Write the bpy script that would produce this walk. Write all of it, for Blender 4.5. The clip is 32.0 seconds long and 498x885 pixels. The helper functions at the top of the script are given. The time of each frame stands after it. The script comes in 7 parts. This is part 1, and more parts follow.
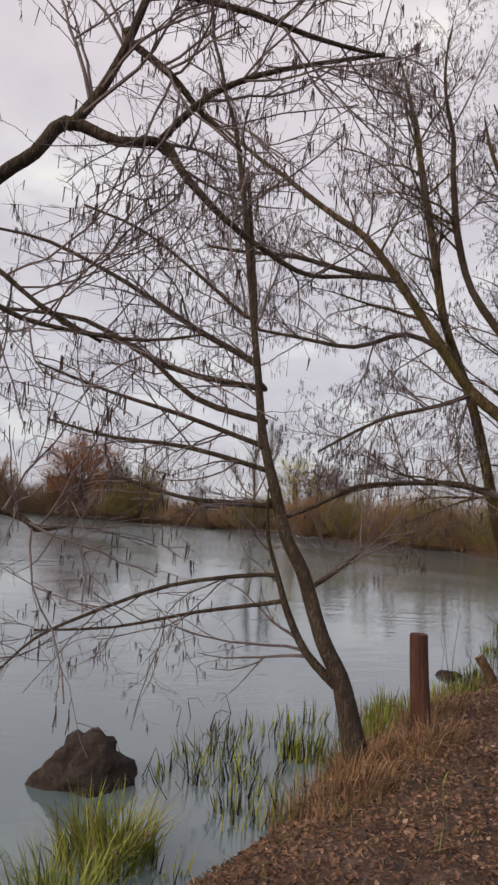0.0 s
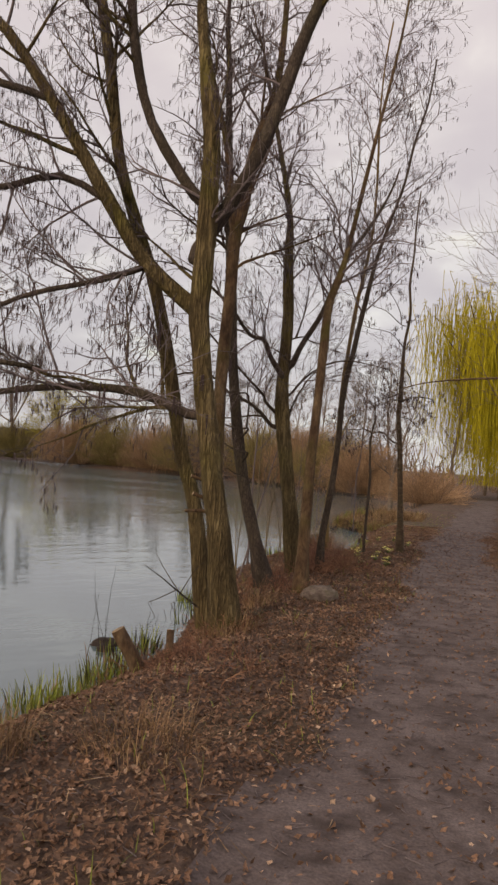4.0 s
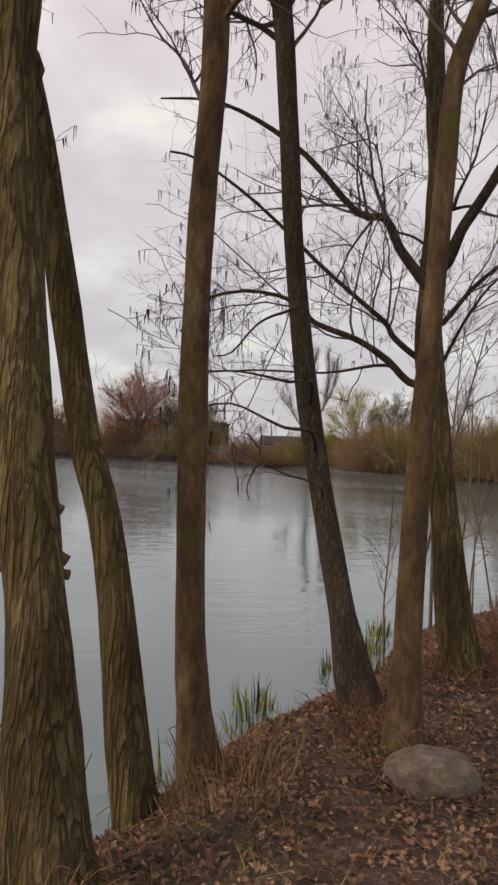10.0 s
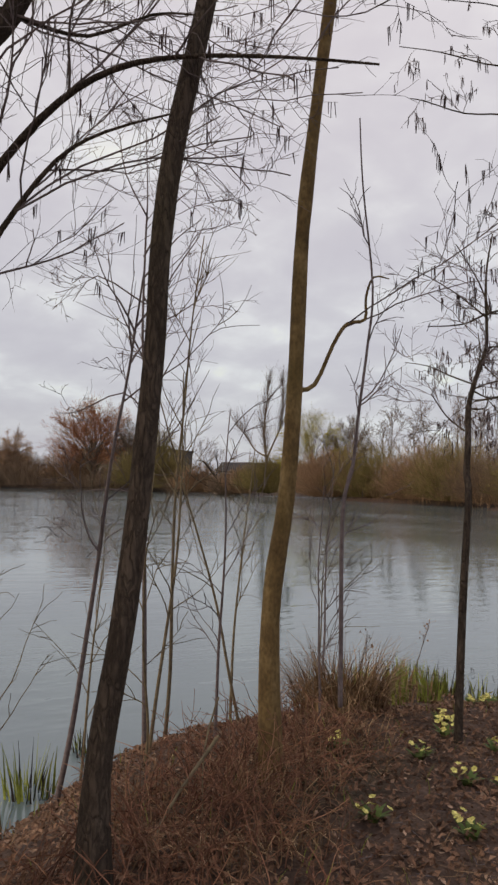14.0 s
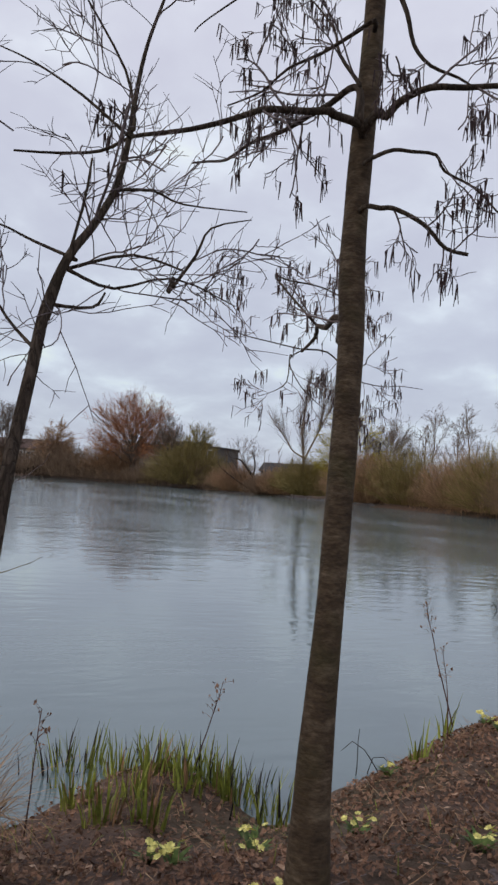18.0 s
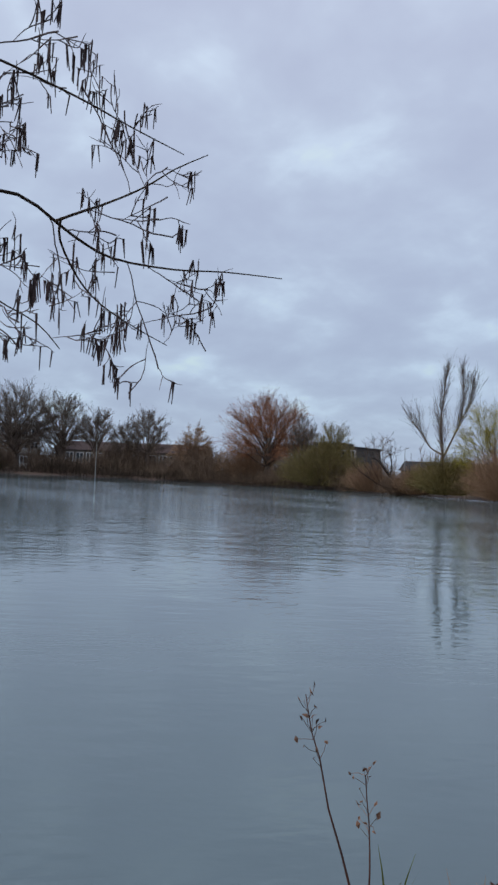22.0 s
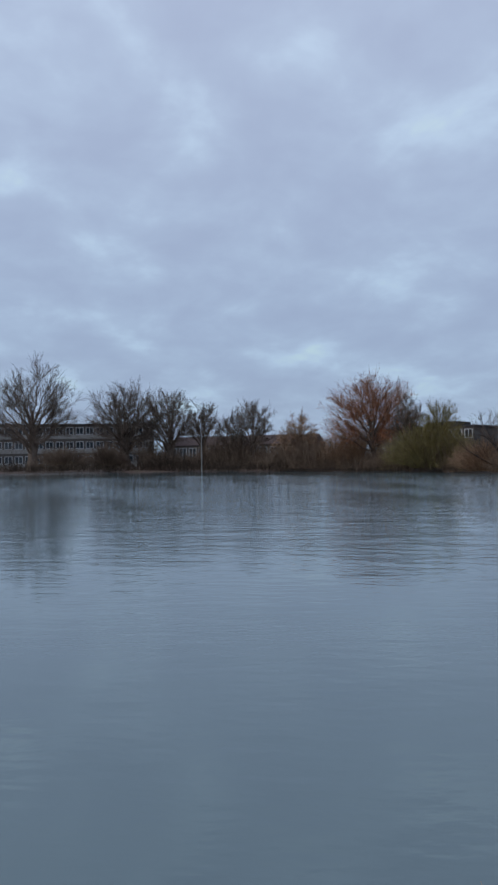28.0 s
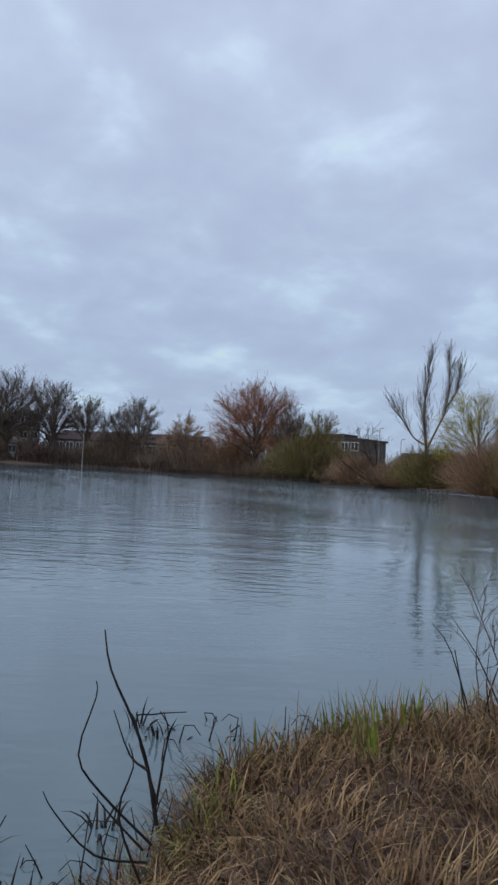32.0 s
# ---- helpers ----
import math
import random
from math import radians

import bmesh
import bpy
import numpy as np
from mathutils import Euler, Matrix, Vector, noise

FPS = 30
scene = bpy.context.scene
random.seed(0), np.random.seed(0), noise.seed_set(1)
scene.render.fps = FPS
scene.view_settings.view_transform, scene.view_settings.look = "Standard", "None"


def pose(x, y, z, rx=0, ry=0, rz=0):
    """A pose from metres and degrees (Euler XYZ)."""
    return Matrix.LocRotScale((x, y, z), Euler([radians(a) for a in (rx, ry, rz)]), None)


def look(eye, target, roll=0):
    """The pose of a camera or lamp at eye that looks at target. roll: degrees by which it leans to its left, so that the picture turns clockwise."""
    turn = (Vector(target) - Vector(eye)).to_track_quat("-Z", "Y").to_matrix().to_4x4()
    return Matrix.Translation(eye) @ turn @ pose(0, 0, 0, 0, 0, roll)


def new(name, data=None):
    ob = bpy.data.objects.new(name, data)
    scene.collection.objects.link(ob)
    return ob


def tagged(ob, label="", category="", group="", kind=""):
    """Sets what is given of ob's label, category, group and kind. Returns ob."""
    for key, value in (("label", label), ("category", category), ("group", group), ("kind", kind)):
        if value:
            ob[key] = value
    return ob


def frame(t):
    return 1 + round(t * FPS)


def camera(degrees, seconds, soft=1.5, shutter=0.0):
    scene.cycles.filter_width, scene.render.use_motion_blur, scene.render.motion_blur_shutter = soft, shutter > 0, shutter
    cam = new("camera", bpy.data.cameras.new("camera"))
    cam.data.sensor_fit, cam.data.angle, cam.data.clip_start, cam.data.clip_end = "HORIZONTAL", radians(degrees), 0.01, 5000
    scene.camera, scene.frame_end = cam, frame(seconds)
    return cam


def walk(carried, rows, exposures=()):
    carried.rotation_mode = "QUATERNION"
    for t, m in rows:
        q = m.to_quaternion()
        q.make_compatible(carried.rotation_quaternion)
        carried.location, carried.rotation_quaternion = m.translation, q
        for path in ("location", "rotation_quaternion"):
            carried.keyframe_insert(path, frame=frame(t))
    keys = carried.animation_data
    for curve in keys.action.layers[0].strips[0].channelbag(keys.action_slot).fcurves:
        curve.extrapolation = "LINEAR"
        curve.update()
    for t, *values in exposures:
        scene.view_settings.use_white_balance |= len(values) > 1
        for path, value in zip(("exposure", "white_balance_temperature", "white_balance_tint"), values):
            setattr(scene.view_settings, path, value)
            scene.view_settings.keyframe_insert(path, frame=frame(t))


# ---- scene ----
cam = camera(37.1, 32.0, 2.6)
PATH = [
    (0, (0, 0, 1.6), (-1.181, 1.602, 1.798), 4.1),
    (0.5, (0.039, 0.386, 1.618), (-1.178, 1.962, 1.803), 4.4),
    (1, (-0.032, 0.731, 1.603), (-1.249, 2.311, 1.756), 4.7),
    (1.5, (-0.042, 1.139, 1.595), (-1.205, 2.762, 1.711), 4.4),
    (2, (0.012, 1.551, 1.631), (-1.086, 3.221, 1.715), 4.2),
    (2.5, (-0.025, 2.047, 1.62), (-1.037, 3.771, 1.675), 3.8),
    (3, (0.024, 2.573, 1.583), (-0.896, 4.348, 1.627), 3.4),
    (3.5, (0.009, 3.008, 1.608), (-0.809, 4.833, 1.643), 3.4),
    (4, (-0.064, 3.475, 1.622), (-0.717, 5.364, 1.669), 3.9),
    (4.5, (-0.029, 3.969, 1.61), (-0.54, 5.902, 1.666), 4.5),
    (6.5, (-0.239, 5.761, 1.569), (-0.819, 7.673, 1.668), 2.1),
    (7, (-0.268, 6.245, 1.556), (-1.117, 8.054, 1.643), 0.6),
    (7.5, (-0.243, 6.672, 1.594), (-1.366, 8.326, 1.659), 0.2),
    (8, (-0.33, 7.112, 1.591), (-1.634, 8.628, 1.645), 0.4),
    (8.5, (-0.342, 7.576, 1.546), (-1.726, 9.02, 1.588), 0.7),
    (9, (-0.354, 8.033, 1.559), (-1.784, 9.432, 1.589), 1.3),
    (9.5, (-0.377, 8.553, 1.579), (-1.78, 9.978, 1.605), 2.1),
    (10, (-0.296, 9.081, 1.572), (-1.673, 10.531, 1.594), 2.5),
    (10.5, (-0.294, 9.49, 1.622), (-1.633, 10.976, 1.638), 2.5),
    (11, (-0.343, 9.975, 1.624), (-1.627, 11.508, 1.645), 2.1),
    (11.5, (-0.294, 10.5, 1.601), (-1.534, 12.069, 1.638), 1.4),
    (12, (-0.34, 10.999, 1.648), (-1.517, 12.615, 1.722), 0.8),
    (12.5, (-0.358, 11.49, 1.651), (-1.557, 13.086, 1.768), -0.2),
    (13, (-0.327, 11.886, 1.685), (-1.632, 13.397, 1.798), 0),
    (13.5, (-0.356, 12.371, 1.658), (-1.693, 13.855, 1.764), 0.4),
    (14, (-0.31, 12.875, 1.633), (-1.638, 14.368, 1.73), 1.1),
    (14.5, (-0.224, 13.37, 1.635), (-1.537, 14.876, 1.72), 2.2),
    (15, (-0.212, 13.848, 1.622), (-1.506, 15.371, 1.698), 3.1),
    (15.5, (-0.104, 14.288, 1.618), (-1.396, 15.813, 1.677), 3.6),
    (17.5, (-0.187, 15.909, 1.6), (-1.584, 17.338, 1.689), 4),
    (18, (-0.273, 16.338, 1.6), (-1.712, 17.724, 1.694), 3.9),
    (18.5, (-0.322, 16.812, 1.6), (-1.805, 18.152, 1.702), 3.6),
    (19, (-0.496, 17.248, 1.6), (-2.034, 18.524, 1.701), 2.9),
    (19.5, (-0.713, 17.651, 1.6), (-2.307, 18.857, 1.702), 2.2),
    (20, (-0.896, 18.007, 1.6), (-2.543, 19.138, 1.705), 1.4),
    (20.5, (-1.021, 18.343, 1.6), (-2.711, 19.41, 1.702), 1.5),
    (21, (-1.065, 18.688, 1.6), (-2.772, 19.727, 1.698), 1.9),
    (21.5, (-1.004, 19.08, 1.6), (-2.708, 20.125, 1.69), 2.3),
    (22, (-1.04, 19.5, 1.6), (-2.726, 20.574, 1.677), 2.6),
    (22.5, (-1.153, 20.017, 1.6), (-2.812, 21.132, 1.668), 3),
    (23, (-1.216, 20.521, 1.6), (-2.847, 21.678, 1.658), 3.1),
    (23.5, (-1.273, 20.91, 1.6), (-2.881, 22.1, 1.654), 3.1),
    (24, (-1.316, 21.225, 1.6), (-2.92, 22.418, 1.658), 2.7),
    (24.5, (-1.344, 21.496, 1.6), (-2.963, 22.668, 1.671), 2.1),
    (25, (-1.363, 21.748, 1.6), (-3.007, 22.885, 1.684), 1.3),
    (25.5, (-1.375, 22.006, 1.6), (-3.054, 23.091, 1.69), 0.6),
    (26, (-1.377, 22.288, 1.6), (-3.094, 23.311, 1.692), -0.1),
    (26.5, (-1.37, 22.605, 1.6), (-3.128, 23.556, 1.685), -0.7),
    (28.5, (-1.285, 24.034, 1.6), (-3.135, 24.793, 1.637), -0.7),
    (29, (-1.248, 24.419, 1.6), (-3.083, 25.215, 1.636), -0.3),
    (29.5, (-1.271, 24.782, 1.6), (-3.082, 25.631, 1.646), 0.3),
    (30, (-1.343, 25.162, 1.6), (-3.124, 26.072, 1.658), 0.9),
    (30.5, (-1.325, 25.538, 1.6), (-3.081, 26.494, 1.666), 1.5),
    (31, (-1.329, 25.967, 1.6), (-3.068, 26.954, 1.668), 2.2),
    (31.5, (-1.403, 26.392, 1.6), (-3.131, 27.398, 1.66), 2.8),
    (32, (-1.376, 26.781, 1.6), (-3.103, 27.791, 1.654), 3.1),
]
# seconds, stops, white balance, tint
EXPOSURES = [(0, 0.55, 8400, 18), (2.5, 0.5, 8400, 18), (4, 0.55, 9200, 18), (9, 0.6, 9000, 17), (13, 0.55, 8600, 16), (15.5, 0.5, 8000, 14), (17.5, 0.55, 7400, 13), (20, 0.48, 6900, 11), (23, 0.2, 6200, 8), (26, 0.1, 6000, 7), (29, 0.15, 6100, 7), (32, 0.3, 6200, 8)]
walk(cam, [(t, look(eye, target, roll)) for t, eye, target, roll in PATH], EXPOSURES)
# ---------------------------------------------------------------- light
world = bpy.data.worlds.new("overcast_sky")
scene.world = world
world.use_nodes = True
wn, wl = world.node_tree.nodes, world.node_tree.links
wn.clear()
SUN_ELEVATION, SUN_ROTATION = radians(24), radians(200)
sky = wn.new("ShaderNodeTexSky")
sky.sky_type, sky.sun_disc = "NISHITA", False
sky.sun_elevation, sky.sun_rotation = SUN_ELEVATION, SUN_ROTATION
sky_bg = wn.new("ShaderNodeBackground")
sky_bg.inputs["Strength"].default_value = 0.10
wl.new(sky.outputs[0], sky_bg.inputs["Color"])
# layered cloud sheet: soft streaks stretched along the horizon
coord = wn.new("ShaderNodeTexCoord")
split = wn.new("ShaderNodeSeparateXYZ")
wl.new(coord.outputs["Generated"], split.inputs[0])
lift = wn.new("ShaderNodeMath"); lift.operation = "ADD"; lift.inputs[1].default_value = 0.30
wl.new(split.outputs["Z"], lift.inputs[0])
top = wn.new("ShaderNodeMath"); top.operation = "MAXIMUM"; top.inputs[1].default_value = 0.05
wl.new(lift.outputs[0], top.inputs[0])
flat = []
for axis in "XY":
    d = wn.new("ShaderNodeMath"); d.operation = "DIVIDE"
    wl.new(split.outputs[axis], d.inputs[0]); wl.new(top.outputs[0], d.inputs[1])
    flat.append(d)
sheet = wn.new("ShaderNodeCombineXYZ")
wl.new(flat[0].outputs[0], sheet.inputs["X"]); wl.new(flat[1].outputs[0], sheet.inputs["Y"])
cloud = wn.new("ShaderNodeTexNoise")
cloud.inputs["Scale"].default_value, cloud.inputs["Detail"].default_value, cloud.inputs["Roughness"].default_value = 4.2, 5.0, 0.50
cloud.inputs["Distortion"].default_value = 0.15
wl.new(sheet.outputs[0], cloud.inputs["Vector"])
ramp = wn.new("ShaderNodeValToRGB")
wl.new(cloud.outputs["Fac"], ramp.inputs["Fac"])
ramp.color_ramp.interpolation = "B_SPLINE"
e = ramp.color_ramp.elements
e[0].position, e[0].color = 0.28, (0.535, 0.585, 0.775, 1)
e[1].position, e[1].color = 0.76, (0.84, 0.98, 1.16, 1)
e2 = e.new(0.56); e2.color = (0.59, 0.655, 0.845, 1)
cloud_bg = wn.new("ShaderNodeBackground")
cloud_bg.inputs["Strength"].default_value = 0.66
grade = wn.new("ShaderNodeMapRange")
grade.inputs["From Min"].default_value, grade.inputs["From Max"].default_value = 0.0, 0.55
grade.inputs["To Min"].default_value, grade.inputs["To Max"].default_value = 0.0, 1.0
wl.new(split.outputs["Z"], grade.inputs["Value"])
tone = wn.new("ShaderNodeMix"); tone.data_type = "RGBA"
tone.inputs["A"].default_value, tone.inputs["B"].default_value = (0.82, 0.90, 0.93, 1), (1.16, 1.16, 1.14, 1)
wl.new(grade.outputs[0], tone.inputs["Factor"])
graded = wn.new("ShaderNodeMix"); graded.data_type, graded.blend_type = "RGBA", "MULTIPLY"
graded.inputs["Factor"].default_value = 1.0
wl.new(ramp.outputs["Color"], graded.inputs["A"]); wl.new(tone.outputs["Result"], graded.inputs["B"])
wl.new(graded.outputs["Result"], cloud_bg.inputs["Color"])
both = wn.new("ShaderNodeMixShader"); both.inputs["Fac"].default_value = 0.92
wl.new(sky_bg.outputs[0], both.inputs[1]); wl.new(cloud_bg.outputs[0], both.inputs[2])
out = wn.new("ShaderNodeOutputWorld")
wl.new(both.outputs[0], out.inputs["Surface"])

sun_data = bpy.data.lights.new("sun", "SUN")
sun_data.energy, sun_data.angle, sun_data.color = 1.3, radians(25), (1.0, 0.95, 0.88)
sun = new("sun", sun_data)
sun.matrix_world = pose(0, 0, 60, 90 - math.degrees(SUN_ELEVATION), 0, 180 - math.degrees(SUN_ROTATION))


# ---------------------------------------------------------------- materials
def material(name, colours, scale=6.0, rough=0.9, bump=0.3, stretch=(1, 1, 1), fine=40.0, bump_scale=None, distance=0.02,
             metal=0.0, vary=0.0, specular=0.3, blotch=None, blotch_scale=0.8, coords="Object"):
    """A procedural surface: a ramp of colours over noise, fine grain on top, bump, and optional large blotches."""
    m = bpy.data.materials.new(name)
    m.use_nodes = True
    n, l = m.node_tree.nodes, m.node_tree.links
    b = n["Principled BSDF"]
    b.inputs["Roughness"].default_value, b.inputs["Metallic"].default_value = rough, metal
    b.inputs["Specular IOR Level"].default_value = specular
    tc, mp = n.new("ShaderNodeTexCoord"), n.new("ShaderNodeMapping")
    mp.inputs["Scale"].default_value = stretch
    l.new(tc.outputs[coords], mp.inputs["Vector"])
    noise1 = n.new("ShaderNodeTexNoise")
    noise1.inputs["Scale"].default_value, noise1.inputs["Detail"].default_value, noise1.inputs["Roughness"].default_value = scale, 6, 0.62
    l.new(mp.outputs[0], noise1.inputs["Vector"])
    r = n.new("ShaderNodeValToRGB")
    l.new(noise1.outputs["Fac"], r.inputs["Fac"])
    els = r.color_ramp.elements
    span = [0.28 + 0.44 * i / max(1, len(colours) - 1) for i in range(len(colours))]
    els[0].position, els[0].color = span[0], (*colours[0], 1)
    els[1].position, els[1].color = span[-1], (*colours[-1], 1)
    for p, c in zip(span[1:-1], colours[1:-1]):
        els.new(p).color = (*c, 1)
    colour = r.outputs["Color"]
    grain = n.new("ShaderNodeTexNoise")
    grain.inputs["Scale"].default_value, grain.inputs["Detail"].default_value = fine, 3
    l.new(mp.outputs[0], grain.inputs["Vector"])
    gr = n.new("ShaderNodeMapRange")
    gr.inputs["From Min"].default_value, gr.inputs["From Max"].default_value = 0.3, 0.7
    gr.inputs["To Min"].default_value, gr.inputs["To Max"].default_value = 0.72, 1.25
    l.new(grain.outputs["Fac"], gr.inputs["Value"])
    mul = n.new("ShaderNodeMix"); mul.data_type, mul.blend_type = "RGBA", "MULTIPLY"
    mul.inputs["Factor"].default_value = 1.0
    l.new(colour, mul.inputs["A"]); l.new(gr.outputs[0], mul.inputs["B"])
    colour = mul.outputs["Result"]
    if blotch:
        n3 = n.new("ShaderNodeTexNoise")
        n3.inputs["Scale"].default_value, n3.inputs["Detail"].default_value = blotch_scale, 4
        l.new(tc.outputs[coords], n3.inputs["Vector"])
        f = n.new("ShaderNodeMapRange")
        f.inputs["From Min"].default_value, f.inputs["From Max"].default_value = 0.5, 0.72
        f.inputs["To Max"].default_value = blotch[1]
        l.new(n3.outputs["Fac"], f.inputs["Value"])
        mx = n.new("ShaderNodeMix"); mx.data_type = "RGBA"
        mx.inputs["B"].default_value = (*blotch[0], 1)
        l.new(f.outputs[0], mx.inputs["Factor"]); l.new(colour, mx.inputs["A"])
        colour = mx.outputs["Result"]
    if vary:
        geo = n.new("ShaderNodeNewGeometry")
        v = n.new("ShaderNodeMapRange")
        v.inputs["To Min"].default_value, v.inputs["To Max"].default_value = 1 - vary, 1 + vary
        l.new(geo.outputs["Random Per Island"], v.inputs["Value"])
        mv = n.new("ShaderNodeMix"); mv.data_type, mv.blend_type = "RGBA", "MULTIPLY"
        mv.inputs["Factor"].default_value = 1.0
        l.new(colour, mv.inputs["A"]); l.new(v.outputs[0], mv.inputs["B"])
        colour = mv.outputs["Result"]
    l.new(colour, b.inputs["Base Color"])
    if bump:
        bn = n.new("ShaderNodeTexNoise")
        bn.inputs["Scale"].default_value, bn.inputs["Detail"].default_value = bump_scale or scale * 2, 6
        l.new(mp.outputs[0], bn.inputs["Vector"])
        bp = n.new("ShaderNodeBump")
        bp.inputs["Strength"].default_value, bp.inputs["Distance"].default_value = bump, distance
        l.new(bn.outputs["Fac"], bp.inputs["Height"]); l.new(bp.outputs[0], b.inputs["Normal"])
    return m


def bark(name, dark, mid, light, moss, furrow=14.0, deep=0.03, lean=0.16, moss_amount=0.6):
    """Bark with upright furrows and a green-brown bloom of algae."""
    m = material(name, [dark, mid, light], scale=5, rough=0.95, bump=0.0, stretch=(1, 1, 0.35), fine=60, blotch=(moss, moss_amount), blotch_scale=1.3, specular=0.15)
    n, l = m.node_tree.nodes, m.node_tree.links
    tc, mp = n.new("ShaderNodeTexCoord"), n.new("ShaderNodeMapping")
    mp.inputs["Scale"].default_value = (1, 1, lean)
    l.new(tc.outputs["Object"], mp.inputs["Vector"])
    v = n.new("ShaderNodeTexVoronoi"); v.feature = "DISTANCE_TO_EDGE"
    v.inputs["Scale"].default_value = furrow
    w = n.new("ShaderNodeTexNoise"); w.inputs["Scale"].default_value, w.inputs["Detail"].default_value = furrow * 0.8, 4
    l.new(mp.outputs[0], w.inputs["Vector"])
    add = n.new("ShaderNodeMix"); add.data_type = "VECTOR"; add.inputs["Factor"].default_value = 0.12
    l.new(mp.outputs[0], add.inputs["A"]); l.new(w.outputs["Color"], add.inputs["B"])
    l.new(add.outputs["Result"], v.inputs["Vector"])
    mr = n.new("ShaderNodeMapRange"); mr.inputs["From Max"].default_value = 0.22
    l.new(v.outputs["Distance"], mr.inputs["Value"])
    sm = n.new("ShaderNodeMath"); sm.operation = "ADD"
    g = n.new("ShaderNodeTexNoise"); g.inputs["Scale"].default_value, g.inputs["Detail"].default_value = 70, 5
    l.new(mp.outputs[0], g.inputs["Vector"])
    l.new(mr.outputs[0], sm.inputs[0]); l.new(g.outputs["Fac"], sm.inputs[1])
    bp = n.new("ShaderNodeBump"); bp.inputs["Strength"].default_value, bp.inputs["Distance"].default_value = 0.9, deep
    l.new(sm.outputs[0], bp.inputs["Height"]); l.new(bp.outputs[0], n["Principled BSDF"].inputs["Normal"])
    # the floor of a furrow is mixed towards a third of the dark tone
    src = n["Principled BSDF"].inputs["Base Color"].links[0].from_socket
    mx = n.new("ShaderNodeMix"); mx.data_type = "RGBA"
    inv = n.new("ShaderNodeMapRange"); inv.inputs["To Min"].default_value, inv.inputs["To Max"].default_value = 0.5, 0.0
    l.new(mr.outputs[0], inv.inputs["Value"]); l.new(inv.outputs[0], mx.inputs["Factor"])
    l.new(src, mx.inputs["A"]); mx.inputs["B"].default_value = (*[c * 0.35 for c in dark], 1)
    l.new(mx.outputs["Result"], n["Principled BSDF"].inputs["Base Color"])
    return m


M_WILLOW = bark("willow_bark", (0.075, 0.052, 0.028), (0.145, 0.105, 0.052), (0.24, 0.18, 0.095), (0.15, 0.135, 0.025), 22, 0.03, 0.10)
M_ALDER = material("alder_bark", [(0.034, 0.021, 0.012), (0.068, 0.044, 0.025), (0.14, 0.102, 0.066)], scale=9, stretch=(1, 1, 2.0), rough=0.85, bump=0.8, fine=45, bump_scale=26, distance=0.014, blotch=((0.062, 0.058, 0.02), 0.6), blotch_scale=3.5)
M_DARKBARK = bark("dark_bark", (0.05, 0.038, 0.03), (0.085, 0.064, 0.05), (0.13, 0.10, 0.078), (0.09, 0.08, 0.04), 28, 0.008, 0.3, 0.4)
M_BROWNBARK = material("brown_bark", [(0.045, 0.024, 0.014), (0.10, 0.060, 0.034), (0.20, 0.135, 0.078)], scale=9, stretch=(1, 1, 0.4), rough=0.95, bump=1.0, fine=45, bump_scale=24, distance=0.024, blotch=((0.10, 0.088, 0.022), 0.7), blotch_scale=2.6)
M_KNOBBLY = material("knobbly_bark", [(0.075, 0.044, 0.018), (0.155, 0.100, 0.042), (0.27, 0.185, 0.085)], scale=9, stretch=(1, 1, 0.6), rough=0.9, bump=0.6, fine=60, bump_scale=20, distance=0.012, blotch=((0.17, 0.13, 0.04), 0.5), blotch_scale=1.6)
M_TWIG = material("twig_bark", [(0.095, 0.074, 0.076), (0.175, 0.14, 0.138)], scale=8, bump=0, rough=0.85, vary=0.25)
M_CATKIN = material("catkin", [(0.03, 0.02, 0.022), (0.075, 0.05, 0.05)], scale=90, bump=0.4, fine=300, rough=0.9, vary=0.3, distance=0.002)
M_PALETWIG = material("pale_twig", [(0.10, 0.075, 0.05), (0.19, 0.15, 0.09)], scale=8, bump=0, vary=0.25)
M_GROUND = material("bank_soil", [(0.05, 0.031, 0.024), (0.098, 0.061, 0.046), (0.165, 0.106, 0.08)], scale=5, rough=0.97, bump=0.8, fine=55,
                    bump_scale=22, distance=0.03, blotch=((0.05, 0.055, 0.02), 0.5), blotch_scale=0.5)
M_PATH = material("path_dirt", [(0.078, 0.056, 0.051), (0.122, 0.092, 0.086), (0.172, 0.134, 0.127)], scale=2.2, rough=0.95, bump=0.7, fine=70,
                  bump_scale=16, distance=0.03, blotch=((0.052, 0.036, 0.032), 0.95), blotch_scale=5.0)
M_LEAF = material("fallen_leaf", [(0.085, 0.044, 0.028), (0.17, 0.092, 0.058), (0.31, 0.185, 0.12)], scale=1.5, bump=0.2, fine=120, vary=0.55, rough=0.8)
M_LEAFPALE = material("bleached_leaf", [(0.22, 0.13, 0.09), (0.32, 0.21, 0.145), (0.43, 0.31, 0.22)], scale=1.5, bump=0.2, fine=120, vary=0.5, rough=0.8)
M_BRAMBLE = material("bramble_stem", [(0.11, 0.045, 0.03), (0.20, 0.09, 0.055), (0.30, 0.16, 0.09)], scale=3, bump=0, vary=0.5, rough=0.8)
M_STRAW = material("dry_grass", [(0.12, 0.066, 0.036), (0.22, 0.13, 0.07), (0.36, 0.245, 0.14)], scale=2.0, bump=0, vary=0.5, rough=0.85)
M_SEDGE = material("old_sedge", [(0.05, 0.028, 0.014), (0.14, 0.082, 0.038), (0.36, 0.25, 0.12)], scale=3.0, bump=0, vary=0.7, rough=0.8)
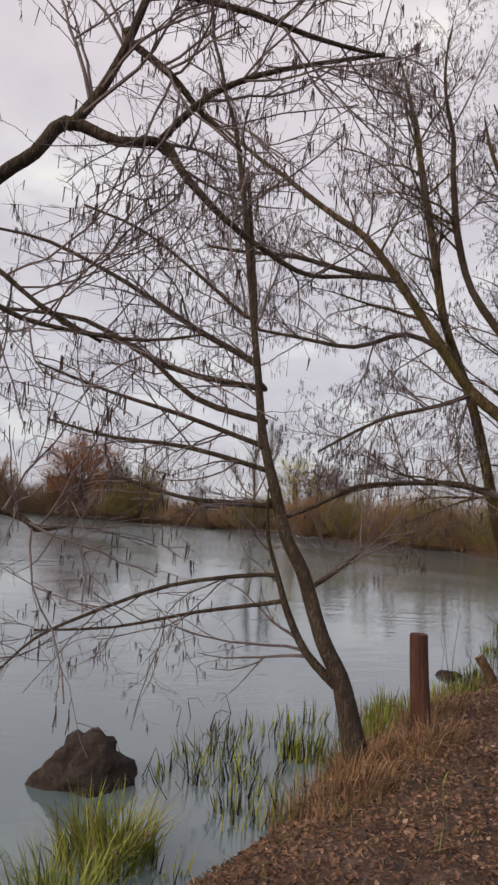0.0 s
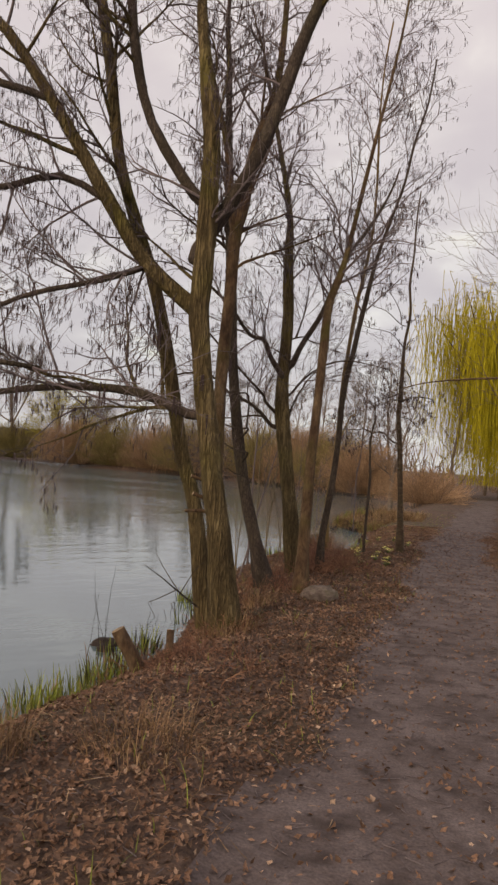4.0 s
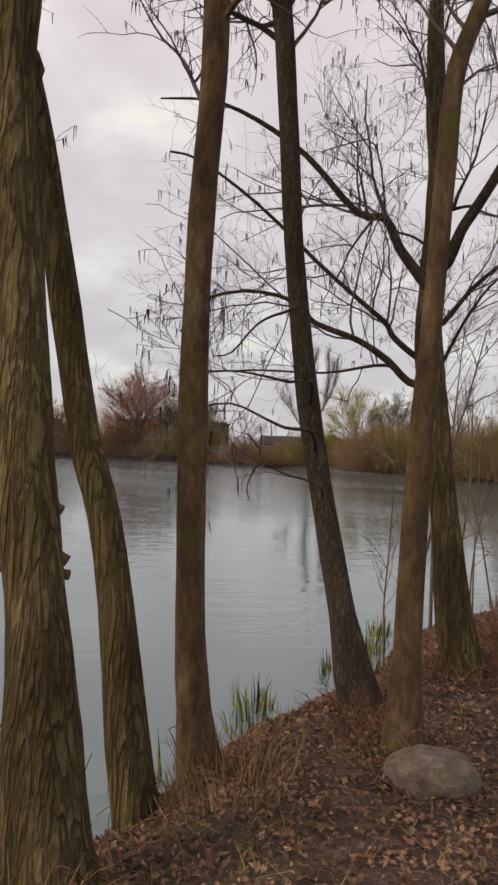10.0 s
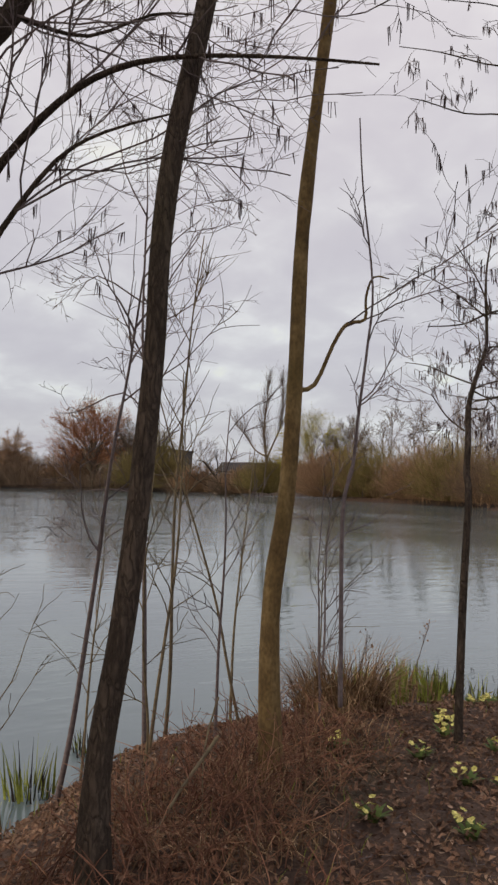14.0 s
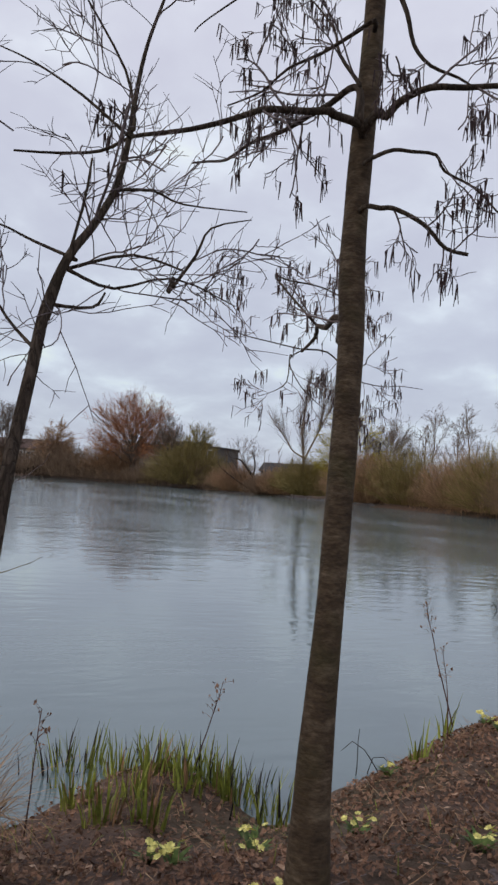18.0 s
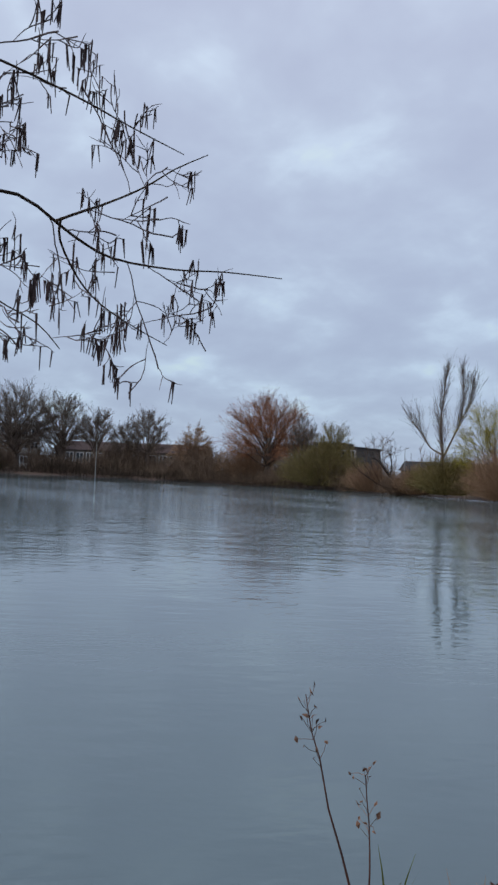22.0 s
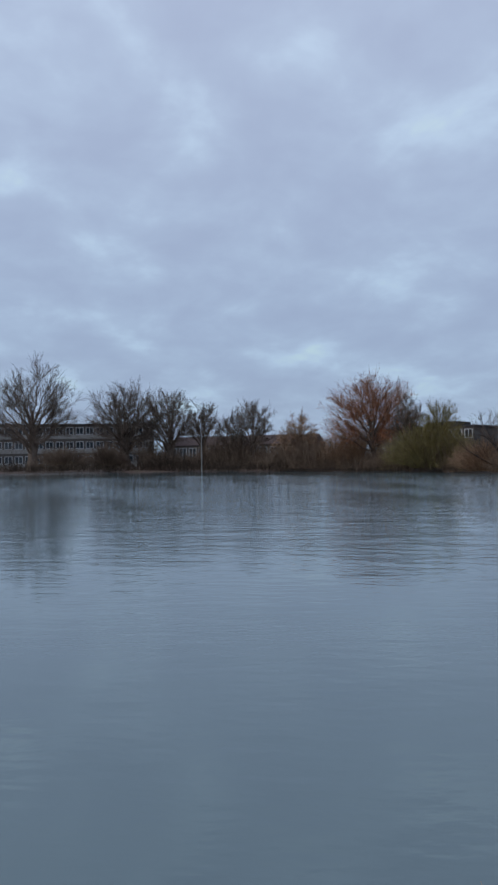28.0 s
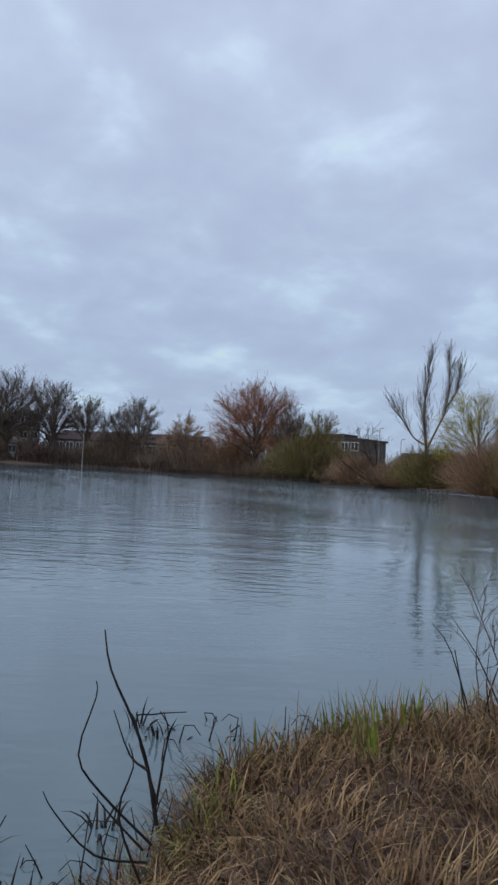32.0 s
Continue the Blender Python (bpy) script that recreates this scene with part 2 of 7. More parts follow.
M_GRASS = material("green_blade", [(0.085, 0.10, 0.016), (0.18, 0.21, 0.036), (0.32, 0.34, 0.085)], scale=1.5, bump=0, vary=0.45, rough=0.6)
M_REEDDARK = material("dead_reed", [(0.010, 0.008, 0.008), (0.028, 0.021, 0.018)], scale=4, bump=0, vary=0.4, rough=0.8)
M_PRIMLEAF = material("primrose_leaf", [(0.05, 0.085, 0.018), (0.11, 0.16, 0.04)], scale=12, bump=0.3, vary=0.3, rough=0.6)
M_PETAL = material("primrose_petal", [(0.55, 0.50, 0.12), (0.72, 0.66, 0.25)], scale=20, bump=0.1, vary=0.1, rough=0.7)
M_POST = material("red_brown_timber", [(0.04, 0.017, 0.013), (0.075, 0.032, 0.023), (0.12, 0.058, 0.042)], scale=9, stretch=(1, 1, 0.12), bump=0.7, fine=60, rough=0.9, distance=0.012)
M_STONE = material("mossy_stone", [(0.07, 0.05, 0.04), (0.14, 0.105, 0.085), (0.24, 0.19, 0.16)], scale=5, bump=0.6, fine=60, distance=0.02, blotch=((0.09, 0.09, 0.03), 0.5), blotch_scale=3)
M_ROTTEN = material("rotten_wood", [(0.014, 0.010, 0.009), (0.036, 0.026, 0.022), (0.07, 0.052, 0.042)], scale=6, stretch=(1, 1, 1), bump=0.9, fine=50, distance=0.03)
M_PLANK = material("weathered_plank", [(0.04, 0.032, 0.032), (0.075, 0.06, 0.06), (0.12, 0.10, 0.10)], scale=6, stretch=(6, 0.7, 1), bump=0.6, fine=40, rough=0.85, distance=0.01)
M_CUT = material("cut_wood", [(0.22, 0.15, 0.09), (0.34, 0.25, 0.16)], scale=20, bump=0.3)


def water_material():
    m = bpy.data.materials.new("lake_water")
    m.use_nodes = True
    n, l = m.node_tree.nodes, m.node_tree.links
    b = n["Principled BSDF"]
    b.inputs["Base Color"].default_value = (0.115, 0.163, 0.175, 1)
    b.inputs["Roughness"].default_value, b.inputs["IOR"].default_value = 0.02, 1.6
    tc = n.new("ShaderNodeTexCoord")
    heights = []
    for scale, across, rz, weight in ((0.9, 2.6, 146, 0.20), (3.4, 3.2, 152, 0.12), (9.0, 2.4, 158, 0.07)):
        mp = n.new("ShaderNodeMapping"); mp.vector_type = "TEXTURE"
        mp.inputs["Rotation"].default_value, mp.inputs["Scale"].default_value = (0, 0, radians(rz)), (1, across, 1)
        l.new(tc.outputs["Object"], mp.inputs["Vector"])
        t = n.new("ShaderNodeTexNoise"); t.inputs["Scale"].default_value, t.inputs["Detail"].default_value = scale, 2
        l.new(mp.outputs[0], t.inputs["Vector"])
        k = n.new("ShaderNodeMath"); k.operation = "MULTIPLY"; k.inputs[1].default_value = weight
        l.new(t.outputs["Fac"], k.inputs[0])
        heights.append(k)
    s = n.new("ShaderNodeMath"); s.operation = "ADD"
    l.new(heights[0].outputs[0], s.inputs[0]); l.new(heights[1].outputs[0], s.inputs[1])
    s2 = n.new("ShaderNodeMath"); s2.operation = "ADD"
    l.new(s.outputs[0], s2.inputs[0]); l.new(heights[2].outputs[0], s2.inputs[1])
    # breezy and calm areas
    patch = n.new("ShaderNodeTexNoise"); patch.inputs["Scale"].default_value, patch.inputs["Detail"].default_value = 0.09, 3
    mp = n.new("ShaderNodeMapping"); mp.inputs["Rotation"].default_value, mp.inputs["Scale"].default_value = (0, 0, radians(-55)), (0.5, 1.6, 1)
    l.new(tc.outputs["Object"], mp.inputs["Vector"]); l.new(mp.outputs[0], patch.inputs["Vector"])
    pr = n.new("ShaderNodeMapRange")
    pr.inputs["From Min"].default_value, pr.inputs["From Max"].default_value = 0.40, 0.62
    pr.inputs["To Min"].default_value, pr.inputs["To Max"].default_value = 0.12, 0.30
    l.new(patch.outputs["Fac"], pr.inputs["Value"])
    # the open water catches the breeze, the margin lies calm
    mid = n.new("ShaderNodeVectorMath"); mid.operation = "DISTANCE"; mid.inputs[1].default_value = (-1, 22, 0)
    l.new(tc.outputs["Object"], mid.inputs[0])
    wob = n.new("ShaderNodeMath"); wob.operation = "MULTIPLY_ADD"; wob.inputs[1].default_value, wob.inputs[2].default_value = 14.0, -7.0
    l.new(patch.outputs["Fac"], wob.inputs[0])
    off = n.new("ShaderNodeMath"); off.operation = "ADD"
    l.new(mid.outputs["Value"], off.inputs[0]); l.new(wob.outputs[0], off.inputs[1])
    sx = n.new("ShaderNodeSeparateXYZ"); l.new(tc.outputs["Object"], sx.inputs[0])
    away = n.new("ShaderNodeMath"); away.operation = "SUBTRACT"
    l.new(wob.outputs[0], away.inputs[0]); l.new(sx.outputs["X"], away.inputs[1])
    rise_ = n.new("ShaderNodeMapRange"); rise_.inputs["From Min"].default_value, rise_.inputs["From Max"].default_value = 11, 19
    rise_.inputs["To Min"].default_value, rise_.inputs["To Max"].default_value = 0.95, 2.4
    l.new(away.outputs[0], rise_.inputs["Value"])
    fall_ = n.new("ShaderNodeMapRange"); fall_.inputs["From Min"].default_value, fall_.inputs["From Max"].default_value = 84, 98
    fall_.inputs["To Min"].default_value, fall_.inputs["To Max"].default_value = 1.0, 0.08
    l.new(off.outputs[0], fall_.inputs["Value"])
    open_ = n.new("ShaderNodeMath"); open_.operation = "MULTIPLY"
    l.new(rise_.outputs[0], open_.inputs[0]); l.new(fall_.outputs[0], open_.inputs[1])
    gust = n.new("ShaderNodeMath"); gust.operation = "MULTIPLY"; gust.use_clamp = True
    l.new(pr.outputs[0], gust.inputs[0]); l.new(open_.outputs[0], gust.inputs[1])
    bp = n.new("ShaderNodeBump"); fetch = n.new("ShaderNodeMapRange"); fetch.inputs["From Min"].default_value, fetch.inputs["From Max"].default_value = 15, 55
    fetch.inputs["To Min"].default_value, fetch.inputs["To Max"].default_value = 0.24, 0.75
    l.new(away.outputs[0], fetch.inputs["Value"]); l.new(fetch.outputs[0], bp.inputs["Distance"])
    l.new(gust.outputs[0], bp.inputs["Strength"]); l.new(s2.outputs[0], bp.inputs["Height"]); l.new(bp.outputs[0], b.inputs["Normal"])
    return m


M_WATER = water_material()


# ---------------------------------------------------------------- mesh helpers
class Shape:
    """Collects tubes, blades and blocks into one mesh."""

    def __init__(self):
        self.v, self.f = [], []

    def tube(self, pts, radii, sides=5, cap=True):
        base, count = len(self.v), len(pts)
        ring = [(math.cos(2 * math.pi * k / sides), math.sin(2 * math.pi * k / sides)) for k in range(sides)]
        side = None
        for i, p in enumerate(pts):
            a, b = pts[max(0, i - 1)], pts[min(count - 1, i + 1)]
            d = Vector(b) - Vector(a)
            d = d.normalized() if d.length > 1e-9 else Vector((0, 0, 1))
            if side is None:
                side = d.cross(Vector((0.3, 0.9, 0.1)))
                if side.length < 1e-3:
                    side = d.cross(Vector((1, 0, 0)))
            else:
                side = side - d * side.dot(d)
            side = side.normalized()
            up = d.cross(side)
            r = radii[i]
            for c, s in ring:
                self.v.append((p[0] + r * (c * side.x + s * up.x), p[1] + r * (c * side.y + s * up.y), p[2] + r * (c * side.z + s * up.z)))
        for i in range(count - 1):
            o = base + i * sides
            for k in range(sides):
                k2 = (k + 1) % sides
                self.f.append((o + k, o + k2, o + sides + k2, o + sides + k))
        if cap:
            self.f.append(tuple(base + (count - 1) * sides + k for k in range(sides)))
            self.f.append(tuple(base + k for k in reversed(range(sides))))

    def blade(self, p, heading, length, width, bend, lean=0.0, steps=4, twist=0.0):
        """A grass blade: a folded strip that bends over."""
        base = len(self.v)
        hx, hy = math.cos(heading), math.sin(heading)
        sx, sy = -math.sin(heading + twist), math.cos(heading + twist)
        x, y, z, ang = p[0], p[1], p[2], lean
        for i in range(steps + 1):
            w = width * (1 - (i / steps) ** 1.7) * 0.5 + 0.0006
            self.v.append((x - sx * w, y - sy * w, z)); self.v.append((x + sx * w, y + sy * w, z))
            s = length / steps
            x += hx * math.sin(ang) * s; y += hy * math.sin(ang) * s; z += math.cos(ang) * s
            ang += bend / steps
        for i in range(steps):
            o = base + 2 * i
            self.f.append((o, o + 1, o + 3, o + 2))

    def leaf(self, p, heading, size, tilt, curl, aspect=0.6):
        """A fallen leaf, folded along its midrib, curled at the ends."""
        base = len(self.v)
        m = Matrix.Translation(p) @ Euler((tilt, curl * 0.6, heading)).to_matrix().to_4x4()
        w, h = size * aspect * 0.5, size * 0.5
        for q in ((0, -h, curl * h * 0.5), (w, 0, 0.35 * w), (0, h, curl * h), (-w, 0.1 * h, 0.4 * w), (0, 0, 0)):
            self.v.append(tuple(m @ Vector(q)))
        o = base
        self.f += [(o, o + 1, o + 4), (o + 1, o + 2, o + 4), (o + 2, o + 3, o + 4), (o + 3, o, o + 4)]

    def block(self, m, size, bevel=0.0):
        """A box with chamfered upright edges, at the pose m."""
        base = len(self.v)
        x, y, z = (s / 2 for s in size)
        c = bevel
        outline = [(-x + c, -y), (x - c, -y), (x, -y + c), (x, y - c), (x - c, y), (-x + c, y), (-x, y - c), (-x, -y + c)] if c else [(-x, -y), (x, -y), (x, y), (-x, y)]
        k = len(outline)
        for zz in (-z, z):
            for px, py in outline:
                self.v.append(tuple(m @ Vector((px, py, zz))))
        self.f.append(tuple(base + i for i in reversed(range(k))))
        self.f.append(tuple(base + k + i for i in range(k)))
        for i in range(k):
            j = (i + 1) % k
            self.f.append((base + i, base + j, base + k + j, base + k + i))

    def mesh(self, name, mat, smooth=False):
        me = bpy.data.meshes.new(name)
        me.from_pydata(self.v, [], self.f)
        me.materials.append(mat)
        if smooth:
            me.polygons.foreach_set("use_smooth", [True] * len(me.polygons))
        me.update()
        return me


def part(name, shape, mat, parent=None, label="", smooth=False):
    ob = new(name, shape.mesh(name, mat, smooth))
    if parent is not None:
        ob.parent = parent
    if label:
        ob["label"] = label
    return ob


def thing(name, at, label, category, group="", kind=""):
    ob = new(name)
    ob.location = at
    ob.empty_display_size = 0.1
    return tagged(ob, label, category, group, kind)


def rel(pts, at):
    return [(p[0] - at[0], p[1] - at[1], p[2] - at[2]) for p in pts]


# ---------------------------------------------------------------- the lie of the land
WATER_Z = -0.48
NEAR_SHORE = [(-90, -46), (-40, -42), (-14, -30), (-4.5, -14), (-2.7, -6), (-2.6, 0), (-2.7, 3), (-2.8, 4.5), (-3.2, 6), (-3.45, 7.8), (-3.3, 9.5), (-3.4, 11), (-3.9, 13),
              (-4.2, 15), (-4.7, 16.2), (-4.55, 17.5), (-4.25, 18.3), (-4.5, 19.2), (-4.5, 19.75), (-3.95, 19.8), (-3.62, 19.72), (-3.3, 19.58), (-3.24, 19.85), (-3.45, 20.5), (-3.5, 21.2), (-3.6, 21.9), (-3.55, 22.9), (-3.62, 23.5), (-3.75, 24.2), (-4.0, 25.5), (-4.08, 27.4),
              (-4.75, 28.4), (-5.55, 29.15), (-5.7, 31), (-5.2, 34), (-4.2, 40), (-5, 48)]
FAR_SHORE = [(-10, 58), (-22.6, 69.2), (-37.7, 76.5), (-50.3, 79.7), (-57.2, 80.2), (-68.2, 83.8), (-79.6, 81.8), (-91.5, 78.1), (-106.5, 73.7), (-118.5, 63.9), (-127.3, 52.6), (-127, 33.2), (-123.7, -6.8), (-104.6, -50.9)]
LAKE = NEAR_SHORE + FAR_SHORE


def shore_distance(px, py):
    """Metres from the shoreline, positive on land."""
    best = np.full(px.shape, 1e9)
    inside = np.zeros(px.shape, bool)
    for (x0, y0), (x1, y1) in zip(LAKE, LAKE[1:] + LAKE[:1]):
        dx, dy = x1 - x0, y1 - y0
        u = np.clip(((px - x0) * dx + (py - y0) * dy) / (dx * dx + dy * dy), 0, 1)
        best = np.minimum(best, np.hypot(px - x0 - u * dx, py - y0 - u * dy))
        hit = ((y0 > py) != (y1 > py)) & (px < (x1 - x0) * (py - y0) / (y1 - y0 + 1e-12) + x0)
        inside ^= hit
    return np.where(inside, -best, best)


def wobble(px, py):
    return (0.5 * np.sin(1.7 * px + 0.6 * py) * np.sin(0.9 * py - 0.8 * px + 1) + 0.3 * np.sin(3.9 * px - 2.3 * py + 2) * np.sin(4.4 * py + 1.1 * px)
            + 0.2 * np.sin(9.1 * px + 3.3 * py) * np.sin(7.7 * py - 5.1 * px))


def path_amount(px, py):
    """1 on the trodden path, 0 off it."""
    u = np.clip((py - 9) / 11, 0, 1)
    middle = -0.12 + 0.06 * np.sin(0.5 * py) - 0.85 * u * u * (3 - 2 * u)
    half = 1.05 - 0.28 * u + 0.10 * np.sin(1.3 * py) + 0.05 * np.sin(4.1 * py + px) + 0.16 * wobble(px * 1.6, py * 1.6)
    return np.clip((half - np.abs(px - middle)) / 0.25, 0, 1)


def ground_z(px, py):
    px, py = np.asarray(px, float), np.asarray(py, float)
    d = shore_distance(px, py) + 0.10 * wobble(px * 1.3, py * 1.3)
    low_mud = np.exp(-((px + 3.5) ** 2 + (py - 18.9) ** 2) / 1.1)
    rise = np.clip(d / (1.25 + 1.5 * low_mud), 0, 1)
    land = WATER_Z + (-WATER_Z) * (1 - (1 - rise) ** 1.7)
    bed = WATER_Z + np.maximum(d * 0.45, -1.3)
    z = np.where(d > 0, land, bed)
    rough = np.clip(d * 3, 0.2, 1) * (1 - 0.75 * path_amount(px, py))
    z = z + 0.045 * wobble(px, py) * rough - 0.02 * path_amount(px, py)
    far = np.clip((np.hypot(px + 30, py - 30) - 150) / 200, 0, 1)
    return z + far * 1.5


TABLE_X, TABLE_Y, TABLE_STEP = -8.0, -4.0, 0.05
TABLE_Z = ground_z(*np.meshgrid(np.arange(TABLE_X, 4.0, TABLE_STEP), np.arange(TABLE_Y, 36.0, TABLE_STEP)))


def z_at(x, y):
    """The height of the ground, from a table near the walk."""
    u, v = (x - TABLE_X) / TABLE_STEP, (y - TABLE_Y) / TABLE_STEP
    i, j = int(u), int(v)
    if u < 0 or v < 0 or i + 1 >= TABLE_Z.shape[1] or j + 1 >= TABLE_Z.shape[0]:
        return float(ground_z(np.array([x]), np.array([y]))[0])
    u, v = u - i, v - j
    return float((TABLE_Z[j, i] * (1 - u) + TABLE_Z[j, i + 1] * u) * (1 - v) + (TABLE_Z[j + 1, i] * (1 - u) + TABLE_Z[j + 1, i + 1] * u) * v)


def steps(lo, hi, fine, outer):
    inner = list(np.arange(lo, hi + 1e-6, fine))
    left, right, d = [], [], fine
    a, b = lo, hi
    while b < outer:
        d *= 1.22
        a -= d; b += d
        left.append(a); right.append(b)
    return left[::-1] + inner + right


def grid_mesh(name, xs, ys, zfun, mat, keep=None):
    gx, gy = np.meshgrid(np.array(xs), np.array(ys))
    gz = zfun(gx, gy)
    nx, ny = len(xs), len(ys)
    verts = np.stack([gx.ravel(), gy.ravel(), gz.ravel()], 1)
    i, j = np.meshgrid(np.arange(nx - 1), np.arange(ny - 1))
    o = (j * nx + i).ravel()
    faces = np.stack([o, o + 1, o + nx + 1, o + nx], 1)
    if keep is not None:
        k = keep(gx, gy).ravel()
        faces = faces[k[faces].all(1)]
        used = np.unique(faces)
        remap = np.zeros(len(verts), int); remap[used] = np.arange(len(used))
        verts, faces = verts[used], remap[faces]
    me = bpy.data.meshes.new(name)
    me.from_pydata(verts.tolist(), [], faces.tolist())
    me.materials.append(mat)
    me.polygons.foreach_set("use_smooth", [True] * len(me.polygons))
    ob = new(name, me)
    return ob


ground = grid_mesh("ground", steps(-8, 3, 0.1, 2500), steps(-3, 36, 0.12, 2500), ground_z, M_GROUND)
tagged(ground, "dark brown leaf-strewn soil sloping down to the lake", "ground", kind="structure")
path = grid_mesh("path", list(np.arange(-2.4, 1.2, 0.06)), list(np.arange(-4, 56, 0.09)), lambda x, y: ground_z(x, y) + 0.008 - 0.03 * (1 - np.clip(path_amount(x, y) * 4, 0, 1)), M_PATH,
                 keep=lambda x, y: path_amount(x, y) > 0.02)
tagged(path, "trodden grey-brown dirt footpath with scattered dead leaves", "path", kind="structure")
water = Shape()
water.v = [(-190, -110, WATER_Z), (-2.0, -110, WATER_Z), (-2.0, 120, WATER_Z), (-190, 120, WATER_Z)]
water.f = [(0, 1, 2, 3)]
water_ob = new("water", water.mesh("water", M_WATER))
tagged(water_ob, "calm grey-blue lake water with faint ripples", "lake", kind="structure")


# ---------------------------------------------------------------- trees
def wander(rng, p, d, length, n, wiggle, gravity=0.0):
    """A crooked line of n steps from p along d; gravity > 0 bends it down, < 0 up."""
    p, d = Vector(p), Vector(d).normalized()
    pts = [tuple(p)]
    for _ in range(n):
        d = (d + Vector((rng.gauss(0, wiggle), rng.gauss(0, wiggle), rng.gauss(0, wiggle) - gravity))).normalized()
        p = p + d * (length / n)
        pts.append(tuple(p))
    return pts


def fork(rng, d, spread, up=0.0):
    """A direction leaving d at about the angle spread."""
    d = Vector(d).normalized()
    a = d.cross(Vector((rng.gauss(0, 1), rng.gauss(0, 1), rng.gauss(0, 1)))).normalized()
    s = spread * rng.uniform(0.7, 1.25)
    out = d * math.cos(s) + a * math.sin(s)
    out.z += up
    return out.normalized()


def along(pts, u):
    """The point and direction at the fraction u of a line."""
    f = u * (len(pts) - 1)
    i = min(int(f), len(pts) - 2)
    a, b = Vector(pts[i]), Vector(pts[i + 1])
    return a + (b - a) * (f - i), (b - a).normalized()


def taper(r0, r1, n):
    return [r0 + (r1 - r0) * i / n for i in range(n + 1)]


def catkin(shape, rng, p, length=0.05, r=0.0029):
    top = Vector(p)
    low = top + Vector((rng.gauss(0, 0.006), rng.gauss(0, 0.006), -length))
    shape.tube([tuple(top), tuple(low)], [r * 1.1, r * 0.6], 3, False)


def cone(shape, rng, p, r=0.007):
    x, y, z = p
    shape.tube([(x, y, z), (x, y, z - r), (x, y, z - 2.2 * r)], [r * 0.4, r, r * 0.3], 5, True)


def twigs(rng, twig, hang, line, r, density, size, catkins, gravity=0.0, fine=1.0):
    """Side twigs, their shoots and hanging catkins along one branch."""
    length = sum((Vector(b) - Vector(a)).length for a, b in zip(line, line[1:]))
    for k in range(max(2, int(length * density))):
        u = rng.uniform(0.12, 1.0)
        p, d = along(line, u)
        l = size * rng.uniform(0.45, 1.15) * (1.15 - 0.45 * u)
        t = wander(rng, p, fork(rng, d, 0.85, 0.12), l, 5, 0.17, gravity)
        twig.tube(t, taper(max(0.0028, r * 0.35 * (1.1 - 0.6 * u)) * fine, 0.0016 * fine, 5), 3, False)
        for j in range(rng.randint(2, 4)):
            q, e2 = along(t, rng.uniform(0.25, 1.0))
            s = wander(rng, q, fork(rng, e2, 0.75, 0.05), l * rng.uniform(0.25, 0.5), 2, 0.22, gravity)
            twig.tube(s, taper(0.0022 * fine, 0.0012 * fine, 2), 3, False)
            if rng.random() < catkins:
                for _ in range(rng.randint(1, 4)):
                    catkin(hang, rng, along(s, rng.uniform(0.6, 1))[0], rng.uniform(0.045, 0.085))
        if rng.random() < catkins:
            for _ in range(rng.randint(1, 4)):
                catkin(hang, rng, along(t, rng.uniform(0.8, 1))[0], rng.uniform(0.045, 0.09))


def smooth_line(pts, radii, per=4):
    """A Catmull-Rom line through the control points."""
    out, rad = [], []
    for i in range(len(pts) - 1):
        p0, p1, p2, p3 = (Vector(pts[max(0, min(len(pts) - 1, k))]) for k in (i - 1, i, i + 1, i + 2))
        for s in range(per):
            t = s / per
            q = 0.5 * ((2 * p1) + (p2 - p0) * t + (2 * p0 - 5 * p1 + 4 * p2 - p3) * t * t + (3 * p1 - p0 - 3 * p2 + p3) * t ** 3)
            out.append(tuple(q)); rad.append(radii[i] + (radii[i + 1] - radii[i]) * t)
    out.append(tuple(pts[-1])); rad.append(radii[-1])
    return out, rad


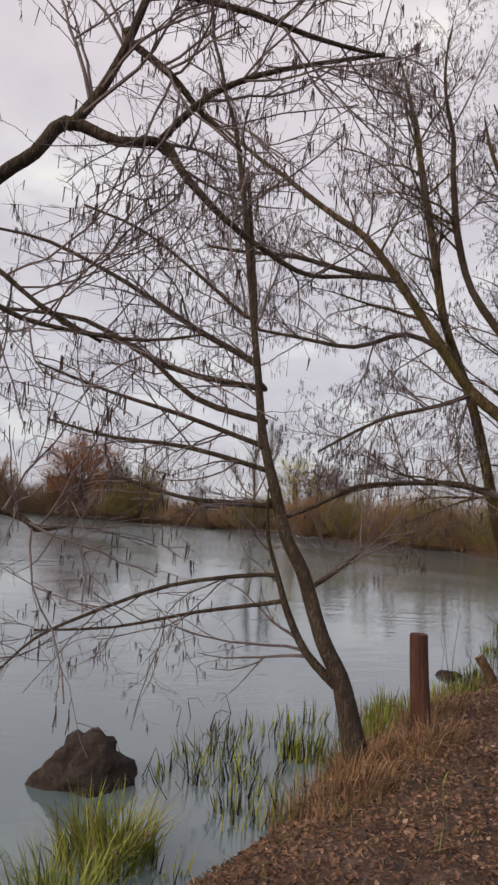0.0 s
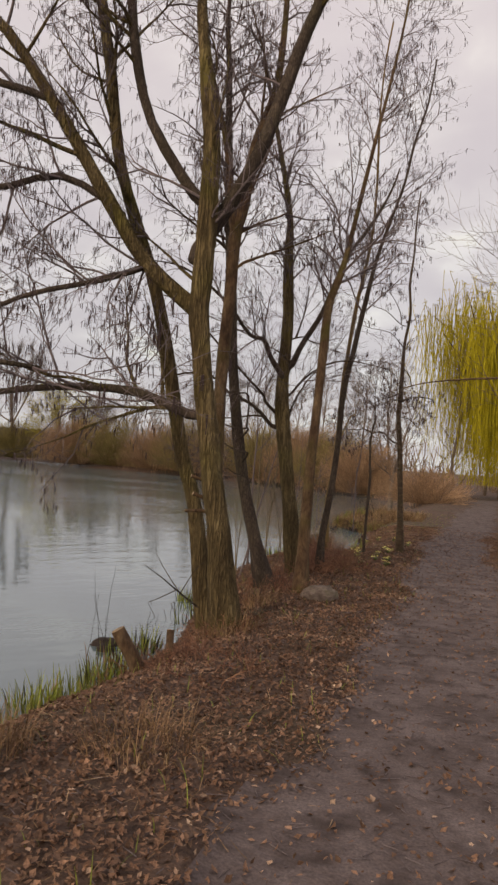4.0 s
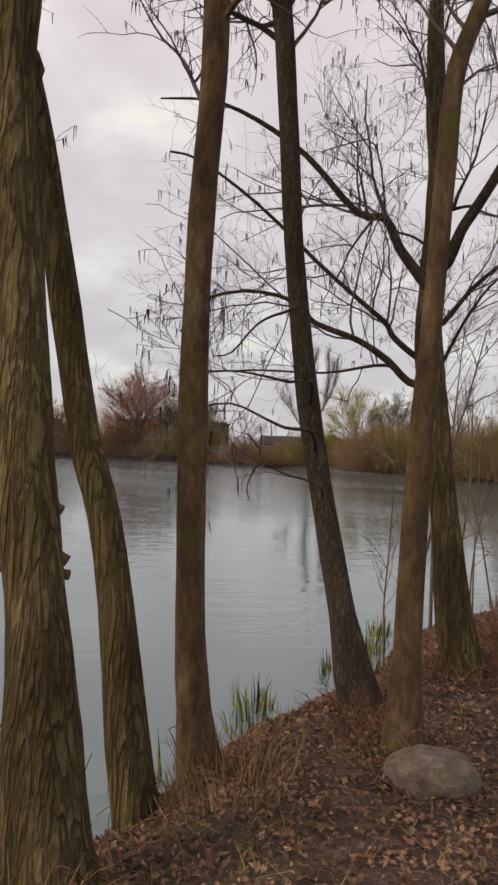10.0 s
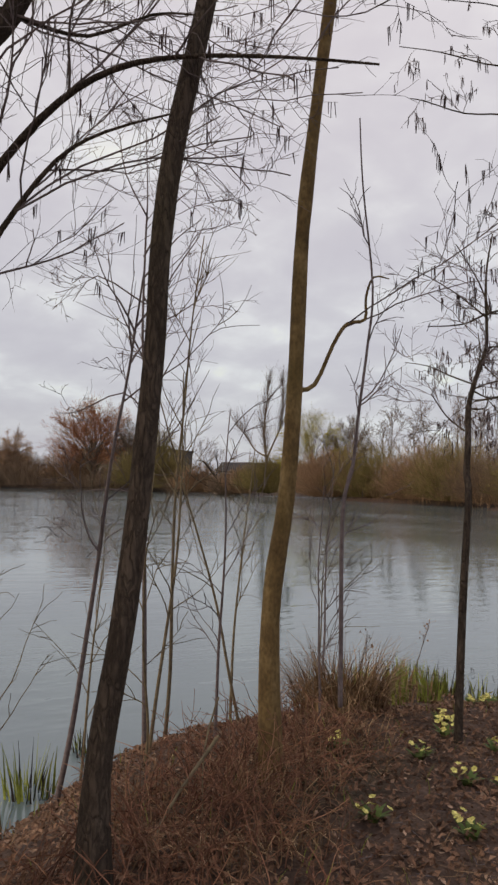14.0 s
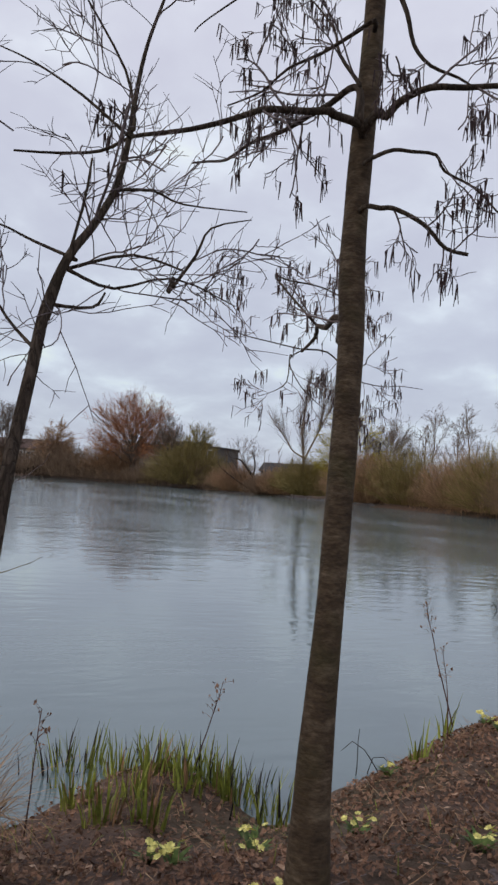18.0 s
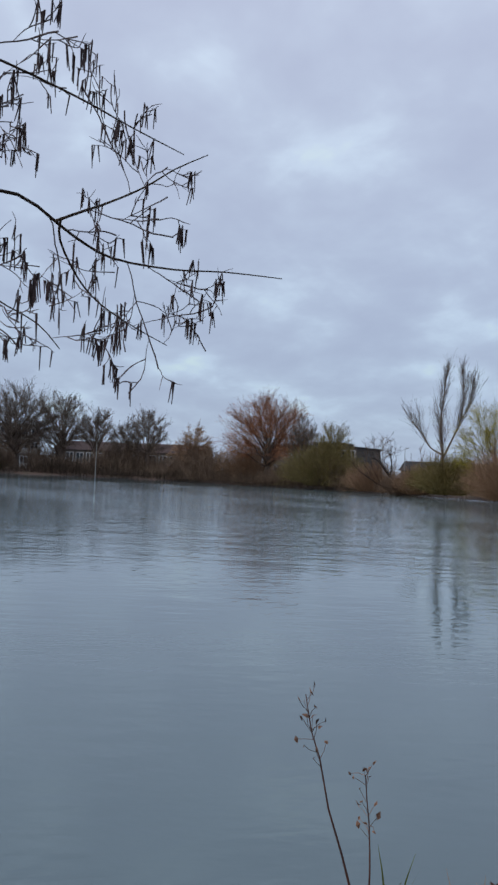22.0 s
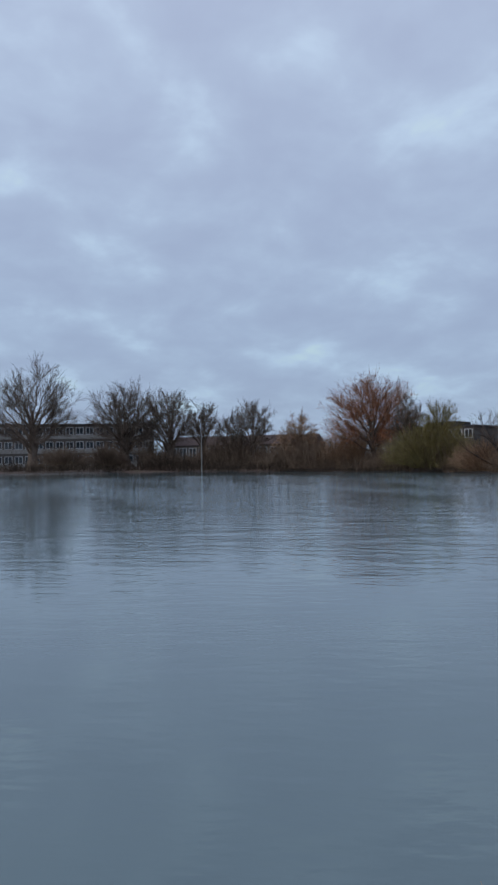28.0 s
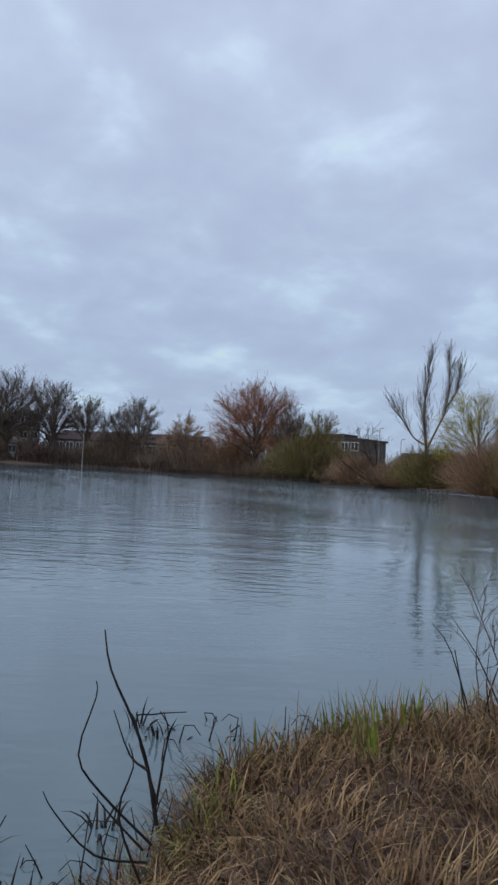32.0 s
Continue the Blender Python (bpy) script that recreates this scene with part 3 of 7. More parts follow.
def near_tree(name, label, limbs, mat, seed, bark_rough=0.06, reach=1.6, branches=16, low=0.3, density=7.0, size=0.45, catkins=0.4,
              extend=2.5, toward=None, limb_branches=7, group="bare trees on the bank", up=0.25, fine=1.0, sides=18, flare=1.35, limb_mat=None):
    """A bare bank tree: trunk and limbs through the given points (x, y, z, r), then branches, twigs and catkins."""
    rng = random.Random(seed)
    x0, y0 = limbs[0][0][:2]
    at = (x0, y0, z_at(x0, y0))
    root = thing(name, at, label, "tree", group)
    twig, hang = Shape(), Shape()
    grown = []
    for n, limb in enumerate(limbs):
        pts, radii = rel([q[:3] for q in limb], at), [q[3] for q in limb]
        if n == 0:
            pts[0] = (pts[0][0], pts[0][1], min(pts[0][2], -0.12))
            radii[0] *= flare
        if n:
            # join the limb to the nearest wood grown so far, and give it a crooked run
            run = (Vector(pts[1]) - Vector(pts[0])).normalized()
            near = min(grown, key=lambda q: (Vector(pts[0]) - Vector(q)).length * (2.2 - (Vector(pts[0]) - Vector(q)).normalized().dot(run)))
            if 0.02 < (Vector(near) - Vector(pts[0])).length < 1.3:
                pts, radii = [near] + pts, [radii[0] * 1.15] + radii
            jit = 0.012 if len(pts) > 3 else 0.0
            pts = [pts[0]] + [(p[0] + rng.gauss(0, jit), p[1] + rng.gauss(0, jit), p[2] + rng.gauss(0, jit)) for p in pts[1:]]
        if extend and (n == 0 or limb[-1][3] > 0.03):
            d = Vector(pts[-1]) - Vector(pts[-2])
            more = wander(rng, pts[-1], d, extend * (1 if n == 0 else 0.6), 5, 0.10, -0.03)
            radii += taper(radii[-1], 0.012, 5)[1:]
            pts += more[1:]
        line, rad = smooth_line(pts, radii, 5 if n == 0 else 3)
        rad = [r * (1 + bark_rough * noise.noise(Vector(p) * 4.0)) for p, r in zip(line, rad)]
        grown += line
        body = Shape()
        body.tube(line, rad, sides if n == 0 else 9)
        if n == 0:
            # uneven girth: buttresses at the foot, ridges further up
            for i, v in enumerate(body.v):
                c = line[min(i // sides, len(line) - 1)]
                k = 1 + bark_rough * 1.6 * noise.noise(Vector((v[0] * 7, v[1] * 7, v[2] * 1.2)))
                if v[2] < 0.35:
                    k *= 1 + (0.35 - v[2]) * 0.5 * noise.noise(Vector((v[0] * 9 + 5, v[1] * 9, 0.3)))
                body.v[i] = (c[0] + (v[0] - c[0]) * k, c[1] + (v[1] - c[1]) * k, v[2])
        part("trunk" if n == 0 else "limb", body, limb_mat if limb_mat and n and limb[0][3] < 0.09 else mat, root, smooth=True)
        count = branches if n == 0 else limb_branches
        for k in range(count):
            u = rng.uniform(low if n == 0 else 0.25, 0.98)
            p, d = along(line, u)
            r = rad[min(int(u * (len(line) - 1)), len(rad) - 1)]
            way = fork(rng, d, 0.95, up)
            if toward is not None and rng.random() < 0.5:
                way = (way + Vector(toward)).normalized()
            l = reach * rng.uniform(0.5, 1.2) * (1.15 - 0.6 * u)
            b = wander(rng, p, way, l, 8, 0.13, -0.015)
            r1 = min(r * 0.42, 0.006 + 0.011 * l)
            own = Shape(); own.tube(b, taper(r1, 0.003, 8), 5)
            part("branch", own, M_TWIG if r1 < 0.02 else mat, root)
            twigs(rng, twig, hang, b, r1, density, size, catkins, fine=fine)
            for j in range(2):
                q, e2 = along(b, rng.uniform(0.25, 0.75))
                c = wander(rng, q, fork(rng, e2, 0.7, 0.1), l * 0.55, 6, 0.15, -0.01)
                twig.tube(c, taper(r1 * 0.55, 0.0025, 6), 4, False)
                twigs(rng, twig, hang, c, r1 * 0.6, density, size * 0.8, catkins, fine=fine)
    if twig.v:
        tagged(part("twig_mass", twig, M_TWIG, root), kind="stuff")
    if hang.v:
        tagged(part("catkin_mass", hang, M_CATKIN, root, "small dark hanging catkins"), kind="stuff")
    return root


LEAN_TRUNK = [(-2.84, 5.68, -0.15, 0.0976), (-2.98, 5.58, 0.25, 0.076), (-3.14, 5.46, 0.65, 0.0656), (-3.29, 5.35, 1.16, 0.0584), (-3.42, 5.26, 1.45, 0.052), (-3.52, 5.18, 1.86, 0.0496), (-3.63, 5.11, 2.31, 0.0376), (-3.69, 5.06, 2.84, 0.032), (-3.77, 5, 3.49, 0.0264), (-3.85, 4.94, 4.19, 0.0248), (-3.93, 4.88, 4.77, 0.0224)]
LEAN_LIMB_A = [(-3.63, 5.1, 2.23, 0.031), (-3.66, 5.08, 2.61, 0.024), (-3.7, 5.05, 3.03, 0.02), (-3.74, 5.02, 3.49, 0.021), (-3.8, 4.98, 4.07, 0.017), (-3.87, 4.93, 4.62, 0.018)]
LEAN_LIMB_B = [(-3.05, 5.52, 0.28, 0.043), (-3.22, 5.4, 0.53, 0.035), (-3.38, 5.29, 0.82, 0.031), (-3.46, 5.23, 1.11, 0.023), (-3.52, 5.18, 1.44, 0.015), (-3.57, 5.15, 1.86, 0.008)]
LEAN_LIMB_C = [(-3.78, 5.09, 2.94, 0.03), (-4.2, 4.81, 3.19, 0.025), (-4.73, 4.47, 3.58, 0.021), (-5.35, 4.06, 3.91, 0.016), (-5.84, 3.74, 4.03, 0.011)]
LEAN_LIMB_D = [(-3.73, 5.12, 2.69, 0.029), (-4.38, 4.69, 2.85, 0.025), (-5.04, 4.27, 3.2, 0.021), (-5.69, 3.84, 3.29, 0.016)]
LEAN_LIMB_E = [(-3.69, 5.14, 2.43, 0.029), (-4.2, 4.81, 2.61, 0.025), (-4.65, 4.52, 3.03, 0.02), (-5.21, 4.16, 3.17, 0.016), (-5.72, 3.82, 3.62, 0.011)]
LEAN_LIMB_F = [(-3.66, 5.16, 2.23, 0.024), (-4.23, 4.79, 2.43, 0.02), (-4.82, 4.41, 2.61, 0.015), (-5.39, 4.04, 2.82, 0.01)]
LEAN_LIMB_G = [(-3.63, 5.18, 1.99, 0.024), (-4.21, 4.81, 2.17, 0.02), (-4.75, 4.45, 2.2, 0.015), (-5.22, 4.15, 2.28, 0.01)]
LEAN_LIMB_H = [(-3.59, 5.21, 1.72, 0.024), (-4.18, 4.82, 1.72, 0.019), (-4.73, 4.47, 1.88, 0.012)]
LEAN_LIMB_I = [(-3.66, 5.16, 1.12, 0.019), (-4.25, 4.78, 0.96, 0.017), (-4.84, 4.4, 0.69, 0.015), (-5.19, 4.17, 0.45, 0.013), (-5.41, 4.03, 0.17, 0.01)]
LEAN_LIMB_J = [(-3.57, 5.22, 0.89, 0.019), (-4.03, 4.92, 0.75, 0.015), (-4.63, 4.53, 0.57, 0.012), (-5.19, 4.16, 0.54, 0.01)]
LEAN_LIMB_K = [(-3.85, 5.04, 3.34, 0.02), (-4.18, 4.82, 3.62, 0.015), (-4.64, 4.53, 4.06, 0.013), (-5.13, 4.21, 4.29, 0.011)]
LEAN_LIMB_L = [(-3.25, 5.43, 1.71, 0.019), (-2.94, 5.63, 1.92, 0.017), (-2.47, 5.94, 1.98, 0.015), (-2, 6.25, 1.96, 0.01)]
LEAN_LIMB_M = [(-3.22, 5.45, 1.08, 0.019), (-3.03, 5.58, 1.24, 0.015), (-2.92, 5.65, 1.41, 0.01)]
near_tree("alder_tree", "leaning young alder with bare branches rooted in the wet bank", [LEAN_TRUNK, LEAN_LIMB_A, LEAN_LIMB_B, LEAN_LIMB_C, LEAN_LIMB_D, LEAN_LIMB_E, LEAN_LIMB_F, LEAN_LIMB_G, LEAN_LIMB_H, LEAN_LIMB_I, LEAN_LIMB_J, LEAN_LIMB_K, LEAN_LIMB_L, LEAN_LIMB_M], M_DARKBARK, 11, reach=1.2, branches=14, low=0.45, density=5, fine=0.75, catkins=0.35, extend=1.5, toward=(-0.6, -0.5, 0.1), up=0.15, sides=12, flare=1.2)

WILLOW_A_TRUNK = [(-2.62, 10.63, -0.24, 0.1904), (-2.66, 10.6, 0.06, 0.1582), (-2.72, 10.6, 0.39, 0.1417), (-2.8, 10.6, 0.9, 0.1214), (-2.9, 10.58, 1.43, 0.1141), (-2.97, 10.58, 1.85, 0.1076), (-3.04, 10.58, 2.24, 0.1049), (-3.11, 10.57, 2.71, 0.104), (-3.17, 10.57, 3.1, 0.1086), (-3.16, 10.58, 3.45, 0.1067), (-3.15, 10.59, 3.89, 0.1058), (-3.15, 10.59, 4.33, 0.0984), (-3.16, 10.59, 4.92, 0.092)]
WILLOW_A_LIMB_A = [(-3.27, 10.65, 3.18, 0.0929), (-3.78, 10.46, 3.66, 0.0819), (-4.18, 10.31, 4.29, 0.0773), (-4.71, 10.12, 5.13, 0.0672), (-5.33, 9.89, 5.99, 0.0561), (-5.79, 9.72, 6.39, 0.0506), (-6.27, 9.54, 6.8, 0.0451), (-6.68, 9.39, 7.15, 0.0386)]
WILLOW_A_LIMB_B = [(-4.83, 10.07, 5.3, 0.0405), (-5.68, 9.76, 5.52, 0.0423), (-6.33, 9.52, 5.72, 0.0359), (-7.2, 9.2, 5.89, 0.0304), (-7.77, 8.99, 6.01, 0.023)]
WILLOW_A_LIMB_C = [(-3.35, 10.62, 4.38, 0.0644), (-3.8, 10.45, 5.14, 0.0534), (-4.03, 10.37, 5.92, 0.0552), (-4.12, 10.34, 6.58, 0.0497), (-4.15, 10.33, 7.1, 0.0432)]
WILLOW_A_LIMB_D = [(-3.26, 10.66, 3.8, 0.0883), (-2.82, 10.81, 4.64, 0.0773), (-2.57, 10.91, 5.41, 0.0736), (-2.33, 11, 6.24, 0.069), (-2.02, 11.11, 7.06, 0.058)]
WILLOW_A_LIMB_E = [(-3.24, 10.66, 2.06, 0.0552), (-3.82, 10.45, 2.28, 0.0497), (-4.55, 10.18, 2.24, 0.0377), (-5.28, 9.91, 2.11, 0.0313), (-5.83, 9.7, 1.82, 0.0193)]
WILLOW_A_LIMB_F = [(-4.08, 10.35, 4.19, 0.0386), (-4.68, 10.13, 4.48, 0.0396), (-5.41, 9.86, 4.27, 0.0331), (-6.25, 9.55, 4.41, 0.0276), (-6.98, 9.28, 4.58, 0.0212)]
WILLOW_A_LIMB_G = [(-3.75, 10.47, 3.63, 0.0377), (-4.18, 10.31, 3.41, 0.0313), (-5, 10.01, 3.14, 0.0258), (-5.83, 9.7, 2.66, 0.0193)]
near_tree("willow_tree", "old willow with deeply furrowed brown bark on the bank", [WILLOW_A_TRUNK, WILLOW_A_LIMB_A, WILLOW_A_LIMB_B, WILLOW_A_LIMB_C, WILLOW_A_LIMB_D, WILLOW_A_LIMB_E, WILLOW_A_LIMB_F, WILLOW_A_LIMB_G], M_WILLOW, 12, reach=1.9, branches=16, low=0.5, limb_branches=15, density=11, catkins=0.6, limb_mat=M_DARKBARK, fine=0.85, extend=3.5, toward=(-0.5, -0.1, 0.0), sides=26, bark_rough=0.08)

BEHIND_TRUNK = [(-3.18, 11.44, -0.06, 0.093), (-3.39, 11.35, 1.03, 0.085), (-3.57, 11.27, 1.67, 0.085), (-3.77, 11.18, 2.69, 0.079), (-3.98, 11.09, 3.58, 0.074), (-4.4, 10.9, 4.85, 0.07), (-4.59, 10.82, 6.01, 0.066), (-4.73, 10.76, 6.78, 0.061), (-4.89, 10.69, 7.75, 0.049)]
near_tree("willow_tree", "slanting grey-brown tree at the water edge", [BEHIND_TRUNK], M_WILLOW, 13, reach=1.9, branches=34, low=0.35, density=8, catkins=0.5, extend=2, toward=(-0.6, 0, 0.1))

STRAIGHT_TRUNK = [(-3.25, 11.94, -0.41, 0.12), (-3.3, 11.9, 0.13, 0.093), (-3.34, 11.87, 0.67, 0.083), (-3.36, 11.85, 1.59, 0.078), (-3.37, 11.85, 2.69, 0.076), (-3.34, 11.87, 3.62, 0.076), (-3.33, 11.88, 4.32, 0.077), (-3.26, 11.93, 4.76, 0.071), (-3.2, 11.98, 5.46, 0.057)]
STRAIGHT_LIMB_A = [(-3.32, 11.88, 4.36, 0.06), (-3.39, 11.83, 4.77, 0.049), (-3.46, 11.78, 5.31, 0.037)]
near_tree("alder_tree", "tall straight brown-barked tree beside the willow", [STRAIGHT_TRUNK, STRAIGHT_LIMB_A], M_BROWNBARK, 14, reach=1.7, branches=22, low=0.35, density=8, catkins=0.35, extend=4)

SLANT_TRUNK = [(-3, 13.13, -0.2, 0.128), (-3.21, 13.12, 0.51, 0.09), (-3.44, 13.15, 1.26, 0.082), (-3.57, 13.08, 2.05, 0.078), (-3.68, 13.03, 2.95, 0.07), (-3.75, 12.99, 3.86, 0.069), (-3.83, 12.95, 4.78, 0.067), (-3.88, 12.92, 5.47, 0.06), (-3.94, 12.89, 6.41, 0.047)]
SLANT_LIMB_A = [(-3.31, 12.83, 2.03, 0.0130), (-3.42, 12.71, 2.06, 0.0107), (-3.52, 12.59, 2.08, 0.0085), (-3.67, 12.44, 2.07, 0.0063), (-3.83, 12.26, 2.05, 0.0040)]
SLANT_LIMB_B = [(-3.29, 12.85, 1.69, 0.0130), (-3.40, 12.70, 1.74, 0.0107), (-3.48, 12.57, 1.77, 0.0085), (-3.62, 12.38, 1.85, 0.0063), (-3.76, 12.19, 1.83, 0.0040)]
SLANT_LIMB_C = [(-3.25, 12.90, 1.34, 0.0090), (-3.32, 12.81, 1.41, 0.0078), (-3.40, 12.72, 1.44, 0.0066), (-3.50, 12.60, 1.47, 0.0054), (-3.56, 12.52, 1.34, 0.0042), (-3.54, 12.52, 1.25, 0.0030)]
SLANT_LIMB_D = [(-3.36, 12.78, 2.47, 0.0120), (-3.51, 12.72, 2.46, 0.0100), (-3.67, 12.66, 2.39, 0.0080), (-3.83, 12.59, 2.23, 0.0060), (-3.97, 12.54, 2.20, 0.0040)]
near_tree("alder_tree", "slender slanting dark tree on the bank", [SLANT_TRUNK, SLANT_LIMB_A, SLANT_LIMB_B, SLANT_LIMB_C, SLANT_LIMB_D], M_DARKBARK, 15, reach=1.7, branches=26, low=0.35, limb_branches=1, density=8, catkins=0.3, extend=3)

MOSSY_TRUNK = [(-2.41, 12.59, -0.07, 0.102), (-2.4, 12.6, 0.49, 0.078), (-2.39, 12.61, 1.24, 0.069), (-2.38, 12.62, 1.75, 0.063), (-2.36, 12.63, 2.13, 0.059), (-2.34, 12.65, 2.64, 0.056), (-2.32, 12.66, 3.15, 0.056), (-2.29, 12.68, 3.67, 0.054), (-2.19, 12.76, 4.06, 0.044), (-2.12, 12.82, 4.44, 0.033)]
near_tree("alder_tree", "straight mossy trunk beside the path", [MOSSY_TRUNK], M_BROWNBARK, 16, reach=1.8, branches=26, low=0.5, density=9, catkins=0.3, extend=4)

WILLOW_B_TRUNK = [(-2.89, 14.27, -0.16, 0.187), (-2.94, 14.24, 0.16, 0.146), (-3.01, 14.23, 0.53, 0.128), (-3.09, 14.24, 1.04, 0.112), (-3.17, 14.24, 1.57, 0.107), (-3.26, 14.24, 2.13, 0.109), (-3.31, 14.25, 2.57, 0.11), (-3.33, 14.3, 3.03, 0.102), (-3.32, 14.31, 3.48, 0.091), (-3.32, 14.31, 3.94, 0.088), (-3.34, 14.29, 4.25, 0.084), (-3.36, 14.26, 4.87, 0.068), (-3.37, 14.25, 5.34, 0.049)]
WILLOW_B_LIMB_A = [(-3.34, 14.19, 2.92, 0.0450), (-3.48, 14.04, 3.2, 0.0396), (-3.57, 13.93, 3.41, 0.0341), (-3.74, 13.82, 3.49, 0.0287), (-4.04, 13.54, 3.92, 0.0233), (-4.34, 13.27, 4.19, 0.0179), (-4.63, 13.01, 4.32, 0.0124), (-4.91, 12.75, 4.34, 0.0070)]
WILLOW_B_LIMB_B = [(-3.22, 14.29, 3.09, 0.0480), (-3.13, 14.35, 3.35, 0.0453), (-3.04, 14.41, 3.53, 0.0427), (-2.9, 14.51, 3.84, 0.0400), (-2.78, 14.59, 4.15, 0.0373), (-2.59, 14.82, 4.91, 0.0347), (-2.42, 14.96, 5.19, 0.0320)]
WILLOW_B_LIMB_C = [(-3.41, 14.18, 2.37, 0.0260), (-3.48, 14.05, 2.53, 0.0234), (-3.52, 13.95, 2.61, 0.0209), (-3.67, 13.78, 2.77, 0.0183), (-3.89, 13.54, 3.01, 0.0157), (-4.21, 13.20, 3.48, 0.0131), (-4.53, 12.87, 3.75, 0.0106), (-4.67, 12.70, 3.83, 0.0080)]
WILLOW_B_LIMB_D = [(-3.43, 14.18, 2.18, 0.0320), (-3.53, 14.04, 2.33, 0.0284), (-3.71, 13.84, 2.47, 0.0249), (-3.94, 13.61, 2.61, 0.0213), (-4.07, 13.46, 2.75, 0.0177), (-4.34, 13.20, 2.81, 0.0141), (-4.58, 12.96, 2.71, 0.0106), (-4.67, 12.85, 2.47, 0.0070)]
WILLOW_B_LIMB_E = [(-3.48, 14.12, 2.27, 0.0160), (-3.68, 14.05, 2.30, 0.0133), (-4.03, 13.85, 2.23, 0.0105), (-4.53, 13.53, 2.24, 0.0077), (-5.06, 13.18, 2.22, 0.0050)]
WILLOW_B_LIMB_F = [(-3.22, 14.32, 2.66, 0.0200), (-3.03, 14.40, 2.90, 0.0173), (-2.81, 14.51, 3.11, 0.0147), (-2.59, 14.63, 3.23, 0.0120), (-2.37, 14.75, 3.25, 0.0093), (-2.06, 14.95, 3.22, 0.0067), (-1.73, 15.17, 3.16, 0.0040)]
WILLOW_B_LIMB_G = [(-3.24, 14.33, 2.30, 0.0160), (-3.13, 14.46, 2.64, 0.0130), (-3.00, 14.62, 2.98, 0.0100), (-2.87, 14.78, 3.11, 0.0070), (-2.67, 15.02, 3.22, 0.0040)]
WILLOW_B_LIMB_H = [(-3.16, 14.31, 3.53, 0.0130), (-3.09, 14.42, 3.55, 0.0112), (-3.03, 14.52, 3.55, 0.0094), (-2.91, 14.69, 3.52, 0.0076), (-2.70, 14.91, 3.61, 0.0058), (-2.59, 15.06, 3.64, 0.0040)]
WILLOW_B_LIMB_I = [(-3.29, 14.22, 3.20, 0.0120), (-3.40, 14.12, 3.29, 0.0107), (-3.49, 14.04, 3.32, 0.0093), (-3.55, 13.98, 3.38, 0.0080), (-3.66, 13.93, 4.03, 0.0067), (-3.84, 13.78, 4.02, 0.0053), (-4.00, 13.66, 3.97, 0.0040)]
WILLOW_B_LIMB_J = [(-3.16, 14.30, 3.63, 0.0140), (-3.11, 14.51, 3.98, 0.0100), (-3.12, 14.67, 4.41, 0.0060)]
near_tree("willow_tree", "forked willow with furrowed olive-brown bark", [WILLOW_B_TRUNK, WILLOW_B_LIMB_A, WILLOW_B_LIMB_B, WILLOW_B_LIMB_C, WILLOW_B_LIMB_D, WILLOW_B_LIMB_E, WILLOW_B_LIMB_F, WILLOW_B_LIMB_G, WILLOW_B_LIMB_H, WILLOW_B_LIMB_I, WILLOW_B_LIMB_J], M_WILLOW, 17, reach=1.3, branches=20, low=0.55, limb_branches=8, density=8, size=0.5, fine=0.62, catkins=0.12, extend=3, limb_mat=M_DARKBARK, sides=24, bark_rough=0.08)

DARK_TRUNK = [(-2.66, 14.66, -0.03, 0.0695), (-2.65, 14.67, 0.49, 0.0537), (-2.59, 14.72, 1.03, 0.0493), (-2.54, 14.75, 1.57, 0.0458), (-2.51, 14.78, 2.12, 0.044), (-2.5, 14.79, 2.54, 0.0422), (-2.46, 14.82, 2.97, 0.044), (-2.39, 14.87, 3.4, 0.0405), (-2.32, 14.93, 3.89, 0.0396), (-2.27, 14.97, 4.18, 0.0387), (-2.16, 15.05, 4.86, 0.029)]
near_tree("alder_tree", "slim dark-barked tree curving upward", [DARK_TRUNK], M_DARKBARK, 18, reach=1.5, branches=22, low=0.56, density=8, catkins=0.3, extend=3.5, fine=0.65)

KNOBBLY_TRUNK = [(-2.88, 15.98, 0.26, 0.074), (-2.89, 15.98, 0.89, 0.0496), (-2.83, 16.02, 1.54, 0.0488), (-2.79, 16.04, 2.26, 0.0437), (-2.77, 16.05, 3, 0.0392), (-2.71, 16.09, 3.74, 0.0355), (-2.63, 16.13, 4.49, 0.0348), (-2.57, 16.17, 4.87, 0.0296), (-2.47, 16.24, 5.63, 0.0215)]
KNOBBLY_LIMB_A = [(-2.76, 16.15, 2.17, 0.0133), (-2.7, 16.24, 2.38, 0.0111), (-2.65, 16.32, 2.52, 0.0111), (-2.6, 16.41, 2.55, 0.0096), (-2.59, 16.41, 2.68, 0.0074), (-2.58, 16.44, 2.78, 0.0059), (-2.52, 16.53, 2.78, 0.003)]
near_tree("alder_tree", "thin knobbly yellow-brown tree by the path", [KNOBBLY_TRUNK, KNOBBLY_LIMB_A], M_KNOBBLY, 19, reach=1.5, branches=24, low=0.45, limb_branches=2, bark_rough=0.13, flare=1.05, density=7, catkins=0.35, extend=3.5, fine=0.65)

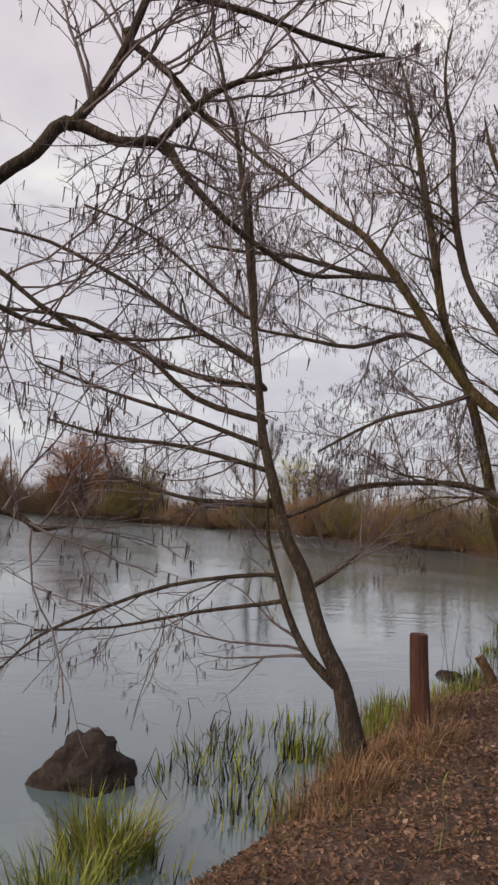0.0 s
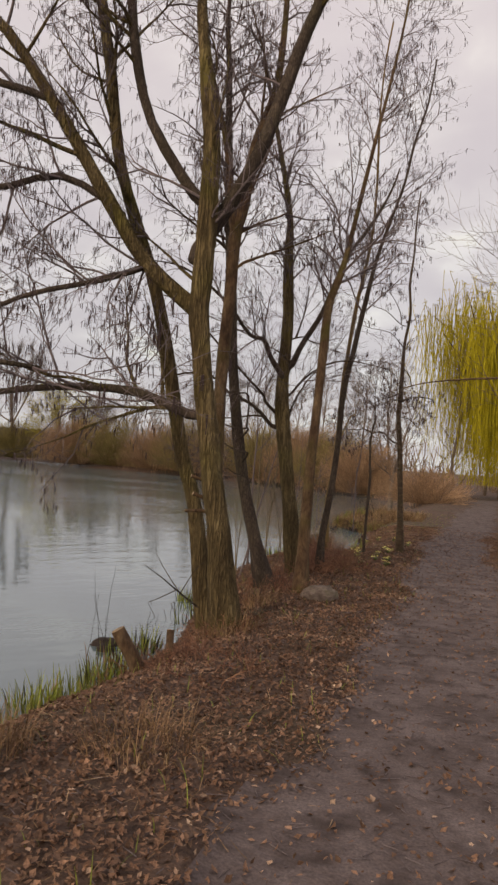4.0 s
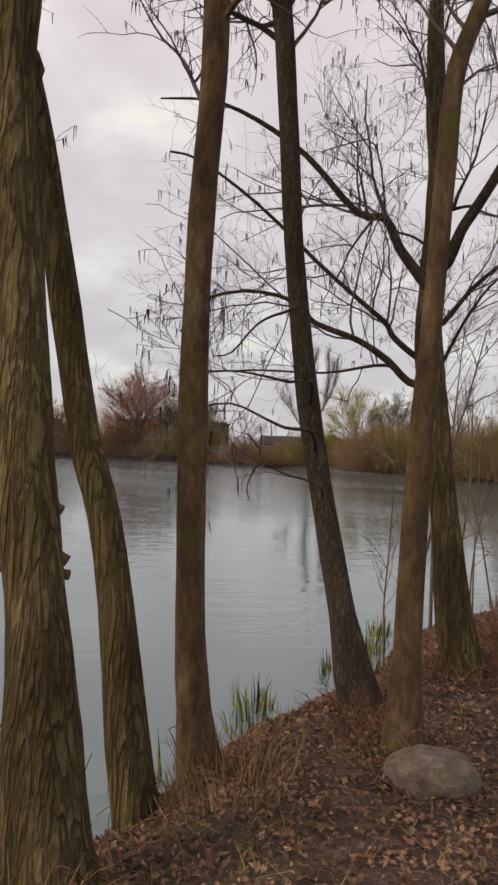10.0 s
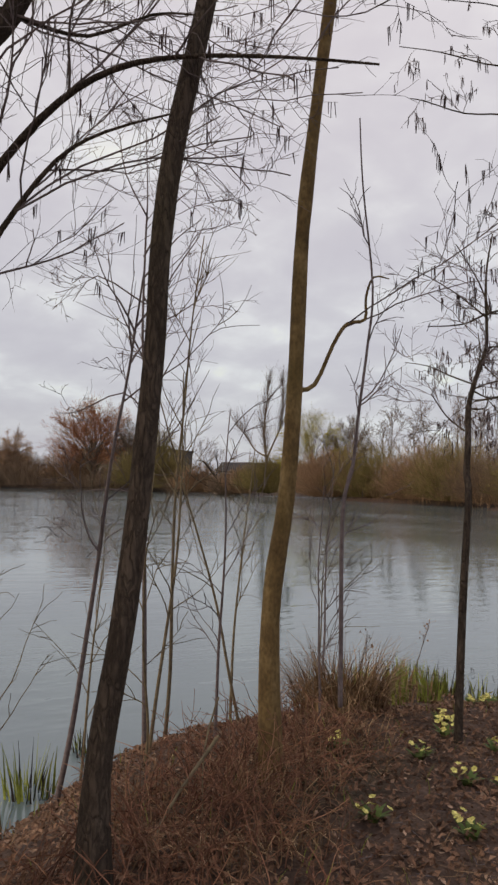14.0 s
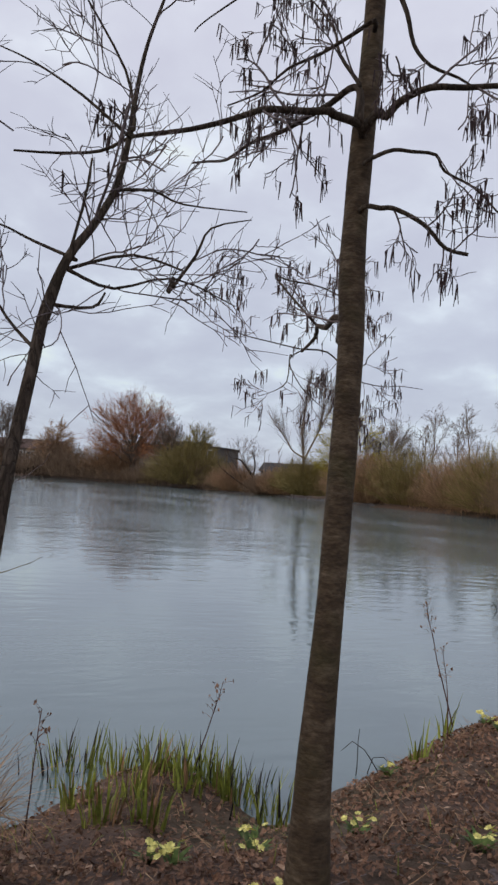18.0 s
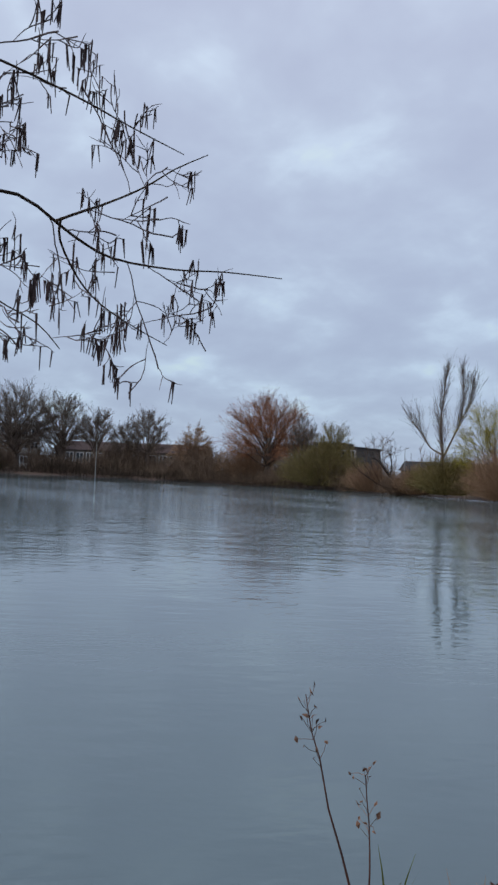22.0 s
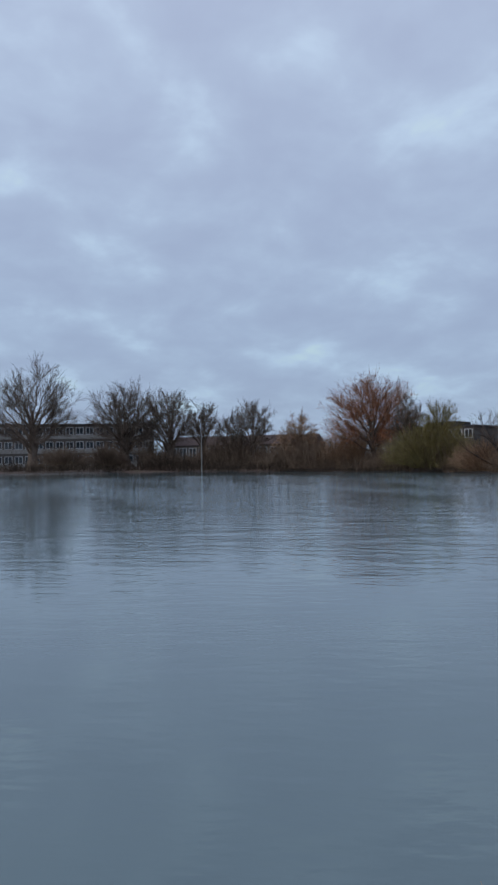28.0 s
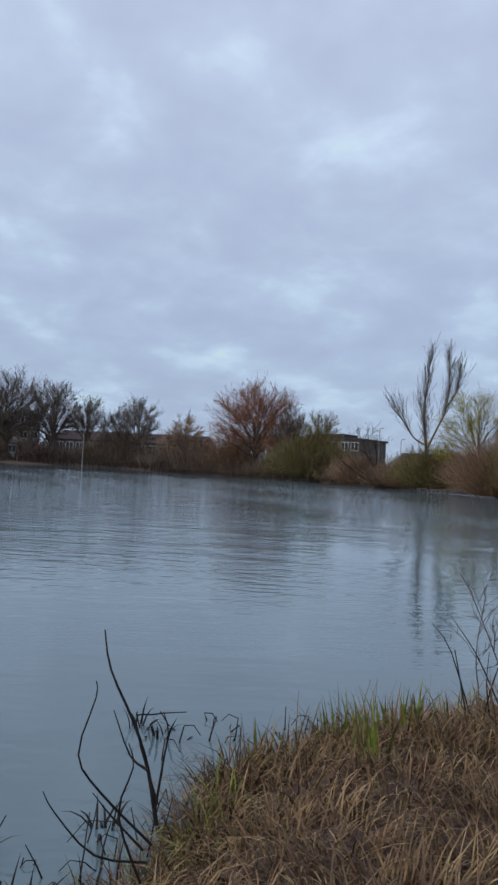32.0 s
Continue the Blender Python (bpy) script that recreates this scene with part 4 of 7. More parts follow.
ALDER_TRUNK = [(-1.924, 18.332, 0.38, 0.0746), (-1.938, 18.356, 0.5, 0.0654), (-1.964, 18.399, 0.8, 0.0572), (-1.991, 18.454, 1.16, 0.0528), (-2.023, 18.504, 1.47, 0.0511), (-2.046, 18.547, 1.8, 0.0502), (-2.082, 18.594, 2.16, 0.0502), (-2.120, 18.620, 2.44, 0.0517), (-2.150, 18.660, 2.74, 0.049), (-2.140, 18.660, 2.99, 0.048), (-2.130, 18.670, 3.3, 0.045), (-2.130, 18.680, 3.68, 0.041), (-2.120, 18.690, 4.21, 0.031)]
ALDER_LIMB_A = [(-2.110, 18.540, 2.99, 0.017), (-2.130, 18.490, 3.02, 0.0159), (-2.150, 18.440, 3.02, 0.0148), (-2.190, 18.370, 3.03, 0.0138), (-2.260, 18.260, 3.01, 0.0127), (-2.300, 18.190, 2.98, 0.0116), (-2.360, 18.100, 2.95, 0.0105), (-2.420, 18.010, 2.9, 0.0094), (-2.480, 17.920, 2.86, 0.0083), (-2.540, 17.840, 2.81, 0.0072), (-2.610, 17.740, 2.76, 0.0062), (-2.710, 17.600, 2.74, 0.0051), (-2.800, 17.480, 2.7, 0.004)]
ALDER_LIMB_B = [(-2.090, 18.550, 3.15, 0.015), (-2.140, 18.550, 3.15, 0.0136), (-2.210, 18.540, 3.14, 0.0123), (-2.300, 18.500, 3.11, 0.0109), (-2.400, 18.460, 3.04, 0.0095), (-2.510, 18.390, 2.97, 0.0081), (-2.610, 18.350, 2.94, 0.0067), (-2.690, 18.320, 2.94, 0.0054), (-2.780, 18.280, 2.95, 0.004)]
ALDER_LIMB_C = [(-2.030, 18.620, 3.05, 0.018), (-1.990, 18.620, 3.06, 0.0163), (-1.940, 18.620, 3.08, 0.0147), (-1.840, 18.670, 3.1, 0.013), (-1.730, 18.740, 3.12, 0.0113), (-1.610, 18.810, 3.12, 0.0097), (-1.510, 18.870, 3.07, 0.008)]
ALDER_LIMB_D = [(-2.050, 18.610, 2.89, 0.009), (-2.010, 18.670, 2.93, 0.0081), (-1.980, 18.730, 2.94, 0.0073), (-1.910, 18.810, 2.94, 0.0064), (-1.870, 18.880, 2.9, 0.0056), (-1.810, 18.960, 2.83, 0.0047), (-1.760, 19.050, 2.75, 0.0039), (-1.720, 19.120, 2.67, 0.003)]
ALDER_LIMB_E = [(-2.060, 18.620, 2.68, 0.011), (-2.020, 18.630, 2.68, 0.0103), (-1.970, 18.660, 2.68, 0.0097), (-1.900, 18.710, 2.65, 0.009), (-1.840, 18.750, 2.59, 0.0083), (-1.790, 18.780, 2.53, 0.0077), (-1.730, 18.820, 2.5, 0.007)]
ALDER_LIMB_F = [(-2.040, 18.580, 3.42, 0.01), (-2.140, 18.540, 3.39, 0.0086), (-2.240, 18.500, 3.33, 0.0072), (-2.360, 18.430, 3.27, 0.0058), (-2.480, 18.370, 3.19, 0.0044), (-2.590, 18.320, 3.16, 0.003)]
ALDER_LIMB_G = [(-2.000, 18.620, 3.6, 0.011), (-1.950, 18.650, 3.46, 0.0096), (-1.900, 18.670, 3.34, 0.0082), (-1.850, 18.710, 3.24, 0.0068), (-1.780, 18.750, 3.18, 0.0054), (-1.720, 18.800, 3.13, 0.004)]
ALDER_LIMB_H = [(-2.090, 18.550, 3.18, 0.009), (-2.210, 18.560, 3.32, 0.007), (-2.290, 18.610, 3.49, 0.005), (-2.410, 18.620, 3.69, 0.003)]
ALDER_LIMB_I = [(-3.54, 19.90, 2.46, 0.0065), (-3.50, 20.11, 2.46, 0.0057), (-3.49, 20.29, 2.38, 0.0049), (-3.49, 20.46, 2.34, 0.0042), (-3.45, 20.67, 2.33, 0.0034), (-3.42, 20.89, 2.35, 0.0026), (-3.37, 21.12, 2.34, 0.0018)]
ALDER_LIMB_J = [(-3.23, 19.30, 2.77, 0.0065), (-3.30, 19.52, 2.79, 0.0057), (-3.35, 19.78, 2.82, 0.0049), (-3.39, 20.03, 2.84, 0.0042), (-3.44, 20.30, 2.81, 0.0034), (-3.52, 20.50, 2.81, 0.0026), (-3.58, 20.73, 2.81, 0.0018)]
ALDER_LIMB_K = [(-3.54, 19.90, 2.45, 0.0045), (-3.59, 19.86, 2.37, 0.0040), (-3.57, 19.95, 2.25, 0.0034), (-3.52, 20.06, 2.15, 0.0029), (-3.48, 20.19, 2.05, 0.0023), (-3.45, 20.28, 1.98, 0.0018)]
ALDER_LIMB_L = [(-3.54, 19.89, 2.46, 0.0045), (-3.60, 19.69, 2.49, 0.0038), (-3.67, 19.48, 2.50, 0.0032), (-3.72, 19.31, 2.56, 0.0025), (-3.73, 19.19, 2.55, 0.0018)]
ALDER_LIMB_M = [(-3.58, 19.84, 2.39, 0.0045), (-3.56, 19.82, 2.24, 0.0036), (-3.59, 19.72, 2.17, 0.0027), (-3.62, 19.60, 2.12, 0.0018)]
ALDER_LIMB_N = [(-3.31, 20.28, 2.40, 0.0045), (-3.35, 20.39, 2.49, 0.0038), (-3.38, 20.51, 2.57, 0.0032), (-3.41, 20.65, 2.66, 0.0025), (-3.43, 20.80, 2.77, 0.0018)]
ALDER_LIMB_O = [(-3.44, 20.26, 2.35, 0.0040), (-3.50, 20.35, 2.25, 0.0034), (-3.56, 20.44, 2.18, 0.0027), (-3.59, 20.60, 2.10, 0.0021), (-3.61, 20.75, 2.05, 0.0015)]
ALDER_LIMB_P = [(-3.53, 19.70, 2.70, 0.0040), (-3.54, 19.81, 2.68, 0.0032), (-3.54, 19.94, 2.68, 0.0023), (-3.51, 20.11, 2.72, 0.0015)]
ALDER_LIMB_R = [(-2.16, 18.57, 4.15, 0.0090), (-2.35, 18.35, 4.33, 0.0078), (-2.53, 18.14, 4.36, 0.0066), (-2.71, 17.93, 4.39, 0.0054), (-2.91, 17.71, 4.42, 0.0042), (-3.00, 17.58, 4.44, 0.0030)]
ALDER_LIMB_S = [(-2.19, 18.53, 4.57, 0.0090), (-2.46, 18.35, 4.79, 0.0075), (-2.71, 18.20, 4.86, 0.0060), (-2.98, 18.03, 4.97, 0.0045), (-3.24, 17.87, 5.03, 0.0030)]
ALDER_LIMB_T = [(-2.19, 18.56, 3.78, 0.0060), (-2.43, 18.41, 3.68, 0.0047), (-2.68, 18.25, 3.54, 0.0033), (-2.78, 18.21, 3.49, 0.0020)]
ALDER_LIMB_U = [(-2.19, 18.52, 4.77, 0.0090), (-2.32, 18.39, 5.07, 0.0070), (-2.56, 18.18, 5.24, 0.0050), (-2.90, 17.88, 5.29, 0.0030)]
ALDER_LOW = [(-2.237, 18.726, 2.193, 0.0165), (-2.460, 18.973, 2.330, 0.016), (-2.563, 19.059, 2.398, 0.015), (-2.740, 19.213, 2.412, 0.0135), (-2.964, 19.405, 2.452, 0.0125), (-3.161, 19.575, 2.458, 0.011), (-3.540, 19.900, 2.450, 0.009)]
near_tree("alder_tree", "young alder with smooth grey-brown bark and catkins", [ALDER_TRUNK, ALDER_LIMB_A, ALDER_LIMB_B, ALDER_LIMB_C, ALDER_LIMB_D, ALDER_LIMB_E, ALDER_LIMB_F, ALDER_LIMB_G, ALDER_LIMB_H, ALDER_LOW, ALDER_LIMB_I, ALDER_LIMB_J, ALDER_LIMB_K, ALDER_LIMB_L, ALDER_LIMB_M, ALDER_LIMB_N, ALDER_LIMB_O, ALDER_LIMB_P, ALDER_LIMB_R, ALDER_LIMB_S, ALDER_LIMB_T, ALDER_LIMB_U], M_ALDER, 20, reach=0.42, branches=8, low=0.62, limb_branches=4, limb_mat=M_DARKBARK, density=9, size=0.17, fine=0.85, catkins=0.45, extend=3, up=0.05)

OVERHANG_TRUNK = [(-2.76, 0.96, 0.47, 0.143), (-2.76, 0.95, 0.8, 0.12), (-2.76, 0.96, 1.24, 0.107), (-2.74, 0.99, 1.6, 0.098), (-2.73, 1.02, 1.98, 0.085), (-2.69, 1.09, 2.29, 0.073)]
OVERHANG_LIMB_A = [(-3.26, 1.8, 2.8, 0.036), (-3.06, 1.99, 3.1, 0.033), (-2.95, 2.09, 3.27, 0.033), (-2.85, 2.19, 3.45, 0.034), (-2.68, 2.34, 3.41, 0.027), (-2.51, 2.5, 3.42, 0.024), (-2.41, 2.59, 3.25, 0.021), (-2.26, 2.73, 3.05, 0.017), (-2.08, 2.89, 2.88, 0.014), (-1.95, 3.01, 2.81, 0.012), (-1.78, 3.17, 2.83, 0.009), (-1.61, 3.33, 2.82, 0.006)]
OVERHANG_LIMB_B = [(-2.84, 2.2, 3.46, 0.028), (-2.74, 2.29, 3.63, 0.025), (-2.66, 2.36, 3.85, 0.022), (-2.6, 2.41, 4.14, 0.02)]
OVERHANG_LIMB_C = [(-2.65, 2.37, 3.92, 0.019), (-2.5, 2.5, 3.76, 0.019), (-2.37, 2.63, 3.58, 0.015), (-2.21, 2.77, 3.4, 0.009)]
OVERHANG_LIMB_D = [(-2.51, 2.5, 3.42, 0.018), (-2.39, 2.61, 3.58, 0.019), (-2.29, 2.7, 3.72, 0.016), (-2.09, 2.89, 3.87, 0.013), (-1.7, 3.24, 4.03, 0.01)]
OVERHANG_LIMB_E = [(-2.46, 2.54, 4.17, 0.017), (-2.21, 2.78, 4.11, 0.017), (-1.97, 3, 4.07, 0.013), (-1.7, 3.24, 4.04, 0.01)]
OVERHANG_LIMB_F = [(-3, 2.05, 1.55, 0.017), (-2.86, 2.17, 1.52, 0.014), (-2.82, 2.21, 1.47, 0.011), (-2.71, 2.31, 1.5, 0.005)]
OVERHANG_LIMB_G = [(-3.03, 2.02, 2.49, 0.014), (-2.78, 2.25, 2.43, 0.011), (-2.52, 2.49, 2.4, 0.008), (-2.3, 2.69, 2.44, 0.006)]
OVERHANG_LIMB_H = [(-3.07, 1.99, 2.69, 0.015), (-2.9, 2.14, 2.55, 0.011), (-2.66, 2.36, 2.39, 0.008)]
near_tree("alder_tree", "bare tree leaning over the water with spreading crooked limbs", [OVERHANG_TRUNK, OVERHANG_LIMB_A, OVERHANG_LIMB_B, OVERHANG_LIMB_C, OVERHANG_LIMB_D, OVERHANG_LIMB_E, OVERHANG_LIMB_F, OVERHANG_LIMB_G, OVERHANG_LIMB_H], M_DARKBARK, 21, reach=1.3, branches=4, low=0.7, density=6, fine=0.75, size=0.4, catkins=0.3, extend=0, limb_branches=7)



def small_sapling(name, label, pts, r, seed, mat, side=9, reach=0.5, gravity=0.0, at=None, group="thin saplings"):
    rng = random.Random(seed)
    at = (pts[0][0], pts[0][1], z_at(pts[0][0], pts[0][1]))
    root = thing(name, at, label, "sapling", group)
    line, rad = smooth_line(rel(pts, at), taper(r, r * 0.25, len(pts) - 1), 4)
    s = Shape(); s.tube(line, rad, 7)
    part("stem", s, mat, root, smooth=True)
    t = Shape()
    for k in range(side):
        u = rng.uniform(0.25, 0.97)
        p, d = along(line, u)
        b = wander(rng, p, fork(rng, d, 0.8, 0.2), reach * rng.uniform(0.5, 1.2), 6, 0.13, gravity)
        t.tube(b, taper(r * 0.35, 0.0018, 6), 4, False)
        for j in range(4):
            q, e2 = along(b, rng.uniform(0.2, 1))
            t.tube(wander(rng, q, fork(rng, e2, 0.7, 0.1), reach * rng.uniform(0.2, 0.5), 4, 0.16, gravity), taper(0.003, 0.0014, 4), 3, False)
    tagged(part("shoot_mass", t, mat, root), kind="stuff")
    return root


# ---------------------------------------------------------------- the far bank
def far_material(name, dark, light, vary=0.35):
    return material(name, [dark, light], scale=0.7, bump=0, fine=6, vary=vary, rough=0.95, specular=0.1)


M_FAR_GREY = far_material("grey_brown_twigs", (0.102, 0.075, 0.061), (0.203, 0.157, 0.123))
M_FAR_ORANGE = far_material("orange_willow_twigs", (0.216, 0.096, 0.055), (0.408, 0.192, 0.106))
M_FAR_RUST = far_material("rust_brown_twigs", (0.212, 0.131, 0.080), (0.410, 0.264, 0.163))
M_FAR_YELLOW = far_material("yellow_green_twigs", (0.204, 0.168, 0.030), (0.408, 0.348, 0.072))
M_FAR_OLIVE = far_material("olive_twigs", (0.149, 0.121, 0.050), (0.314, 0.247, 0.103))
M_FAR_DARK = far_material("dark_undergrowth", (0.133, 0.090, 0.064), (0.281, 0.199, 0.136))
M_FAR_BRAMBLE = far_material("dark_bramble", (0.057, 0.041, 0.030), (0.128, 0.090, 0.063))
M_WILLOW_YELLOW = far_material("bright_willow_shoots", (0.25, 0.20, 0.012), (0.44, 0.37, 0.035))


def far_tree(name, label, at, height, width, mat, seed, trunk=0.3, twig_r=0.017, crown_low=0.16, droop=0.0, rise=0.8, wood=None, mains=34, seconds=8, thirds=5, fourths=2, stems=1, lean=(0, 0), peak=0.45):
    """A bare tree across the water: trunk, upswept limbs and a haze of fine forking twigs within a rounded crown."""
    rng = random.Random(seed)
    x, y = at
    z = max(z_at(x, y), WATER_Z) - 0.1
    root = thing(name, (x, y, z), label, "tree", "trees across the lake")
    body, crown = Shape(), Shape()
    half = width / 2
    for s in range(stems):
        turn = 2 * math.pi * s / stems + 0.6
        tilt = Vector((lean[0], lean[1], 0)) + (Vector((math.cos(turn), math.sin(turn), 0)) * 0.28 if stems > 1 else Vector((0, 0, 0)))
        top = height * (0.9 if stems == 1 else 0.82 + 0.1 * (s % 2))
        line = wander(rng, (0, 0, 0), Vector((0, 0, 1)) + tilt, top, 9, 0.05, -0.01)
        body.tube(line, [trunk * (1 - 0.93 * (i / 9) ** 0.8) + 0.012 for i in range(10)], 7, False)
        for k in range(mains):
            u = crown_low + (0.97 - crown_low) * (k + rng.random()) / mains
            p, d = along(line, u)
            c = (u - crown_low) / (1 - crown_low)
            shape = math.sqrt(max(0.08, 1 - ((c - peak) / (1 - peak if c > peak else peak + 0.12)) ** 2))
            reach = half * shape * rng.uniform(0.75, 1.1) / (1.0 if stems == 1 else 1.7)
            a = rng.uniform(0, 2 * math.pi)
            way = Vector((math.cos(a), math.sin(a), rise * rng.uniform(0.6, 1.3) * (0.5 + c)))
            main = wander(rng, p, way, reach * math.sqrt(1 + 0.5 * rise), 5, 0.10, -0.04 + droop * 0.5)
            r1 = max(twig_r * 1.4, trunk * 0.34 * (1 - 0.75 * u))
            body.tube(main, taper(r1, twig_r, 5), 4, False)
            for j in range(seconds):
                q, e2 = along(main, rng.uniform(0.2, 1.0))
                l2 = reach * rng.uniform(0.32, 0.6) + 0.25
                second = wander(rng, q, fork(rng, e2, 0.85, 0.1), l2, 3, 0.13, droop - 0.03)
                crown.tube(second, taper(twig_r * 1.15, twig_r * 0.8, 3), 3, False)
                for h in range(thirds):
                    q2, e3 = along(second, rng.uniform(0.15, 1.0))
                    third = wander(rng, q2, fork(rng, e3, 0.8, 0.08), l2 * rng.uniform(0.4, 0.7), 2, 0.15, droop * 1.5 - 0.03)
                    crown.tube(third, [twig_r * 0.85, twig_r * 0.7, twig_r * 0.45], 3, False)
                    for g in range(fourths):
                        q3, e4 = along(third, rng.uniform(0.3, 1.0))
                        e4 = fork(rng, e4, 0.6, 0.1 - droop)
                        crown.tube([tuple(q3), tuple(q3 + e4 * l2 * rng.uniform(0.2, 0.42))], [twig_r * 0.65, twig_r * 0.4], 3, False)
    # fit the grown tree to its height and spread
    tall = max(v[2] for v in crown.v)
    spread = float(np.percentile([math.hypot(v[0] - lean[0] * v[2], v[1] - lean[1] * v[2]) for v in crown.v], 97))
    fz, fr = height / tall, (half / spread if lean == (0, 0) else 1.0)
    for s in (body, crown):
        s.v = [(v[0] * fr, v[1] * fr, v[2] * fz) for v in s.v]
    part("trunk", body, wood or mat, root)
    tagged(part("crown", crown, mat, root), kind="stuff")
    return root


def dome_tree(name, label, at, height, width, mat, seed, trunk=0.3, r=0.012, wood=None, limbs=32, skirt=-0.45, sag=0.0, bole=0.16):
    """A broad bare tree across the water: a short bole, limbs fanning up to a domed outline, and fine forking twigs."""
    rng = random.Random(seed)
    x, y = at
    root = thing(name, (x, y, max(z_at(x, y), WATER_Z) - 0.1), label, "tree", "trees across the lake")
    body, boughs, crown = Shape(), Shape(), Shape()
    half, mid, tall = width / 2, height * 0.54, height * 0.46
    leader = wander(rng, (0, 0, 0), (0, 0, 1), height * 0.62, 6, 0.05)
    body.tube(leader, [trunk * 1.25] + taper(trunk, trunk * 0.18, 5), 8, False)
    for k in range(limbs):
        s = skirt + (1 - skirt) * (k + 0.5) / limbs
        a, c = 2.4 * k + rng.uniform(-0.5, 0.5), math.sqrt(1 - s * s)
        way = Vector((math.cos(a) * c, math.sin(a) * c, s))
        shell = rng.uniform(0.72, 0.98)
        tip = Vector((way.x * half * shell, way.y * half * shell, mid + way.z * tall * shell))
        low = min(max(tip.z * rng.uniform(0.30, 0.55), bole * height), 0.58 * height)
        p0 = along(leader, low / (height * 0.62))[0]
        p1 = Vector((tip.x * 0.42, tip.y * 0.42, p0.z + (tip.z - p0.z) * 0.62 + 0.03 * height))
        line = []
        for i in range(7):
            u = i / 6
            q = p0 * (1 - u) ** 2 + p1 * 2 * u * (1 - u) + tip * u * u
            line.append((q.x + rng.gauss(0, 0.035 * half), q.y + rng.gauss(0, 0.035 * half), q.z + rng.gauss(0, 0.02 * half) - sag * height * 0.25 * u ** 3))
        boughs.tube(line, taper(max(r * 1.6, trunk * 0.27 * (1.05 - low / height)), r, 6), 4, False)
        for j in range(13):
            p, d = along(line, rng.uniform(0.36, 1.0))
            out = (p - Vector((0, 0, mid * 0.8))).normalized()
            e2 = (d * 0.7 + out * 0.4 + Vector((rng.gauss(0, 0.42), rng.gauss(0, 0.42), rng.gauss(0.12, 0.25) - sag))).normalized()
            l2 = width * rng.uniform(0.09, 0.2) + 0.3
            second = wander(rng, p, e2, l2, 2, 0.1, -0.04 + sag * 0.3)
            crown.tube(second, taper(r, r * 0.7, 2), 3, False)
            for h in range(6):
                q, d2 = along(second, rng.uniform(0.15, 1.0))
                e3 = fork(rng, d2, 0.6, 0.12 - sag)
                end = q + e3 * l2 * rng.uniform(0.35, 0.65)
                crown.tube([tuple(q), tuple(end)], [r * 0.75, r * 0.5], 3, False)
                for g in range(2):
                    q2 = q + (end - q) * rng.uniform(0.3, 1)
                    crown.tube([tuple(q2), tuple(q2 + fork(rng, e3, 0.5, 0.1 - sag) * l2 * rng.uniform(0.2, 0.4))], [r * 0.55, r * 0.35], 3, False)
    part("trunk", body, wood or mat, root)
    tagged(part("limb_mass", boughs, wood or mat, root), kind="stuff")
    tagged(part("crown", crown, mat, root), kind="stuff")
    return root


def thicket(name, label, line, depth, height, mat, seed, count, r=0.02, lean=0.25, category="undergrowth"):
    """A belt of undergrowth along a line: many thin leaning stems with side shoots."""
    rng = random.Random(seed)
    s = Shape()
    spots = []
    for k in range(count):
        p, d = along([(a, b, 0) for a, b in line], rng.random())
        spots.append((p.x + rng.uniform(-depth, depth), p.y + rng.uniform(-depth, depth)))
    zs = ground_z(np.array([q[0] for q in spots]), np.array([q[1] for q in spots]))
    for (x, y), gz in zip(spots, zs):
        if gz < WATER_Z + 0.03:
            continue
        z = float(gz) - 0.05
        h = height * rng.uniform(0.35, 1.0) * (0.75 + 0.35 * math.sin(0.35 * x + 0.8 * math.sin(0.21 * y + seed)))
        t = wander(rng, (x, y, z), Vector((rng.gauss(0, lean), rng.gauss(0, lean), 1)), h, 2, 0.14, 0.01)
        s.tube(t, taper(r, r * 0.5, 2), 3, False)
        for j in range(3):
            q, e2 = along(t, rng.uniform(0.15, 0.95))
            e2 = fork(rng, e2, 0.6, 0.1)
            s.tube([tuple(q), tuple(q + e2 * h * rng.uniform(0.15, 0.4))], [r * 0.7, r * 0.4], 3, False)
    return tagged(part(name, s, mat), label, category, kind="stuff")


def bush(name, label, at, width, height, mat, seed, count=420, r=0.014, group="bushes across the lake"):
    """A rounded mass of fine arching shoots, with a ragged outline."""
    rng = random.Random(seed)
    x, y = at
    z = max(z_at(x, y), WATER_Z) - 0.05
    root = thing(name, (x, y, z), label, "bush", group)
    s = Shape()
    for k in range(count):
        a, q = rng.uniform(0, 2 * math.pi), rng.random() ** 0.6
        reach = q * width / 2
        start = Vector((math.cos(a) * reach * 0.45, math.sin(a) * reach * 0.45, 0))
        tall = height * math.sqrt(max(0.06, 1 - q * q * 0.9)) * rng.uniform(0.7, 1.1)
        way = Vector((math.cos(a) * reach * 0.7, math.sin(a) * reach * 0.7, tall))
        t = wander(rng, start, way, way.length, 2, 0.14, 0.06)
        s.tube(t, taper(r, r * 0.4, 2), 3, False)
        for j in range(7):
            p, d = along(t, rng.uniform(0.3, 1))
            e2 = fork(rng, d, 0.6, 0.05)
            s.tube([tuple(p), tuple(p + e2 * height * rng.uniform(0.08, 0.26))], [r * 0.7, r * 0.35], 3, False)
    tagged(part("shoot_mass", s, mat, root), kind="stuff")
    return root


